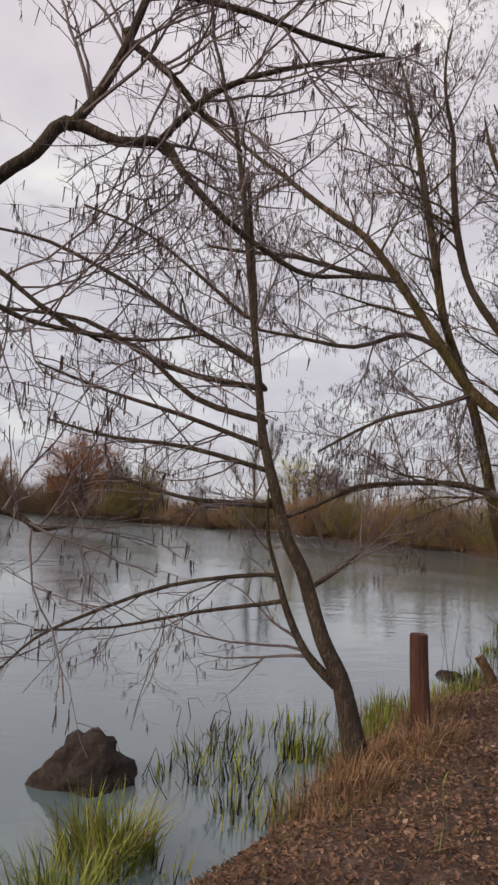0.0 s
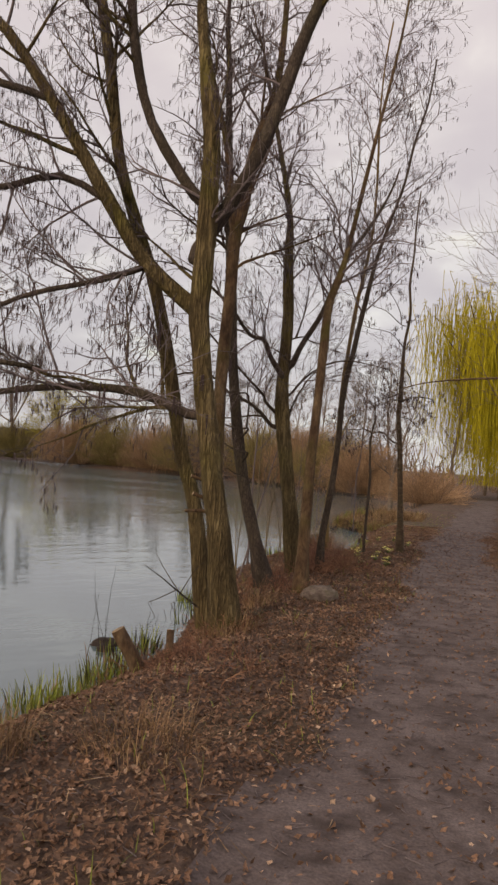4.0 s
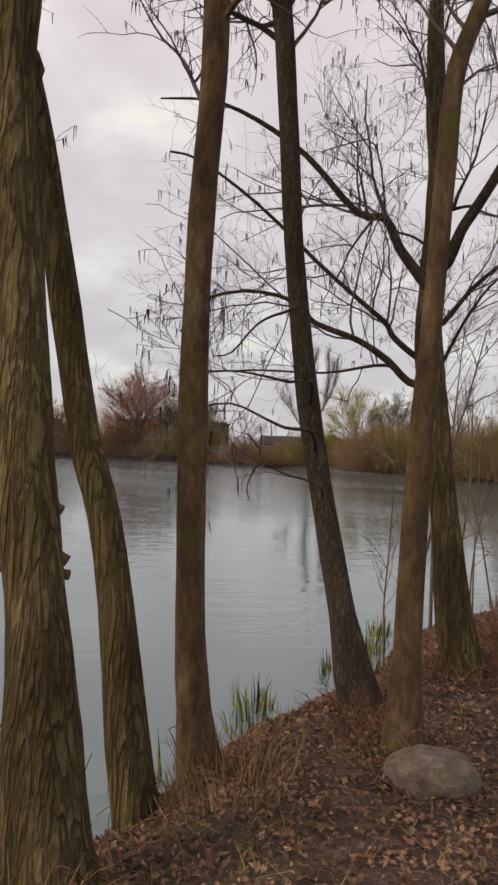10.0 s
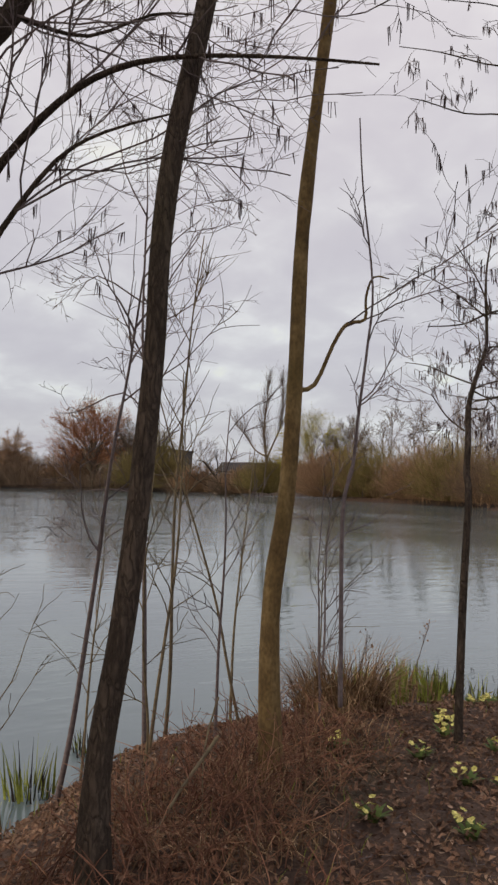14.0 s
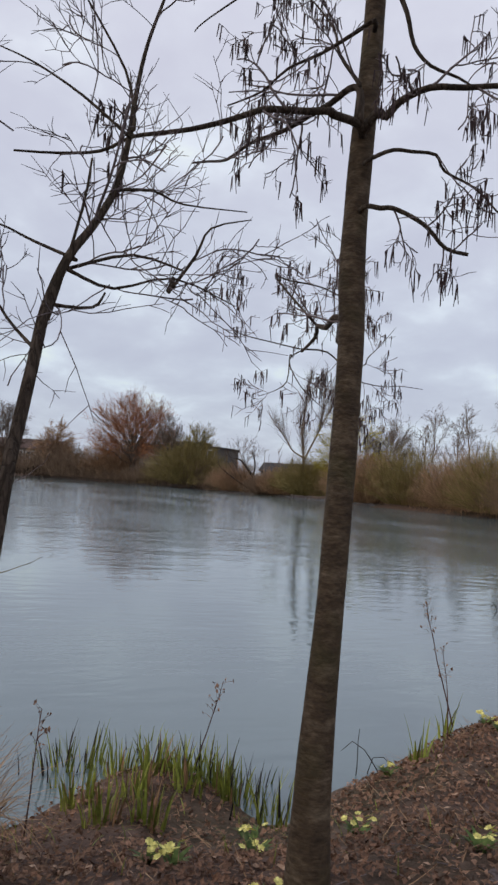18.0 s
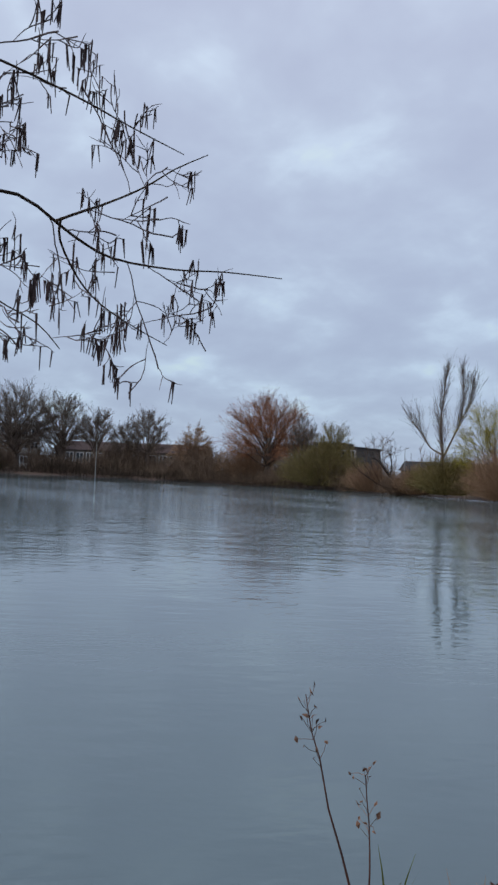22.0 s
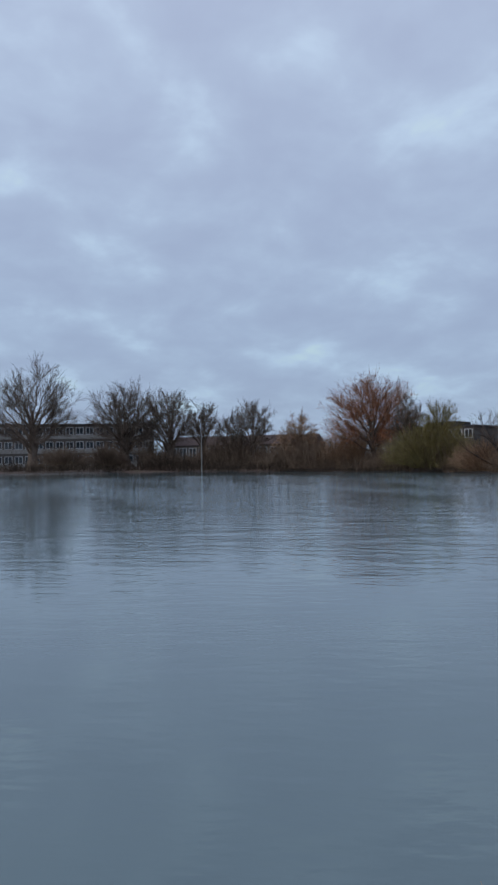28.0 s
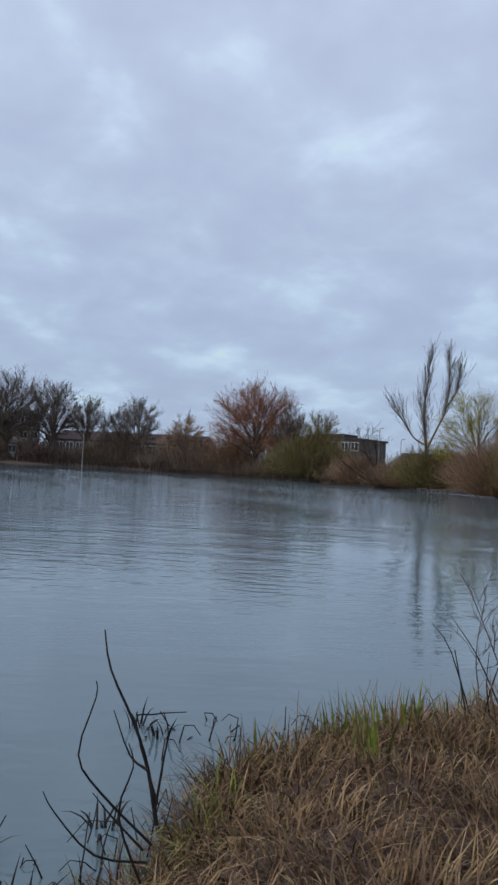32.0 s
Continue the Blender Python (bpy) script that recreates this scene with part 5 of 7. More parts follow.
def weeping_willow(name, label, at, height, width, mat, seed, strands=900, r=0.02):
    rng = random.Random(seed)
    x, y = at
    root = thing(name, (x, y, z_at(x, y) - 0.1), label, "tree")
    body, hang = Shape(), Shape()
    trunk = wander(rng, (0, 0, 0), (0.05, 0, 1), height * 0.4, 5, 0.06)
    body.tube(trunk, taper(0.45, 0.3, 5), 9)
    tips = []
    for k in range(16):
        a = 2 * math.pi * k / 16 + rng.uniform(-0.2, 0.2)
        out = rng.uniform(0.35, 1.0)
        d = Vector((math.cos(a) * width * 0.5 * out, math.sin(a) * width * 0.5 * out, height * (0.62 - 0.25 * out)))
        l = wander(rng, trunk[rng.randint(3, 5)], d, d.length, 7, 0.10, 0.05)
        body.tube(l, taper(0.16, 0.03, 7), 5, False)
        tips.append(l)
    for k in range(strands):
        l = rng.choice(tips)
        p, d = along(l, rng.uniform(0.3, 1))
        p = p + Vector((rng.gauss(0, width * 0.06), rng.gauss(0, width * 0.06), rng.uniform(0, height * 0.1)))
        low = max(1.0, p.z - height * rng.uniform(0.2, 0.62))
        arch = [tuple(p), (p.x + rng.gauss(0, 0.25), p.y + rng.gauss(0, 0.25), p.z + 0.15), (p.x + rng.gauss(0, 0.4), p.y + rng.gauss(0, 0.4), (p.z + low) / 2), (p.x + rng.gauss(0, 0.5), p.y + rng.gauss(0, 0.5), low)]
        hang.tube(arch, [r, r, r, r * 0.4], 3, False)
    part("trunk", body, M_BROWNBARK, root)
    tagged(part("trailing_shoot_mass", hang, mat, root, "bright yellow-green trailing shoots"), kind="stuff")
    return root


def plume_tree(name, label, at, limbs, mat, seed, spray=1.0, group="trees across the lake"):
    """A tree of long stems seen across the water; limbs are lists of (sideways, up, radius), set square to the lake."""
    rng = random.Random(seed)
    x, y = at
    root = thing(name, (x, y, max(z_at(x, y), WATER_Z) - 0.1), label, "tree", group)
    crown = Shape()
    for n, limb in enumerate(limbs):
        drift = rng.gauss(0, 0.25)
        pts = [(u * 0.71 - drift * k * 0.5, u * 0.70 + drift * k * 0.5, h) for k, (u, h, r) in enumerate(limb)]
        line, rad = smooth_line(pts, [q[2] for q in limb], 4)
        s = Shape(); s.tube(line, rad, 7)
        part("trunk" if n == 0 else "limb", s, mat, root)
        length = sum((Vector(b) - Vector(a)).length for a, b in zip(line, line[1:]))
        for k in range(int(length * 6 * spray)):
            u = rng.uniform(0.3, 1.0)
            p, d = along(line, u)
            l = rng.uniform(1.5, 5.2) * (1.2 - 0.75 * u)
            b = wander(rng, p, fork(rng, d, 0.36, 0.3), l, 3, 0.06, -0.10)
            crown.tube(b, taper(0.02, 0.007, 3), 3, False)
            for j in range(5):
                q, e2 = along(b, rng.uniform(0.2, 1))
                c = wander(rng, q, fork(rng, e2, 0.4, 0.2), l * rng.uniform(0.3, 0.6), 2, 0.1, -0.04)
                crown.tube(c, taper(0.013, 0.006, 2), 3, False)
    tagged(part("crown", crown, mat, root), kind="stuff")
    return root


# ---------------------------------------------------------------- buildings beyond the lake
M_BRICK = material("brown_brick", [(0.078, 0.068, 0.06), (0.13, 0.114, 0.10)], scale=3, bump=0.2, fine=20)
M_RENDER = material("pale_panel", [(0.26, 0.245, 0.22), (0.36, 0.34, 0.31)], scale=2, bump=0.05)
M_ROOF = material("dark_roof", [(0.03, 0.028, 0.03), (0.065, 0.06, 0.06)], scale=2, bump=0.1)
M_TILE = material("red_brown_roof", [(0.06, 0.038, 0.034), (0.095, 0.062, 0.055)], scale=2, bump=0.2)
M_FRAME = material("white_window_frame", [(0.42, 0.42, 0.41), (0.56, 0.56, 0.55)], scale=5, bump=0)
M_PANE = material("window_pane", [(0.02, 0.025, 0.03), (0.05, 0.06, 0.065)], scale=0.6, bump=0, rough=0.08, specular=0.6)
M_POLE = material("galvanised_pole", [(0.22, 0.22, 0.21), (0.34, 0.34, 0.33)], scale=10, bump=0, rough=0.6)


def block_house(name, label, a, b, depth, base, height, storeys, bays, wall_mat, band_mat, roof_mat, pitched=0.0):
    """A building whose front runs from a to b, facing the lake, with storeys of framed windows."""
    (ax, ay), (bx, by) = a, b
    length, turn = math.hypot(bx - ax, by - ay), math.atan2(by - ay, bx - ax)
    m = pose((ax + bx) / 2, (ay + by) / 2, base, 0, 0, math.degrees(turn))
    root = new(name); root.matrix_world = m
    tagged(root, label, "building", "buildings beyond the lake")
    body = Shape(); body.block(pose(0, depth / 2, height / 2), (length, depth, height))
    part("wall", body, wall_mat, root)
    roof = Shape()
    if pitched:
        h, w = pitched, depth / 2 + 0.4
        n = len(roof.v)
        for sx in (-length / 2 - 0.4, length / 2 + 0.4):
            roof.v += [(sx, -0.4, height), (sx, depth / 2, height + h), (sx, depth + 0.4, height), (sx, depth / 2, height + 0.002)]
        roof.f += [(0, 4, 5, 1), (1, 5, 6, 2), (0, 1, 2, 3), (4, 7, 6, 5), (0, 3, 7, 4), (3, 2, 6, 7)]
    else:
        roof.block(pose(0, depth / 2, height + 0.2), (length + 0.6, depth + 0.6, 0.4))
        if bays < 12:
            roof.block(pose(length * 0.12, depth / 2, height + 0.9), (length * 0.3, depth * 0.5, 1.0))
    part("roof", roof, roof_mat, root)
    storey, bay = height / storeys, length / bays
    frame_shape, pane_shape = Shape(), Shape()
    ww, wh = bay * 0.72, storey * 0.48
    for dx, dz, sx, sz in ((0, wh / 2, ww, 0.14), (0, -wh / 2, ww, 0.14), (-ww / 2, 0, 0.14, wh), (ww / 2, 0, 0.14, wh), (0, 0, 0.1, wh)):
        frame_shape.block(pose(dx, 0, dz), (sx, 0.12, sz))
    pane_shape.block(pose(0, 0.03, 0), (ww, 0.04, wh))
    fm, pm = frame_shape.mesh("window_frame", M_FRAME), pane_shape.mesh("pane", M_PANE)
    for s in range(storeys):
        band = Shape(); band.block(pose(0, -0.03, storey * (s + 0.22)), (length * 0.985, 0.06, storey * 0.3))
        part("panel_band", band, band_mat, root)
        for k in range(bays):
            w = new("window"); w.parent = root
            w.location = (-length / 2 + bay * (k + 0.5), -0.02, storey * (s + 0.63))
            f = new("window_frame", fm); f.parent = w
            g = new("pane", pm); g.parent = w
    return root


block_house("office_building", "long low three-storey building with rows of white-framed windows", (-183.2, 17.6), (-171.0, 70.7), 14, -0.2, 9.9, 3, 24, M_BRICK, M_RENDER, M_ROOF)
block_house("house", "low dark building with a red-brown roof behind the trees", (-172.0, 74.6), (-147.7, 100.2), 11, -0.2, 5.0, 1, 14, M_BRICK, M_BRICK, M_TILE, 2.2)
block_house("flat_roofed_building", "brown flat-roofed building with a dark plant room", (-143.0, 114.3), (-121.5, 123.4), 12, 0.2, 7.2, 2, 10, M_BRICK, M_BRICK, M_ROOF)
block_house("house", "distant low house with a dark roof", (-88, 104), (-80, 109), 7, 0.3, 2.5, 1, 4, M_BRICK, M_RENDER, M_ROOF, 1.6)
block_house("house", "distant terraced house with a dark roof", (-96, 118), (-84, 126), 8, 0.3, 3.0, 2, 5, M_BRICK, M_RENDER, M_ROOF, 1.5)


def pole(x, y, height, label):
    root = thing("lamp_post", (x, y, max(z_at(x, y), WATER_Z) - 0.1), label, "lamp post", "posts across the lake")
    s = Shape(); s.tube([(0, 0, 0), (0, 0, height * 0.5), (0, 0, height)], [0.07, 0.06, 0.045], 8)
    part("post", s, M_POLE, root)
    if height > 5:
        h = Shape(); h.tube([(0, 0, height), (0.25, 0, height + 0.2), (0.8, 0, height + 0.22)], [0.04, 0.04, 0.07], 6)
        part("lamp_head", h, M_POLE, root)


pole(-116.4, 63.6, 5.6, "slim pale post standing at the far water edge")
pole(-92.3, 103.8, 8.0, "slim grey lamp post before the town roofs")
pole(-86.2, 102.9, 6.2, "slim grey lamp post before the town roofs")

dome_tree("broad_tree", "large bare broad-crowned tree by the far bank", (-139.8, 39.5), 17.3, 15.7, M_FAR_GREY, 201, 0.91, limbs=36, r=0.028)
dome_tree("broad_tree", "large bare broad-crowned tree in front of the long building", (-139.5, 56.6), 15.3, 14.4, M_FAR_GREY, 202, 0.92, limbs=40, r=0.027)
dome_tree("broad_tree", "tall bare tree with dense grey twigs", (-133, 63.1), 14.1, 10.5, M_FAR_GREY, 203, 0.71, limbs=34, r=0.025)
dome_tree("broad_tree", "smaller bare tree with a fan-shaped crown", (-127.7, 67.9), 11.5, 6.8, M_FAR_GREY, 204, 0.47, limbs=22, skirt=-0.1, r=0.024)
dome_tree("round_tree", "bare tree with a neat round crown at the water", (-119.8, 74.1), 12.0, 7.2, M_FAR_GREY, 205, 0.38, limbs=30, skirt=-0.5, bole=0.28, r=0.021)
dome_tree("broad_tree", "small bare tree beside the round tree", (-123.5, 71.5), 9.8, 5.9, M_FAR_GREY, 206, 0.36, limbs=22, r=0.022)
dome_tree("rust_willow", "rust-brown drooping willow across the lake", (-110.4, 78.3), 9.0, 6.5, M_FAR_RUST, 207, 0.31, limbs=30, sag=0.25, r=0.019)
dome_tree("orange_willow", "orange-twigged bare willow across the lake", (-93.6, 81.8), 12.6, 11.9, M_FAR_ORANGE, 208, 0.50, limbs=54, r=0.021, wood=M_FAR_GREY)
dome_tree("broad_tree", "thin grey tree behind the orange willow", (-86.4, 83.3), 9.7, 5.3, M_FAR_GREY, 209, 0.25, limbs=24, skirt=-0.1, r=0.016)
dome_tree("broad_tree", "grey-green bare tree behind the olive bush", (-81, 84.2), 9.0, 5.1, M_FAR_OLIVE, 210, 0.24, limbs=24, skirt=-0.1, r=0.015)
far_tree("thin_tree", "small sparse tree standing before the town roofs", (-70.4, 83.8), 7.9, 6.0, M_FAR_GREY, 211, 0.17, mains=14, seconds=5, thirds=4, fourths=1)
plume_tree("tall_forked_tree", "tall bare tree with two upswept plumes and a low side branch", (-58.9, 81.8), [[(0.5, 0.0, 0.223), (0.2, 2.9, 0.186), (0.0, 4.7, 0.155), (-0.3, 7.7, 0.112), (-0.1, 10.6, 0.068), (0.1, 13.2, 0.019)], [(0.1, 4.1, 0.130), (1.0, 6.2, 0.099), (1.8, 8.1, 0.081), (2.1, 10.6, 0.043), (2.0, 13.9, 0.019)], [(1.8, 8.3, 0.050), (2.8, 10.0, 0.031), (3.1, 12.2, 0.019)], [(0.1, 4.5, 0.112), (-1.3, 5.3, 0.081), (-2.3, 6.8, 0.050), (-3.1, 7.7, 0.019)]], M_FAR_GREY, 212, 1.25)
dome_tree("yellow_willow", "willow with yellow-green shoots at the far bank", (-52.4, 82.5), 9.5, 7.8, M_FAR_YELLOW, 213, 0.26, limbs=36, sag=0.1, wood=M_FAR_GREY, r=0.013)
dome_tree("grey_tree", "grey-brown bare tree beside the yellow willow", (-48.7, 84.9), 8.7, 5.8, M_FAR_GREY, 214, 0.21, limbs=28, r=0.013)
plume_tree("fallen_tree", "dark half-fallen tree leaning over the far bank", (-67.8, 84.1), [[(0.5, 0.0, 0.27), (-0.7, 1.5, 0.23), (-1.8, 2.9, 0.16), (-2.9, 4.1, 0.10), (-3.9, 4.3, 0.03)], [(0.2, 0.3, 0.18), (-1.8, 0.7, 0.14), (-3.6, 1.7, 0.09), (-5.0, 2.6, 0.03)], [(-1.1, 2.0, 0.11), (-1.0, 3.9, 0.07), (-1.5, 5.2, 0.03)]], M_ROTTEN, 215, 0.25)
for k, (x, y, h) in enumerate(((-46.3, 83.3, 10.2), (-44.7, 85.9, 9.4), (-43, 83.8, 10.9), (-40.8, 86.6, 10.0), (-38.9, 85.5, 11.2), (-36.6, 87.2, 10.6), (-34.3, 85, 11.4), (-31.9, 83.8, 10.5), (-29.2, 82.6, 11.7), (-26.6, 80.3, 10.2), (-23.4, 78, 11.0), (-19.8, 74.7, 9.9), (-16.1, 70.4, 10.5), (-13, 66.2, 9.6))):
    far_tree("thin_tree", "slender bare tree in a row behind the undergrowth", (x, y), h, 4.2, M_FAR_GREY, 230 + k, 0.13, rise=1.8, mains=14, seconds=5, thirds=4, crown_low=0.25, fourths=1)
for k, (x, y, h, w) in enumerate(((-3.5, 56, 11, 7), (-8, 60, 12, 7), (4.5, 46, 13, 7), (6.5, 38, 12, 7), (3.4, 33, 11, 6), (7.5, 28, 10, 6), (-1.5, 68, 15, 9), (9, 50, 14, 8), (-6.5, 49, 8, 5), (-11, 62, 11, 6), (0.7, 38, 17.5, 9))):
    far_tree("bare_tree", "tall bare tree near the end of the path", (x, y), h, w, M_FAR_GREY, 260 + k, 0.16, rise=1.6, crown_low=0.2, twig_r=0.010, mains=18, seconds=6, thirds=4, fourths=1)
bush("olive_bush", "wide olive-green bare bush hanging over the water", (-82.4, 84), 11.8, 5.8, M_FAR_OLIVE, 301, 1300, r=0.018)
bush("olive_bush", "olive-green bush below the yellow willow", (-57.9, 81.8), 7.9, 4.4, M_FAR_OLIVE, 302, 1000, r=0.015)
bush("rust_bush", "rust-brown bush at the far water edge", (-47.7, 79.7), 9.5, 5.0, M_FAR_RUST, 303, 900, r=0.015)
bush("rust_bush", "low rust-brown bush at the far water edge", (-63.2, 82.8), 5.4, 3.5, M_FAR_RUST, 304, 450, r=0.016)
for k, (x, y, w, h, mat) in enumerate(((-42.5, 79.5, 9, 5.6, M_FAR_OLIVE), (-36.5, 78.6, 8, 5.0, M_FAR_RUST), (-31, 76.4, 9, 5.8, M_FAR_OLIVE), (-26, 73.5, 8, 4.8, M_FAR_DARK), (-21, 70.5, 8, 5.2, M_FAR_OLIVE), (-17, 67.5, 7, 4.6, M_FAR_RUST), (-13, 63.5, 7, 4.4, M_FAR_OLIVE), (-10, 58.5, 6, 3.8, M_FAR_RUST))):
    bush("bank_bush", "rounded bare bush in the brown scrub along the bank", (x, y), w, h, mat, 330 + k, 620, r=0.015)
bush("rust_bush", "rust-brown scrub beside the fallen tree", (-72.0, 83.6), 7.5, 3.6, M_FAR_RUST, 316, 600, r=0.017)
bush("brown_bush", "low brown scrub before the town roofs", (-66.4, 83.2), 6.0, 2.8, M_FAR_DARK, 317, 450, r=0.017)
bush("dark_bush", "dark evergreen clump on the far bank", (-136.3, 52.3), 6.6, 4.4, M_FAR_DARK, 305, 500, r=0.032)
bush("dark_bush", "low dark clump on the western bank", (-133.7, 44.2), 9.9, 4.0, M_FAR_DARK, 315, 500, r=0.033)
bush("rust_bush", "orange-brown shrub under the big willow", (-97, 81.1), 9.4, 6.0, M_FAR_RUST, 306, 700, r=0.020)
bush("brown_bush", "brown shrub at the far bank", (-110.4, 78.3), 8.5, 5.6, M_FAR_DARK, 307, 600, r=0.022)
bush("brown_bush", "dark shrub on the bend of the path", (2.9, 24.5), 3.4, 2.6, M_FAR_DARK, 308, 420, 0.008, "bushes by the path")
bush("brown_bush", "tangled brown shrub beside the path", (2.2, 31.5), 3.2, 2.4, M_FAR_RUST, 309, 400, 0.008, "bushes by the path")
bush("brown_bush", "golden-brown grassy shrub at the end of the path", (-4.0, 45.5), 4.6, 1.9, M_FAR_RUST, 310, 450, 0.012, "bushes by the path")
thicket("undergrowth", "brown leafless undergrowth along the far bank", [(-14.1, 65.3), (-22.5, 72.1), (-37.6, 79.4), (-52.4, 82.8)], 2.5, 5.2, M_FAR_RUST, 401, 5200, 0.015)
thicket("undergrowth", "dark brown scrub along the far bank", [(-74.5, 84.6), (-86.9, 81.7), (-100.2, 78.7), (-112.7, 73.7)], 3.1, 4.9, M_FAR_DARK, 402, 3600, 0.022)
thicket("undergrowth", "low brown scrub on the western bank", [(-107.6, 73.4), (-118.8, 63.4), (-126.6, 52.6), (-127.5, 33.2), (-126.3, 10.5)], 2.3, 2.7, M_FAR_BRAMBLE, 403, 4200, 0.037)
thicket("undergrowth", "tangled brown brambles beyond the inlet", [(-6.2, 46), (-9, 54), (-15.2, 64.5), (-22.5, 72.1)], 2.2, 3.6, M_FAR_RUST, 404, 3000, 0.014)
thicket("undergrowth", "distant brown wood behind the far bank", [(-265.8, 14.9), (-171, 109.8), (-96.2, 118.2), (-52, 107.3), (-20, 96.1), (10, 80), (25, 50)], 7.6, 7.6, M_FAR_DARK, 405, 1000, 0.076)
thicket("undergrowth", "brown scrub on the landward side of the path", [(4.5, -8), (5.5, 10), (5.2, 22), (5.5, 40), (6.5, 54)], 1.8, 2.4, M_FAR_DARK, 406, 900, 0.008)
thicket("undergrowth", "brown scrub below the trees on the western bank", [(-108.5, 79.7), (-121.5, 74), (-127.7, 66.2), (-136.5, 59.8)], 2.5, 5.4, M_FAR_DARK, 407, 3400, 0.029)
thicket("undergrowth", "low dark scrub at the far water edge", [(-94, 77.2), (-84.1, 81.1), (-70.3, 83.7), (-57.5, 80.1), (-48.2, 79), (-39.8, 76.3)], 0.6, 0.9, M_FAR_BRAMBLE, 408, 1500, 0.021)
weeping_willow("weeping_willow", "bright yellow weeping willow beyond the end of the path", (0.0, 60), 16.5, 16.5, M_WILLOW_YELLOW, 501, 3200)



# ---------------------------------------------------------------- things on the near bank
def lump(name, label, at, size, mat, seed, category, rough=0.25, turn=0.0, sink=0.3, top=0.40):
    """An irregular stone or rotten stump: a cut, dented ball."""
    bm = bmesh.new()
    bmesh.ops.create_icosphere(bm, subdivisions=4, radius=0.5)
    for v in bm.verts:
        n1 = noise.noise(v.co * 2.1 + Vector((seed, 0, 0))) + 0.5 * noise.noise(v.co * 5.3 + Vector((0, seed, 0))) + 0.22 * noise.noise(v.co * 13 + Vector((0, 0, seed)))
        v.co *= 1 + rough * n1
        v.co.z = max(-0.42, min(top + 0.05 * noise.noise(v.co * 3), v.co.z))
    me = bpy.data.meshes.new(name)
    bm.to_mesh(me); bm.free()
    me.materials.append(mat)
    me.polygons.foreach_set("use_smooth", [True] * len(me.polygons))
    ob = new(name, me)
    ob.matrix_world = pose(at[0], at[1], at[2] + size[2] * (0.5 - sink), 0, 0, turn) @ Matrix.Diagonal((*size, 1))
    return tagged(ob, label, category)


# timber post
def timber_post(x, y, height, r, lean):
    z = z_at(x, y)
    root = thing("timber_post", (x, y, z), "weathered red-brown timber post set in the grassy bank", "post")
    s = Shape()
    pts = [(lean * k / 6 * height, 0.01 * math.sin(k), -0.25 + (height + 0.25) * k / 6) for k in range(7)]
    s.tube(pts, [r * (1.08 - 0.02 * k) for k in range(7)], 14)
    part("shaft", s, M_POST, root, smooth=False)
    c = Shape(); c.tube([(pts[-1][0], pts[-1][1], height), (pts[-1][0], pts[-1][1], height + 0.012)], [r * 0.94, r * 0.86], 14)
    part("sawn_top", c, M_POST, root)


timber_post(-2.53, 6.2, 0.80, 0.082, -0.09)
lump("rotten_stump", "dark rotten tree stump lying in the shallow water", (-4.35, 4.05, WATER_Z), (0.62, 0.5, 0.54), M_ROTTEN, 8.4, "stump", 0.6, 65, 0.40, 0.9)
lump("stone", "pale mossy stone beside a trunk base", (-2.1, 12.36, z_at(-2.1, 12.36)), (0.44, 0.32, 0.28), M_STONE, 7.7, "stone", 0.18, 35, 0.3)
lump("half_sunk_log", "dark rounded log half sunk in the shallows", (-4.02, 10.68, WATER_Z), (0.40, 0.2, 0.15), M_ROTTEN, 2.3, "log", 0.2, 40, 0.45)
lump("half_sunk_log", "small dark stone in the shallow water", (-3.92, 10.45, WATER_Z), (0.18, 0.14, 0.13), M_ROTTEN, 5.9, "stone", 0.2, 10, 0.4)


def sawn_stub(a, b, r, label):
    at = (a[0], a[1], a[2])
    root = thing("sawn_stub", at, label, "tree stump")
    pts = rel([a, tuple((Vector(a) + Vector(b)) / 2 + Vector((0.015, 0, 0.01))), b], at)
    s = Shape(); s.tube(pts, [r * 1.15, r, r * 0.95], 12)
    part("bark", s, M_BROWNBARK, root, smooth=False)
    d = (Vector(b) - Vector(a)).normalized() * 0.004
    c = Shape(); c.tube([pts[-1], tuple(Vector(pts[-1]) + d)], [r * 0.86, r * 0.84], 12)
    part("cut_face", c, M_CUT, root, "pale sawn face")


sawn_stub((-2.80, 9.12, z_at(-2.8, 9.12) - 0.12), (-3.02, 9.02, 0.14), 0.062, "short sawn-off trunk leaning towards the water")
sawn_stub((-2.70, 9.3, z_at(-2.7, 9.3) - 0.1), (-2.72, 9.42, 0.10), 0.035, "thin sawn-off stem beside the larger stub")


def dead_branch(name, label, lines, mat, category="dead branch", group=""):
    at = lines[0][0]
    root = thing(name, at, label, category, group)
    for line, r in zip(lines, [0.010] + [0.006] * (len(lines) - 1)):
        pts, rad = smooth_line(rel(line, at), taper(r, r * 0.3, len(line) - 1), 3)
        s = Shape(); s.tube(pts, rad, 6)
        part("stick", s, mat, root)


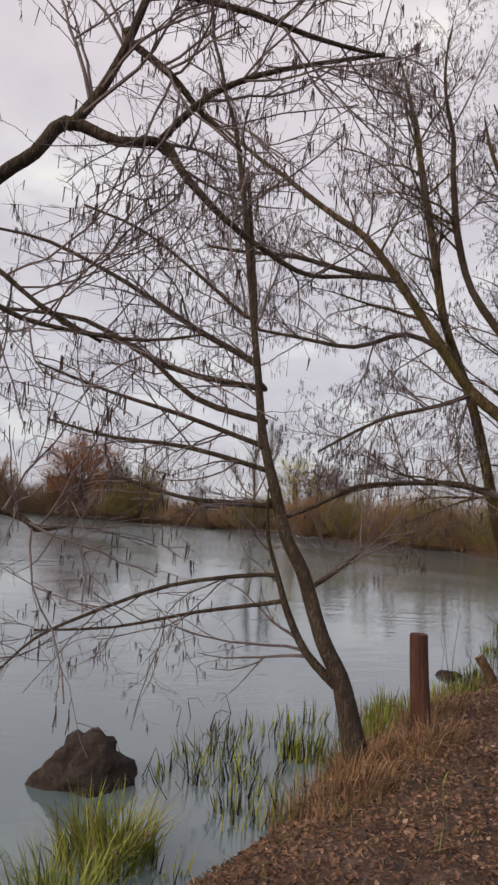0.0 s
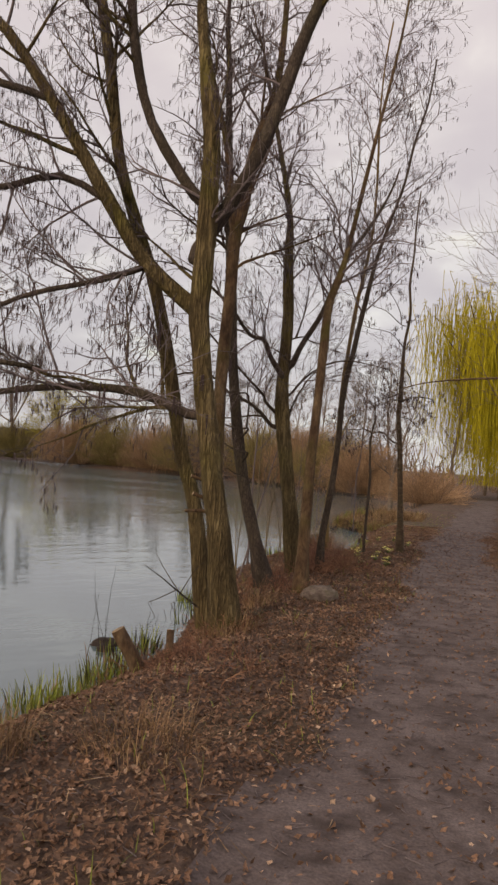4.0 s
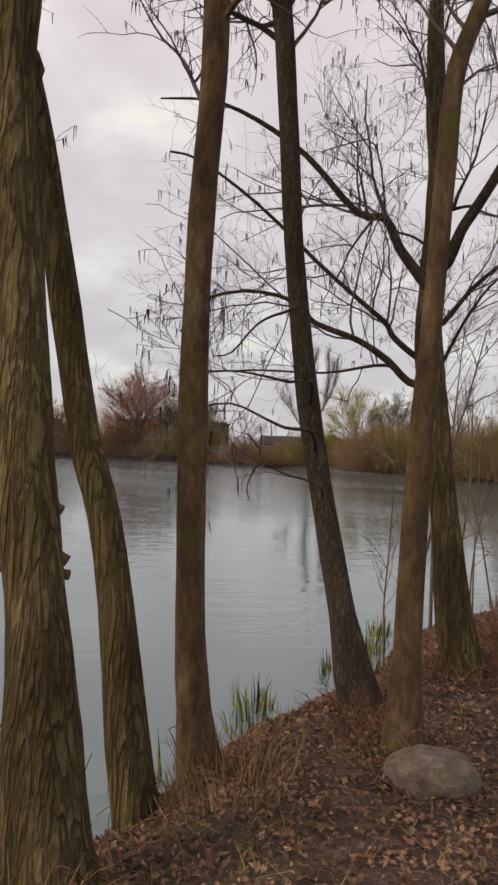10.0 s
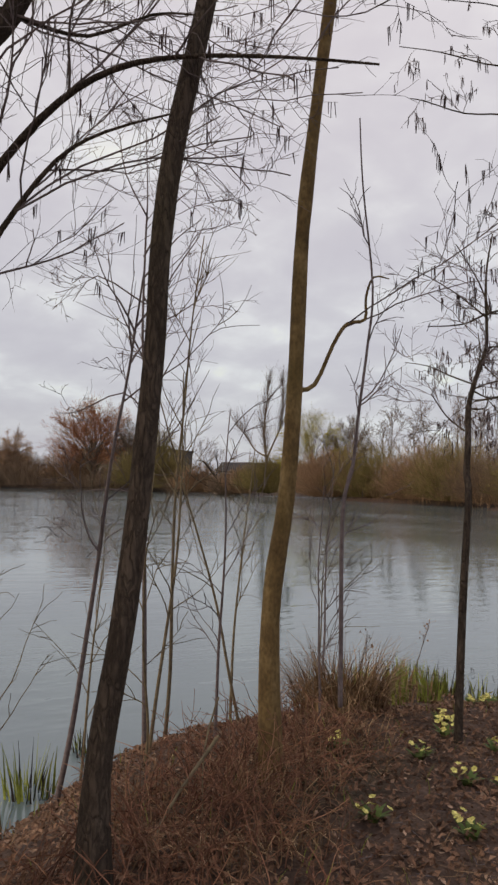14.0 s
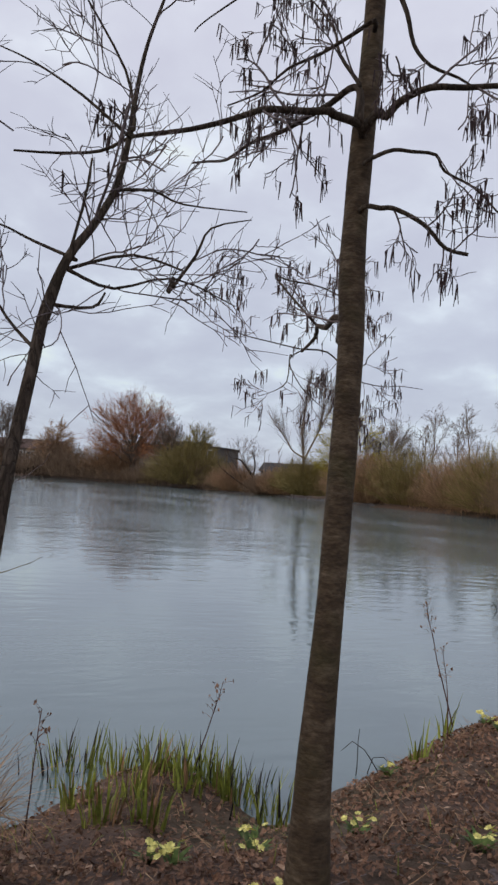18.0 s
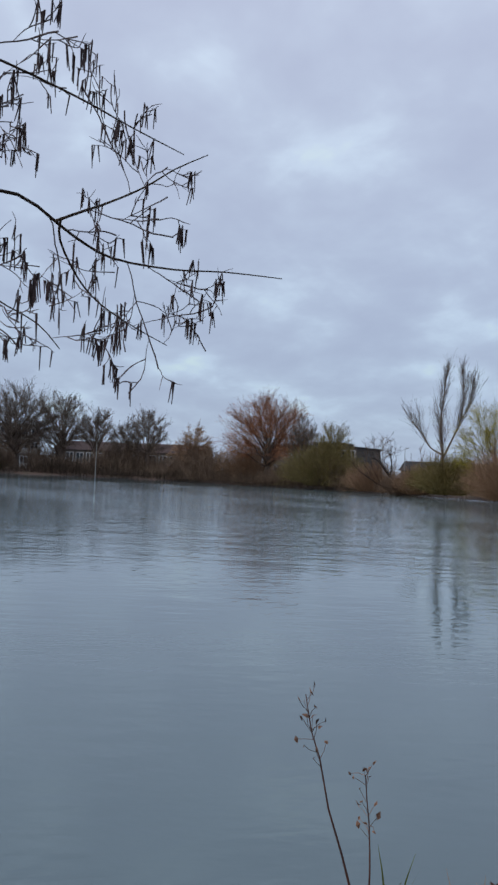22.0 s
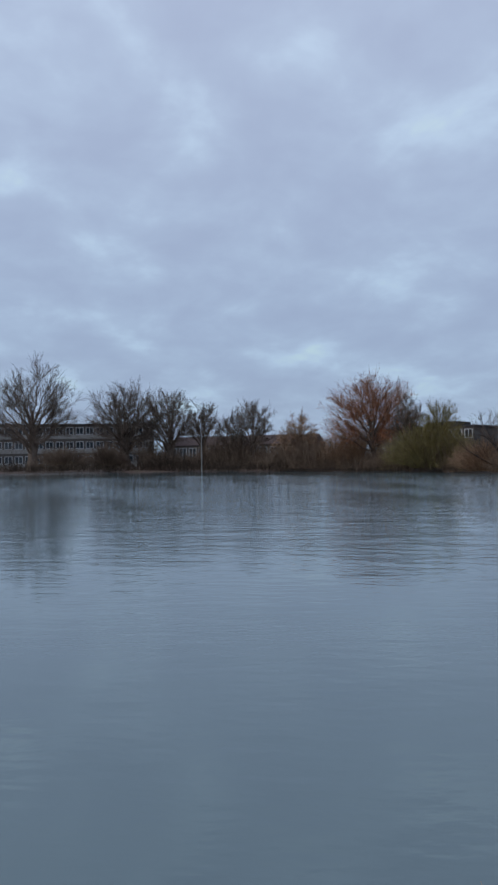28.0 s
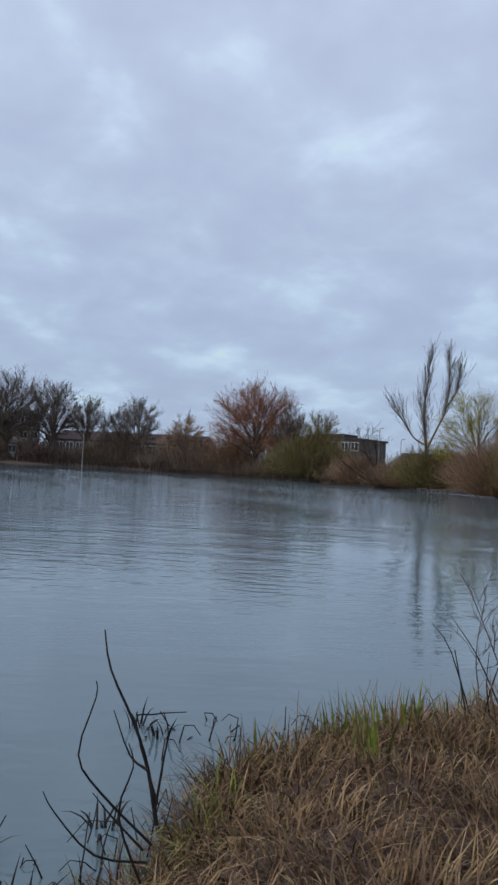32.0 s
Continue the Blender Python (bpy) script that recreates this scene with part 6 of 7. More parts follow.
dead_branch("dead_branch", "dead forked branch poking from the willow base over the water",
            [[(-3.0, 10.7, 0.05), (-3.15, 10.45, 0.25), (-3.2, 10.2, 0.40), (-3.28, 9.95, 0.55)], [(-3.12, 10.5, 0.2), (-3.3, 10.45, 0.45), (-3.36, 10.35, 0.62)],
             [(-3.12, 10.5, 0.22), (-3.02, 10.6, 0.45), (-2.98, 10.75, 0.52)], [(-3.15, 10.45, 0.25), (-3.3, 10.35, 0.16), (-3.38, 10.3, 0.12)]], M_DARKBARK)
for a, b, r in (((-2.86, 10.72, 1.30), (-3.10, 10.52, 1.42), 0.020), ((-2.84, 10.74, 1.10), (-3.08, 10.55, 1.24), 0.022), ((-2.82, 10.74, 1.05), (-3.14, 10.50, 1.06), 0.018)):
    sawn_stub(a, b, r, "short broken branch stub on the old willow trunk")
dead_branch("dead_branch", "fallen grey branch lying across the dry grass",
            [[(-2.9, 15.6, 0.35), (-2.75, 15.1, 0.15), (-2.6, 14.9, 0.02)], [(-3.0, 15.7, 0.5), (-2.9, 15.5, 0.3), (-2.7, 15.3, 0.05)]], M_PALETWIG)


# ---------------------------------------------------------------- tufts, reeds and litter
def tuft(name, label, at, count, length, width, mat, seed, spread, bend=0.9, category="grass tuft", group="grass tufts", lean=0.25, base=None, mix=None, mix_share=0.0):
    rng = random.Random(seed)
    x0, y0 = at
    zb = max(z_at(x0, y0), WATER_Z - 0.12) if base is None else base
    a, b = Shape(), Shape()
    for k in range(count):
        q, ang = math.sqrt(rng.random()) * spread, rng.uniform(0, 2 * math.pi)
        x, y = math.cos(ang) * q, math.sin(ang) * q
        h = ang + rng.gauss(0, 0.7)
        s = b if rng.random() < mix_share else a
        z = (z_at(x0 + x, y0 + y) if base is None else base) - zb - 0.02
        s.blade((x, y, max(z, WATER_Z - 0.15 - zb)), h, length * rng.uniform(0.45, 1.15), width * rng.uniform(0.6, 1.3), bend * rng.uniform(0.2, 1.5), lean * rng.random(), 4, rng.gauss(0, 0.5))
    root = thing(name, (x0, y0, zb), label, category, group)
    tagged(part("blade_mass", a, mat, root), kind="stuff")
    if b.v:
        tagged(part("dead_blade_mass", b, mix, root), kind="stuff")
    return root


tuft("grass_tuft", "bright green grass tuft growing in the shallows", (-3.3, 3.35), 420, 0.42, 0.012, M_GRASS, 601, 0.30, 1.1, base=WATER_Z - 0.05, mix=M_STRAW, mix_share=0.12)
tuft("grass_tuft", "bright green grass clump at the water edge", (-3.0, 2.7), 300, 0.40, 0.011, M_GRASS, 602, 0.28, 1.0, base=WATER_Z - 0.05)
tuft("dry_tussock", "pale dry grass tussock at the foot of the post", (-2.35, 5.75), 420, 0.24, 0.006, M_STRAW, 603, 0.36, 1.7, group="dry tussocks")
tuft("dry_tussock", "matted dry grass at the foot of the leaning tree", (-2.75, 5.5), 420, 0.27, 0.006, M_STRAW, 604, 0.30, 1.6, group="dry tussocks")
tuft("dry_tussock", "brown matted grass hanging over the bank", (-2.5, 4.7), 420, 0.34, 0.006, M_STRAW, 605, 0.45, 1.8, group="dry tussocks")
tuft("dry_tussock", "dry grass tuft behind the post", (-2.75, 6.9), 300, 0.34, 0.006, M_STRAW, 606, 0.35, 1.5, group="dry tussocks")
tuft("dry_tussock", "pale straw tuft flattened on the bank", (-1.85, 7.2), 260, 0.32, 0.005, M_STRAW, 607, 0.35, 2.2, group="dry tussocks")
tuft("dry_tussock", "dry grass at the foot of the old willow", (-2.55, 10.35), 260, 0.26, 0.005, M_STRAW, 608, 0.30, 1.6, group="dry tussocks")
tuft("dry_tussock", "brown dry grass between the slim trunks", (-2.75, 11.7), 260, 0.28, 0.005, M_STRAW, 609, 0.35, 1.5, group="dry tussocks")
tuft("dry_tussock", "tangled brown bramble and dry grass mound", (-2.75, 15.45), 300, 0.36, 0.005, M_STRAW, 610, 0.5, 2.8, group="dry tussocks", lean=0.5)
tuft("dry_tussock", "tall brown dry sedge clump by the shore", (-3.5, 17.55), 900, 0.62, 0.007, M_STRAW, 611, 0.34, 1.9, group="dry tussocks", lean=0.4)
tuft("dry_tussock", "brown dead grass beside the knobbly tree", (-3.0, 16.5), 260, 0.34, 0.005, M_STRAW, 612, 0.5, 2.8, group="dry tussocks", lean=0.5)
for k, (x, y) in enumerate(((-4.47, 19.36), (-4.14, 19.40), (-4.14, 19.62), (-3.88, 19.73), (-3.76, 19.75), (-3.65, 18.68), (-3.47, 18.86), (-4.13, 18.83), (-3.83, 19.42), (-3.89, 19.05))):
    tuft("iris_clump", "short yellow-green iris shoots on the muddy spit", (x, y), 34, 0.27, 0.017, M_GRASS, 613 + k, 0.11, 0.4, "iris clump", "iris on the muddy spit", 0.2, mix=M_STRAW, mix_share=0.2)
for k in range(46):
    rng = random.Random(640 + k)
    u, v = (k % 8) / 7, (k // 8) / 5
    x, y = -5.35 + 2.35 * u + rng.uniform(-0.15, 0.15), 28.0 + 3.4 * v + rng.uniform(-0.2, 0.2)
    if shore_distance(np.array([x]), np.array([y]))[0] < (0.28 if y < 29 else 0.15) or path_amount(np.array([x]), np.array([y]))[0] > 0.1:
        continue
    tuft("dry_tussock", "brown and straw-coloured matted sedge tussock on the point", (x, y), rng.randint(200, 400), rng.uniform(0.18, 0.44), 0.009, M_SEDGE, 740 + k, rng.uniform(0.26, 0.42), 2.1, group="sedge on the point", lean=0.9, mix=M_STRAW, mix_share=rng.uniform(0.15, 0.6))
POINT_EDGE = [(-4.02, 26.9, 0), (-4.08, 27.4, 0), (-4.75, 28.4, 0), (-5.55, 29.15, 0), (-5.7, 31, 0)]
for k in range(30):
    rng = random.Random(2000 + k)
    p, d = along(POINT_EDGE, (k + rng.random()) / 30)
    tuft("edge_tussock", "drooping straw and green sedge tussock hanging over the water edge", (p.x + rng.uniform(0.0, 0.22), p.y + rng.uniform(-0.08, 0.12)), rng.randint(90, 150), rng.uniform(0.32, 0.5), 0.010, M_SEDGE, 2040 + k, 0.15, 2.6, group="sedge on the point", lean=0.7, mix=M_GRASS, mix_share=rng.uniform(0.0, 0.22))
for k, (x, y, n) in enumerate(((-5.45, 29.35, 22), (-5.3, 29.9, 34), (-5.35, 30.4, 26), (-5.0, 30.2, 30), (-4.95, 28.85, 20), (-5.25, 30.9, 18), (-4.6, 29.6, 26), (-5.45, 31.4, 16))):
    tuft("iris_clump", "green and yellowing iris blades among the sedge", (x, y), n, 0.38, 0.022, M_GRASS, 660 + k, 0.12, 0.5, "iris clump", "iris on the point", 0.22, mix=M_STRAW, mix_share=0.3)

for k, (x, y) in enumerate(((-5.17, 27.31), (-5.34, 27.59), (-4.65, 27.54), (-4.63, 27.66), (-6.71, 29.08), (-6.51, 29.13), (-4.56, 27.73), (-4.62, 27.92), (-5.31, 28.29))):
    tuft("dead_reed_clump", "broken black reed leaves bent over into the water", (x, y), 11, 0.30, 0.020, M_REEDDARK, 1900 + k, 0.09, 1.9, "dead reeds", "dead reeds off the point", 0.5, WATER_Z - 0.03)
# iris and reed blades along the edge of the water, in clumps
rng = random.Random(77)
edge = [q for q in NEAR_SHORE if 2.5 < q[1] < 24]
for k, (x, y) in enumerate(((-4.12, 5.22), (-4.3, 5.84), (-4.2, 6.3), (-4.1, 6.86), (-3.54, 5.25), (-3.6, 5.9), (-3.64, 4.92), (-3.9, 5.5), (-3.75, 6.3), (-3.4, 4.9), (-3.9, 4.7))):
    tuft("reed_clump", "green reed blades and dead leaves standing in the shallows", (x, y), 34, rng.uniform(0.20, 0.33), 0.017, M_GRASS, 1740 + k, 0.24, 0.5, "reed clump", "reeds along the edge", 0.3, WATER_Z - 0.05, M_REEDDARK, 0.45)
for k in range(16):
    y = 5.9 + 0.25 * k
    x = float(np.interp(y, [4.5, 6, 7.8, 9.5, 11], [-2.8, -3.2, -3.45, -3.3, -3.4])) + rng.uniform(-0.22, 0.12)
    tuft("reed_clump", "fresh bright green reed blades lining the bank", (x, y), 60, rng.uniform(0.28, 0.40), 0.016, M_GRASS, 1700 + k, 0.2, 0.4, "reed clump", "reeds along the edge", 0.2, WATER_Z - 0.05, M_STRAW, 0.15)
for k in range(52):
    p, d = along([(a, b, 0) for a, b in edge], (k + rng.random()) / 52)
    if 16.6 < p.y < 19.0 or 20.2 < p.y:
        continue
    x, y = p.x - rng.uniform(-0.02, 0.42), p.y + rng.uniform(-0.2, 0.2)
    few = 0.35 if p.y > 19.5 else 1.0
    tuft("reed_clump", "short bright green iris blades with dead stalks in the shallows", (x, y), int(rng.randint(30, 75) * few), rng.uniform(0.26, 0.42), 0.019, M_GRASS, 700 + k, rng.uniform(0.12, 0.28), 0.35,
         "reed clump", "reeds along the edge", 0.16, WATER_Z - 0.10, M_REEDDARK, 0.35)



def bramble(x, y, spread, count, tall, seed, label="tangle of thin red-brown bramble stems at a trunk foot"):
    """Thin arching stems that root in the litter and tip over."""
    rng = random.Random(seed)
    root = thing("bramble", (x, y, z_at(x, y)), label, "bramble", "brambles on the bank")
    stems = Shape()
    for k in range(count):
        a, q = rng.uniform(0, 6.28), spread * math.sqrt(rng.random())
        px, py = q * math.cos(a), q * math.sin(a)
        h = rng.uniform(0, 6.28)
        t = wander(rng, (px, py, z_at(x + px, y + py) - root.location.z - 0.02), (0.5 * math.cos(h), 0.5 * math.sin(h), 1), tall * rng.uniform(0.5, 1.25), 6, 0.16, rng.uniform(0.05, 0.32))
        stems.tube(t, taper(0.0038, 0.0014, 6), 3, False)
        for j in range(2):
            p, d = along(t, rng.uniform(0.3, 0.9))
            stems.tube(wander(rng, p, fork(rng, d, 0.7), tall * 0.25, 2, 0.2, 0.1), [0.002, 0.0016, 0.001], 3, False)
    tagged(part("stem_mass", stems, M_BRAMBLE, root), kind="stuff")


for k, (x, y, spread, count, tall) in enumerate(((-2.65, 10.55, 0.34, 110, 0.32), (-3.2, 11.85, 0.34, 90, 0.4), (-2.45, 12.65, 0.34, 110, 0.34), (-3.0, 13.1, 0.34, 90, 0.36), (-2.85, 14.2, 0.4, 110, 0.4), (-2.6, 14.7, 0.4, 150, 0.55),
                                                 (-2.75, 15.35, 0.45, 170, 0.6), (-2.9, 15.95, 0.4, 160, 0.6), (-2.3, 15.2, 0.4, 100, 0.45), (-3.1, 16.6, 0.4, 130, 0.55), (-2.5, 5.3, 0.4, 120, 0.3), (-2.2, 8.9, 0.5, 90, 0.3), (-2.75, 9.3, 0.45, 120, 0.36))):
    bramble(x, y, spread, count, 0.75 * tall, 1800 + k)


def stalks(name, label, spots, height, seed, mat=M_REEDDARK, r=0.004, group="dead stalks in the water", bend=0.2, crooked=0.0):
    """Dead stalks that stand in the water, some snapped over."""
    rng = random.Random(seed)
    at = (spots[0][0], spots[0][1], WATER_Z)
    root = thing(name, at, label, "dead stalks", group)
    for x, y in spots:
        h = height * rng.uniform(0.5, 1.1)
        t = wander(rng, (x - at[0], y - at[1], -0.12), (rng.gauss(0, bend), rng.gauss(0, bend), 1), h, 5, 0.06, 0.02)
        if rng.random() < crooked:
            q = Vector(t[-1]); a = rng.uniform(0, 6.28)
            t += [tuple(q + Vector((math.cos(a) * h * 0.3, math.sin(a) * h * 0.3, h * 0.04))), tuple(q + Vector((math.cos(a) * h * 0.55, math.sin(a) * h * 0.5, -h * 0.2)))]
        s = Shape(); s.tube(t, taper(r * 1.2, r * 0.5, len(t) - 1), 4)
        part("stalk", s, mat, root)


def spots(x, y, n, sx, sy, seed):
    rng = random.Random(seed)
    return [(x + rng.gauss(0, sx), y + rng.gauss(0, sy)) for _ in range(n)]


stalks("dead_stalks", "broken black reed stalks standing in the lake", spots(-5.23, 27.6, 9, 0.10, 0.10, 1), 0.32, 801, r=0.006, crooked=0.3, bend=0.4)
stalks("dead_stalks", "bent black reed stalks close to the bank", spots(-4.6, 27.6, 14, 0.10, 0.12, 2), 0.36, 802, r=0.007, crooked=0.3, bend=0.35)
stalks("dead_stalks", "broken dark reeds beyond the point", spots(-6.4, 29.4, 10, 0.16, 0.22, 3), 0.30, 803, r=0.007, crooked=0.7, bend=0.5)
stalks("dead_stalks", "reddish dead stalks beside the tussock", spots(-5.0, 28.3, 14, 0.16, 0.2, 4), 0.45, 804, M_REEDDARK, 0.005, crooked=0.4, bend=0.35)
stalks("dead_stalks", "dark reeds behind the sedge point", spots(-6.0, 30.3, 14, 0.18, 0.6, 5), 0.36, 805, r=0.006, crooked=0.4, bend=0.3)
stalks("dead_stalks", "dark broken reeds off the leaning tree", spots(-4.2, 5.9, 16, 0.45, 0.5, 6), 0.34, 806, r=0.005, crooked=0.4, bend=0.35)
stalks("dead_stalks", "dark reed stalks beside the rotten stump", spots(-3.8, 4.6, 18, 0.35, 0.4, 7), 0.42, 807, r=0.004, crooked=0.3, bend=0.45)
stalks("dead_stalks", "tall thin grass stalks standing in the water", spots(-3.85, 10.1, 5, 0.08, 0.10, 8), 1.05, 808, M_REEDDARK, 0.0035, crooked=0.2, bend=0.10)
stalks("dead_stalks", "small bent stick in the water", [(-4.04, 20.9), (-4.0, 20.86)], 0.2, 809, r=0.006, crooked=1.0, bend=0.5)
stalks("dead_stalks", "dark reeds along the willow shallows", spots(-3.95, 12.6, 16, 0.22, 0.7, 10), 0.36, 810, r=0.005, crooked=0.4, bend=0.3)
stalks("dead_stalks", "thin stalks off the muddy spit", spots(-3.4, 20.8, 7, 0.12, 0.2, 11), 0.45, 811, r=0.005, crooked=0.5, bend=0.35)


def weed(name, label, at, height, seed, lean, line=None):
    """A thin dried weed with curled leaves near its top."""
    rng = random.Random(seed)
    x, y = at
    z = max(z_at(x, y), WATER_Z - 0.1)
    root = thing(name, (x, y, z), label, "weed", "dry weeds")
    t = wander(rng, (0, 0, -0.05), (lean[0], lean[1], 1), height, 8, 0.05, 0.0) if line is None else rel(line, (x, y, z))
    s = Shape(); s.tube(t, taper(0.006, 0.002, len(t) - 1), 5)
    part("stem", s, M_POST, root)
    lv = Shape()
    for k in range(16):
        p, d = along(t, rng.uniform(0.62, 1))
        q = wander(rng, p, fork(rng, d, 0.8, 0), 0.07, 2, 0.2)
        lv.tube(q, [0.0015, 0.0012, 0.001], 3, False)
        lv.leaf(q[-1], rng.uniform(0, 6.28), rng.uniform(0.02, 0.04), rng.uniform(0, 3), rng.uniform(0.3, 1))
    tagged(part("dry_leaf_mass", lv, M_LEAF, root), kind="stuff")


weed("dry_weed", "thin reddish dry weed standing at the water edge", (-3.21, 21.5), 1.15, 901, (0, 0), [(-3.21, 21.5, -0.17), (-3.24, 21.46, -0), (-3.27, 21.43, 0.14), (-3.3, 21.38, 0.31), (-3.33, 21.35, 0.5), (-3.35, 21.32, 0.6), (-3.37, 21.3, 0.74)])
for k, (x, y) in enumerate(((-3.11, 20.88), (-3.5, 21.9))):
    tuft("iris_clump", "few green iris blades at the water edge", (x, y), 9, 0.36, 0.022, M_GRASS, 690 + k, 0.06, 0.5, "iris clump", "iris by the muddy spit", 0.25)
weed("dry_weed", "short dry weed at the water edge", (-3.30, 21.6), 0.75, 902, (-0.2, 0.1))
weed("dry_weed", "dry weed stalk on the muddy spit", (-4.15, 19.75), 0.75, 903, (0.05, 0.1))
weed("dry_weed", "dry weed stalk beside the sedge", (-3.75, 18.3), 0.7, 904, (-0.1, 0.1))


# primroses: a rosette of leaves under pale yellow flowers
def make_flower():
    s = Shape()
    for k in range(5):
        a = 2 * math.pi * k / 5
        m = pose(0, 0, 0, 0, 0, math.degrees(a))
        n = len(s.v)
        s.v += [tuple(m @ Vector(q)) for q in ((0.001, 0, 0), (0.010, -0.009, 0.004), (0.019, -0.005, 0.006), (0.017, 0, 0.004), (0.019, 0.005, 0.006), (0.010, 0.009, 0.004))]
        s.f += [(n, n + 1, n + 2, n + 3), (n, n + 3, n + 4, n + 5)]
    return s.mesh("flower", M_PETAL)


FLOWER = make_flower()


def primrose(x, y, flowers, seed):
    rng = random.Random(seed)
    z = z_at(x, y)
    root = thing("primrose", (x, y, z), "clump of pale yellow primroses flowering in the leaf litter", "flower", "primroses on the bank")
    lv = Shape()
    for k in range(14):
        a = rng.uniform(0, 6.28)
        lv.blade((math.cos(a) * 0.015, math.sin(a) * 0.015, 0), a, rng.uniform(0.07, 0.12), 0.035, 0.9, 0.6, 4)
    tagged(part("leaf_rosette", lv, M_PRIMLEAF, root), kind="stuff")
    for k in range(flowers):
        q, a = rng.uniform(0.01, 0.085), rng.uniform(0, 6.28)
        f = new("flower", FLOWER)
        f.parent = root
        f.matrix_basis = pose(math.cos(a) * q, math.sin(a) * q, rng.uniform(0.05, 0.10), rng.uniform(-35, 35), rng.uniform(-35, 35), rng.uniform(0, 360)) @ Matrix.Diagonal((1.0, 1.0, 1.0, 1))


for k, (x, y, n) in enumerate(((-2.72, 17.62, 12), (-2.89, 18.43, 10), (-2.09, 18.0, 14), (-2.2, 18.4, 6), (-3.0, 19.65, 14), (-3.0, 19.18, 7), (-2.14, 16.78, 6), (-1.94, 16.83, 14), (-2.75, 18.44, 12), (-2.93, 19.54, 8), (-2.8, 19.0, 8),
                               (-3.13, 20.57, 9), (-1.9, 19.5, 8), (-3.2, 22.0, 14), (-2.85, 21.55, 7), (-2.35, 20.67, 6), (-1.85, 16.2, 10), (-2.57, 17.37, 9), (-2.6, 19.54, 8), (-2.25, 16.0, 7), (-2.9, 16.65, 6), (-2.2, 17.3, 8), (-2.5, 16.9, 7))):
    primrose(x, y, n, 1000 + k)


# saplings and whips
small_sapling("sapling", "thin dark sapling beside the knobbly tree", [(-2.42, 15.96, 0.52), (-2.42, 15.96, 0.78), (-2.42, 15.96, 1.47), (-2.39, 16, 1.71), (-2.37, 16.02, 1.99), (-2.35, 16.06, 2.32), (-2.33, 16.07, 2.62), (-2.37, 16.03, 3.14), (-2.38, 16.01, 3.49)], 0.013, 1101, M_TWIG, 7, 0.4)
SAPLING_LIMBS = [[(-4.42, 16.44, -0.33, 0.0200), (-4.40, 16.39, 0.58, 0.0176), (-4.38, 16.34, 1.50, 0.0151), (-4.35, 16.32, 2.13, 0.0127), (-4.36, 16.27, 2.63, 0.0103), (-4.33, 16.25, 3.32, 0.0079), (-4.31, 16.24, 3.64, 0.0054), (-4.31, 16.21, 4.09, 0.0030)],
                 [(-4.35, 16.32, 2.13, 0.0070), (-4.23, 16.40, 2.41, 0.0045), (-4.01, 16.56, 2.91, 0.0020)],
                 [(-4.35, 16.29, 2.45, 0.0070), (-4.49, 16.14, 2.86, 0.0045), (-4.53, 16.08, 3.23, 0.0020)],
                 [(-4.35, 16.33, 2.04, 0.0070), (-4.48, 16.20, 2.22, 0.0053), (-4.73, 16.00, 2.09, 0.0037), (-4.83, 15.91, 2.09, 0.0020)],
                 [(-4.34, 16.26, 3.05, 0.0070), (-4.16, 16.39, 3.32, 0.0045), (-4.02, 16.50, 3.46, 0.0020)],
                 [(-4.35, 16.27, 2.86, 0.0070), (-4.59, 16.04, 3.05, 0.0045), (-4.73, 15.93, 2.86, 0.0020)],
                 [(-4.35, 16.34, 1.77, 0.0070), (-4.18, 16.48, 2.00, 0.0045), (-4.01, 16.59, 2.41, 0.0020)],
                 [(-4.38, 16.34, 1.50, 0.0070), (-4.57, 16.17, 1.54, 0.0045), (-4.78, 15.99, 1.50, 0.0020)],
                 [(-4.37, 16.37, 1.22, 0.0070), (-4.52, 16.24, 1.27, 0.0045), (-4.71, 16.09, 1.04, 0.0020)],
                 [(-4.35, 16.28, 2.68, 0.0070), (-4.15, 16.44, 2.77, 0.0045), (-4.00, 16.56, 2.95, 0.0020)],
                 [(-4.31, 16.25, 3.46, 0.0070), (-4.42, 16.13, 3.77, 0.0045), (-4.45, 16.09, 4.05, 0.0020)],
                 [(-4.33, 16.26, 3.23, 0.0070), (-4.19, 16.35, 3.55, 0.0045), (-4.08, 16.44, 3.68, 0.0020)]]
near_tree("young_tree", "slim young tree with spreading bare twigs at the water margin", SAPLING_LIMBS, M_TWIG, 1161, reach=0.6, branches=6, low=0.45, density=5, size=0.3, catkins=0.0, extend=0, limb_branches=2, sides=8, flare=1.1, fine=0.8)
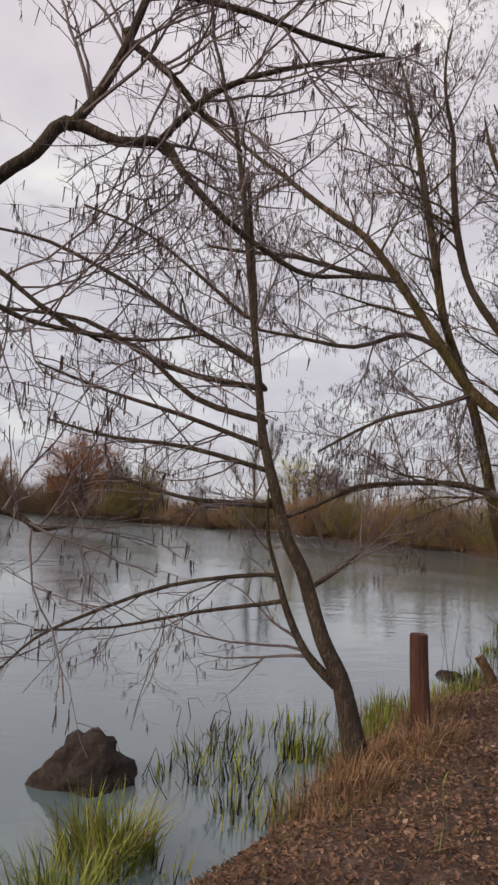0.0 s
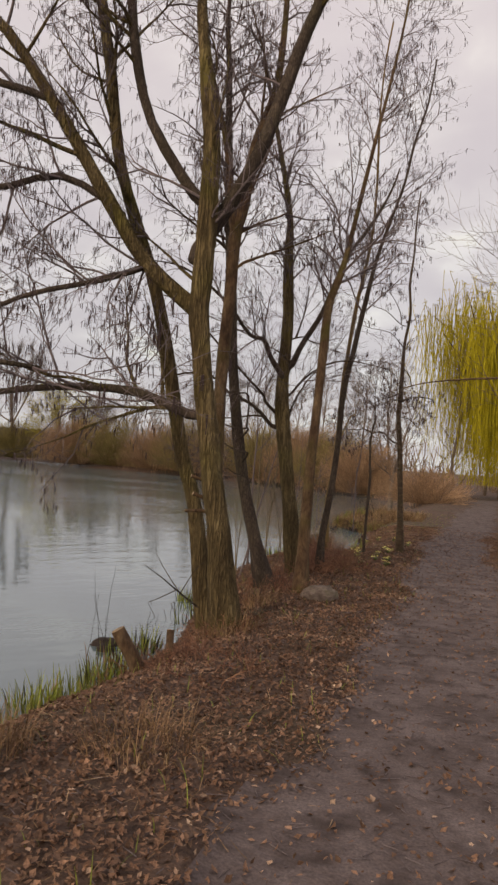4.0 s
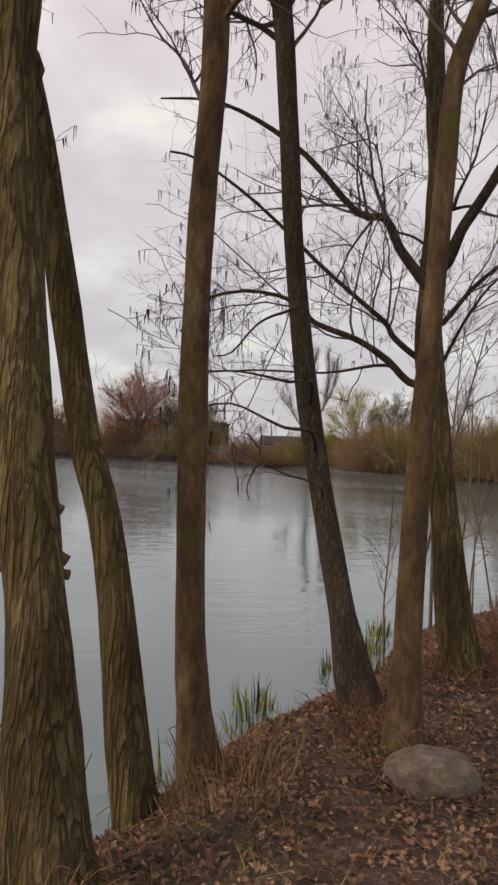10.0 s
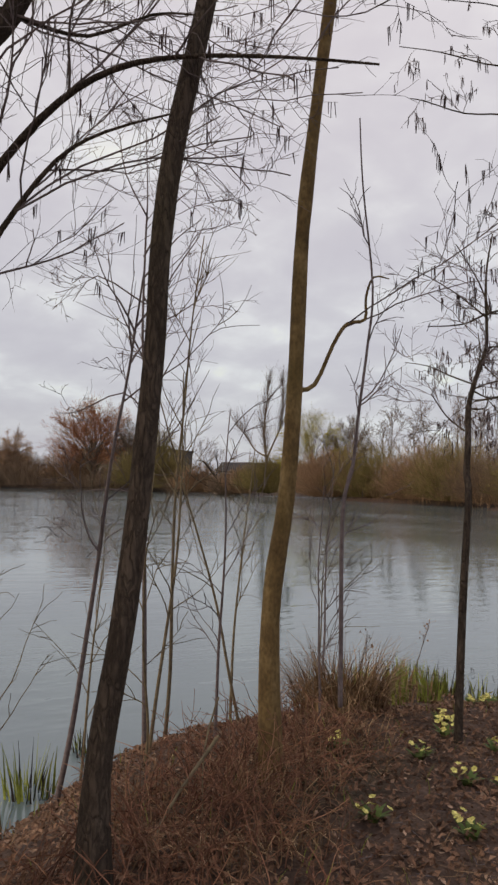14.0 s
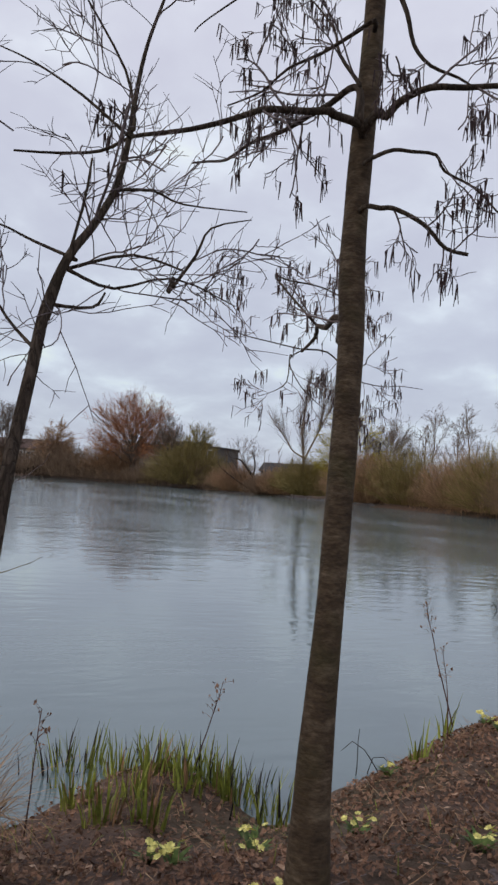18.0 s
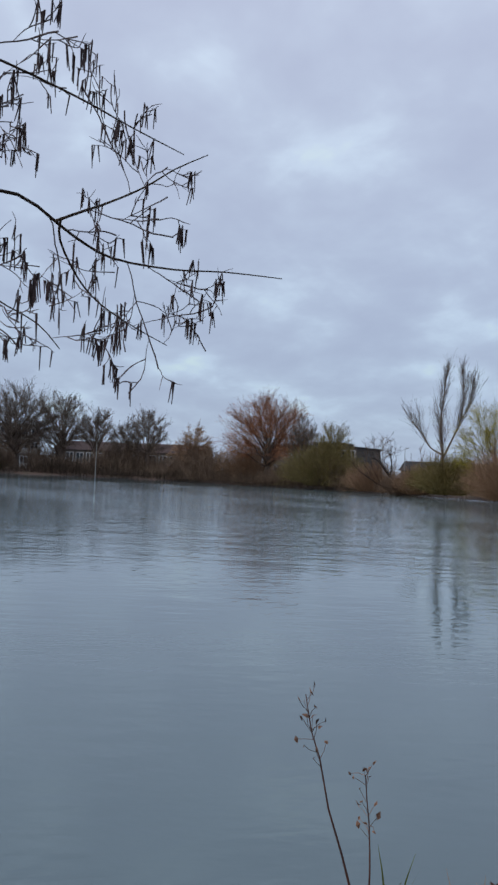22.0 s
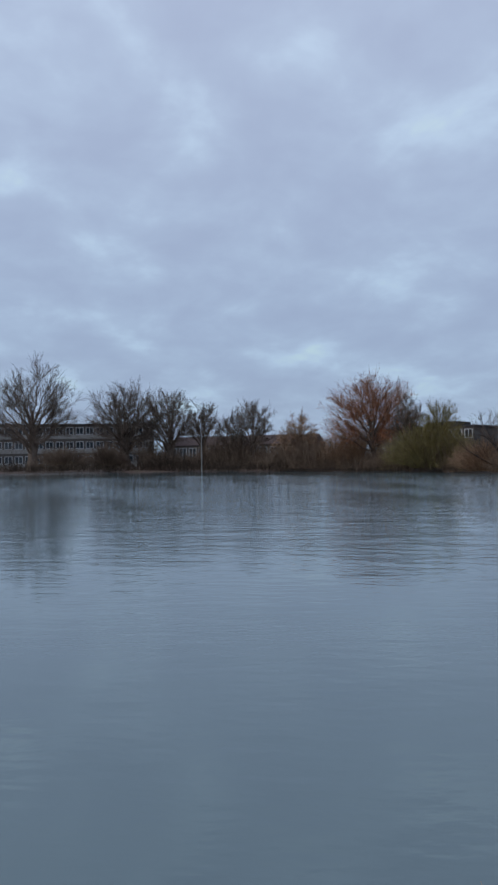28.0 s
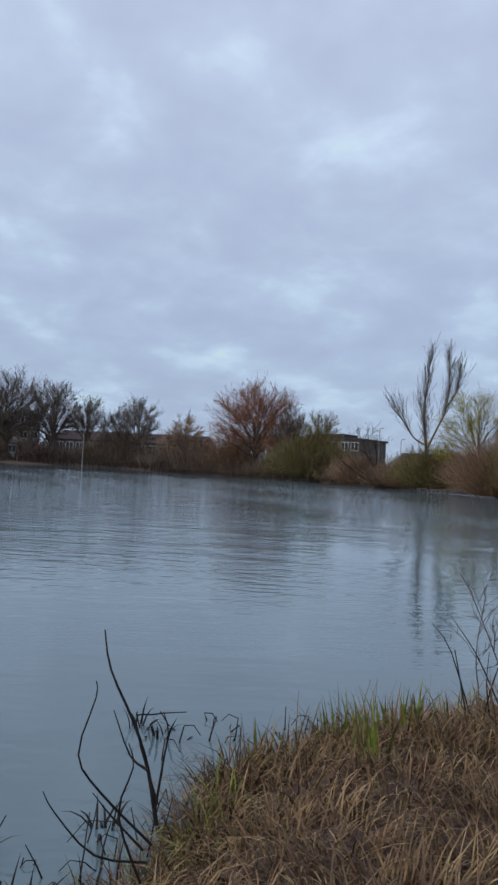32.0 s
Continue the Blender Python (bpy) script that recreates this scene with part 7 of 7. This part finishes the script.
YOUNG_LIMBS = [[(-2.46, 17.31, 0.41, 0.0260), (-2.44, 17.34, 0.86, 0.0250), (-2.43, 17.39, 1.52, 0.0240), (-2.46, 17.43, 1.70, 0.0221), (-2.47, 17.47, 1.92, 0.0202), (-2.49, 17.51, 2.11, 0.0183), (-2.48, 17.57, 2.29, 0.0164), (-2.47, 17.65, 2.42, 0.0145), (-2.46, 17.72, 2.57, 0.0126), (-2.48, 17.77, 2.76, 0.0107), (-2.50, 17.80, 2.95, 0.0088), (-2.51, 17.84, 3.16, 0.0069), (-2.50, 17.91, 3.41, 0.0050)],
               [(-2.51, 17.59, 2.30, 0.0065), (-2.63, 17.52, 2.37, 0.0050), (-2.75, 17.45, 2.43, 0.0035), (-2.87, 17.38, 2.46, 0.0020)],
               [(-2.49, 17.59, 2.25, 0.0065), (-2.43, 17.72, 2.22, 0.0050), (-2.31, 17.89, 2.24, 0.0035), (-2.20, 18.07, 2.19, 0.0020)],
               [(-2.24, 17.84, 2.22, 0.0065), (-2.23, 17.89, 2.34, 0.0050), (-2.21, 17.96, 2.44, 0.0035), (-2.16, 18.07, 2.50, 0.0020)],
               [(-2.49, 17.60, 2.26, 0.0065), (-2.39, 17.75, 2.33, 0.0050), (-2.29, 17.92, 2.32, 0.0035)],
               [(-2.45, 17.72, 2.56, 0.0065), (-2.40, 17.84, 2.59, 0.0050), (-2.35, 17.95, 2.56, 0.0035), (-2.22, 18.14, 2.56, 0.0020)],
               [(-2.47, 17.77, 2.77, 0.0065), (-2.62, 17.66, 2.91, 0.0050), (-2.79, 17.54, 3.06, 0.0035), (-2.91, 17.46, 3.14, 0.0020)],
               [(-2.48, 17.78, 2.82, 0.0065), (-2.54, 17.76, 3.02, 0.0050), (-2.67, 17.66, 3.30, 0.0035)],
               [(-2.50, 17.55, 2.15, 0.0065), (-2.45, 17.66, 2.14, 0.0050), (-2.46, 17.71, 2.21, 0.0035)],
               [(-2.50, 17.49, 1.97, 0.0065), (-2.61, 17.43, 2.08, 0.0050), (-2.68, 17.40, 2.20, 0.0035)],
               [(-2.52, 17.51, 2.09, 0.0065), (-2.46, 17.61, 2.44, 0.0050), (-2.48, 17.63, 2.65, 0.0035)]]
near_tree("young_tree", "young grey-barked tree with crooked twigs leaning over the sedge", YOUNG_LIMBS, M_DARKBARK, 1160, reach=0.45, branches=5, low=0.5, density=4, size=0.35, catkins=0.0, extend=0, limb_branches=2, sides=10, flare=1.1, fine=0.8)

for k, (x, y, h, r) in enumerate(((-4.3, 15.6, 3.4, 0.02), (-4.0, 16.1, 2.6, 0.014), (-4.4, 16.6, 3.9, 0.016), (-3.6, 16.3, 2.2, 0.012), (-4.3, 17.2, 2.4, 0.013), (-3.9, 16.9, 3.0, 0.012), (-3.6, 17.4, 2.0, 0.011), (-4.2, 15.2, 2.2, 0.012), (-3.7, 15.8, 1.8, 0.01), (-3.3, 17.0, 1.7, 0.01), (-3.9, 17.7, 1.6, 0.010), (-4.45, 15.9, 1.9, 0.011))):
    rng = random.Random(1200 + k)
    line = wander(rng, (x, y, max(z_at(x, y), WATER_Z) - 0.1), (rng.gauss(0, 0.12), rng.gauss(0, 0.12), 1), h, 6, 0.07)
    small_sapling("sapling", "thin bare grey-brown sapling in the wet margin", line, r, 1300 + k, M_PALETWIG if k % 3 else M_TWIG, 8, 0.45 + 0.08 * h)
for k, (x, y, dx, dy, h) in enumerate(((-5.5, 31.4, 0.15, -0.25, 1.15), (-5.4, 31.8, -0.1, -0.3, 1.4), (-5.2, 32.2, -0.3, -0.3, 1.6))):
    rng = random.Random(1400 + k)
    line = wander(rng, (x, y, max(z_at(x, y), WATER_Z) - 0.05), (dx, dy, 1), h, 6, 0.10)
    small_sapling("bare_shrub", "thin leafless twigs sprouting from the sedge", line, 0.008, 1500 + k, M_TWIG, 7, 0.35)

dead_branch("bare_shrub", "leafless dark shrub growing from the side of the sedge point",
            [[(-4.05, 28.02, 0.17), (-4.09, 27.99, 0.37), (-4.13, 27.94, 0.54), (-4.19, 27.85, 0.75), (-4.23, 27.83, 0.90)],
             [(-4.06, 28.01, 0.09), (-4.14, 27.82, 0.29), (-4.17, 27.73, 0.44), (-4.12, 27.77, 0.67), (-4.10, 27.76, 0.74)],
             [(-4.07, 28.00, 0.02), (-4.15, 27.81, 0.05), (-4.20, 27.66, 0.22), (-4.20, 27.61, 0.31)],
             [(-4.05, 28.02, 0.25), (-4.12, 27.94, 0.55), (-4.11, 28.00, 0.58), (-4.06, 28.13, 0.59)],
             [(-4.08, 27.98, -0.06), (-4.10, 27.88, 0.21), (-4.05, 27.91, 0.41), (-4.04, 27.88, 0.51)],
             [(-4.05, 28.01, 0.22), (-4.04, 28.03, 0.42), (-4.03, 28.04, 0.53), (-4.04, 28.02, 0.61)],
             [(-4.07, 27.98, 0.07), (-4.14, 27.87, 0.19), (-4.18, 27.80, 0.28)],
             [(-4.07, 27.98, 0.38), (-4.14, 27.93, 0.42), (-4.21, 27.88, 0.58)]], M_REEDDARK, "shrub", "bare shrubs on the point")
dead_branch("bare_shrub", "dark bare stems standing behind the sedge",
            [[(-4.86, 30.67, -0.25), (-4.92, 30.65, -0.01), (-5.00, 30.60, 0.41)],
             [(-4.85, 30.69, -0.17), (-5.01, 30.58, 0.39), (-5.15, 30.53, 0.56)],
             [(-4.78, 30.79, 0.10), (-4.93, 30.72, 0.40), (-5.09, 30.64, 0.62)],
             [(-4.80, 30.77, -0.13), (-4.82, 30.72, 0.20), (-4.81, 30.72, 0.43)],
             [(-4.84, 30.70, -0.10), (-4.82, 30.82, 0.31), (-4.76, 31.01, 0.50)]], M_REEDDARK, "shrub", "bare shrubs on the point")

# low timber platform at the water edge
def platform():
    a, b = Vector((-3.72, 24.0, 0)), Vector((-4.12, 27.5, 0))
    d = (b - a).normalized()
    side = Vector((d.y, -d.x, 0))
    deg = math.degrees(math.atan2(d.y, d.x))
    root = thing("timber_platform", tuple(a + Vector((0, 0, -0.345))), "worn grey-brown timber platform edging the water", "platform")
    rng = random.Random(31)
    length = (b - a).length
    for k in range(6):
        s = Shape()
        w = 0.155
        c = (b - a) / 2 + side * (0.06 + (w + 0.008) * (k + 0.5))
        n = 14
        for i in range(n + 1):
            u = -length / 2 + length * i / n
            e1, e2 = 0.012 * noise.noise(Vector((u * 3, k, 0))), 0.012 * noise.noise(Vector((u * 3, k, 5)))
            zt = 0.008 * noise.noise(Vector((u * 1.3, k * 2, 2)))
            base = c + d * u
            for off, z in ((-w / 2 + e1, -0.045), (-w / 2 + e1 + 0.006, zt), (w / 2 + e2 - 0.006, zt), (w / 2 + e2, -0.045)):
                q = base + side * off
                s.v.append((q.x, q.y, z))
        for i in range(n):
            o = 4 * i
            s.f += [(o, o + 4, o + 5, o + 1), (o + 1, o + 5, o + 6, o + 2), (o + 2, o + 6, o + 7, o + 3), (o + 3, o + 7, o + 4, o)]
        s.f += [(0, 1, 2, 3), tuple(4 * n + q for q in (3, 2, 1, 0))]
        part("board", s, M_PLANK, root)
    for u in (0.03, 0.32, 0.62, 0.9, 1.0):
        s = Shape()
        q = (b - a) * u - side * 0.02
        s.tube([(q.x, q.y, -0.5), (q.x, q.y, -0.1), (q.x + 0.01, q.y, -0.015), (q.x + 0.01, q.y, 0.0)], [0.045, 0.042, 0.04, 0.028], 10)
        part("post", s, M_ROTTEN, root, "black wet post")


platform()

# an overhanging branch with trailing shoots, reaching out from the tree by the path
def overhanging_branch():
    rng = random.Random(61)
    at = (3.35, 32.95, 5.0)
    root = thing("willow_branch", at, "long overhanging branch with trailing budded shoots", "tree branch")
    t, rad = smooth_line(rel([at, (0.2, 31.0, 5.1), (-2.4, 29.5, 4.75), (-3.6, 28.8, 4.35), (-4.1, 28.38, 4.12)], at), [0.06, 0.045, 0.025, 0.012, 0.005], 4)
    s = Shape(); s.tube(t, rad, 7)
    part("limb", s, M_BROWNBARK, root)
    h = Shape()
    for u, length in ((0.99, 0.48), (0.93, 0.30), (0.88, 0.62), (0.84, 0.75), (0.80, 0.6), (0.76, 0.5)):
        p, d = along(t, u)
        l = wander(rng, p, (rng.gauss(0, 0.12), rng.gauss(0, 0.12), -1), length, 7, 0.07, 0.05)
        h.tube(l, taper(0.004, 0.002, 7), 4, False)
        for j in range(16):
            q, e2 = along(l, j / 16)
            w = fork(rng, e2, 0.7, 0)
            h.tube([tuple(q), tuple(q + w * 0.012), tuple(q + w * 0.028)], [0.002, 0.006, 0.001], 4, False)
    tagged(part("trailing_shoot_mass", h, M_FAR_OLIVE, root), kind="stuff")


overhanging_branch()


# ---------------------------------------------------------------- fallen leaves, straw and grass on the bank
def scatter(n, seed, y0, y1, x0=-5.6, x1=1.4, path_share=0.05, dmin=0.04):
    r = np.random.RandomState(seed)
    px, py = r.uniform(x0, x1, n), r.uniform(y0, y1, n)
    d, pa = shore_distance(px, py), path_amount(px, py)
    ok = (d > dmin) & (r.rand(n) > pa * (1 - path_share)) & (px < 2.5)
    return px[ok], py[ok], ground_z(px[ok], py[ok])


rng = random.Random(5)
litter, bleached = Shape(), Shape()
for x, y, z in zip(*scatter(240000, 1, -1, 26, x0=-4.8, x1=1.4, path_share=0.10)):
    if z < -0.2 and 18.2 < y < 20.0 and rng.random() < 0.55:
        continue
    pale = rng.random() < 0.05
    (bleached if pale else litter).leaf((x, y, z + rng.uniform(0.004, 0.035)), rng.uniform(0, 6.28), rng.uniform(0.016, 0.050), rng.gauss(0, 0.5), rng.uniform(-0.3, 0.9), rng.uniform(0.35, 0.8))
tagged(part("bleached_leaves", bleached, M_LEAFPALE), "scattered pale bleached leaves among the brown litter", "leaf litter", kind="stuff")
tagged(part("leaf_litter", litter, M_LEAF), "layer of brown dead leaves covering the bank", "leaf litter", kind="stuff")
straw = Shape()
for x, y, z in zip(*scatter(14000, 2, -2, 33, x1=1.2, path_share=0.10)):
    straw.blade((x, y, z + rng.uniform(0.005, 0.03)), rng.uniform(0, 6.28), rng.uniform(0.06, 0.22), 0.004, rng.uniform(-0.3, 0.3), rng.uniform(1.35, 1.6), 3)
tagged(part("straw_litter", straw, M_STRAW), "loose dry grass stems scattered over the bank", "dry grass", kind="stuff")
sprigs = Shape()
for x, y, z in zip(*scatter(3000, 3, -2, 33, x1=-1.0, path_share=0.0)):
    sprigs.blade((x, y, z), rng.uniform(0, 6.28), rng.uniform(0.04, 0.14), 0.005, rng.uniform(0.3, 1.4), rng.uniform(0, 0.7), 3)
tagged(part("grass_sprigs", sprigs, M_GRASS), "sparse small green grass blades on the bank", "grass", kind="stuff")
bits = Shape()
for x, y, z in zip(*scatter(9000, 4, -2, 40, x0=-2.2, x1=1.2, path_share=0.75)):
    a, l = rng.uniform(0, 6.28), rng.uniform(0.02, 0.12)
    bits.tube([(x, y, z + 0.012), (x + l * math.cos(a), y + l * math.sin(a), z + rng.uniform(0.008, 0.02))], [0.003, 0.0018], 3, False)
tagged(part("twig_litter", bits, M_TWIG), "small broken twigs scattered on the trodden path", "twigs", kind="stuff")
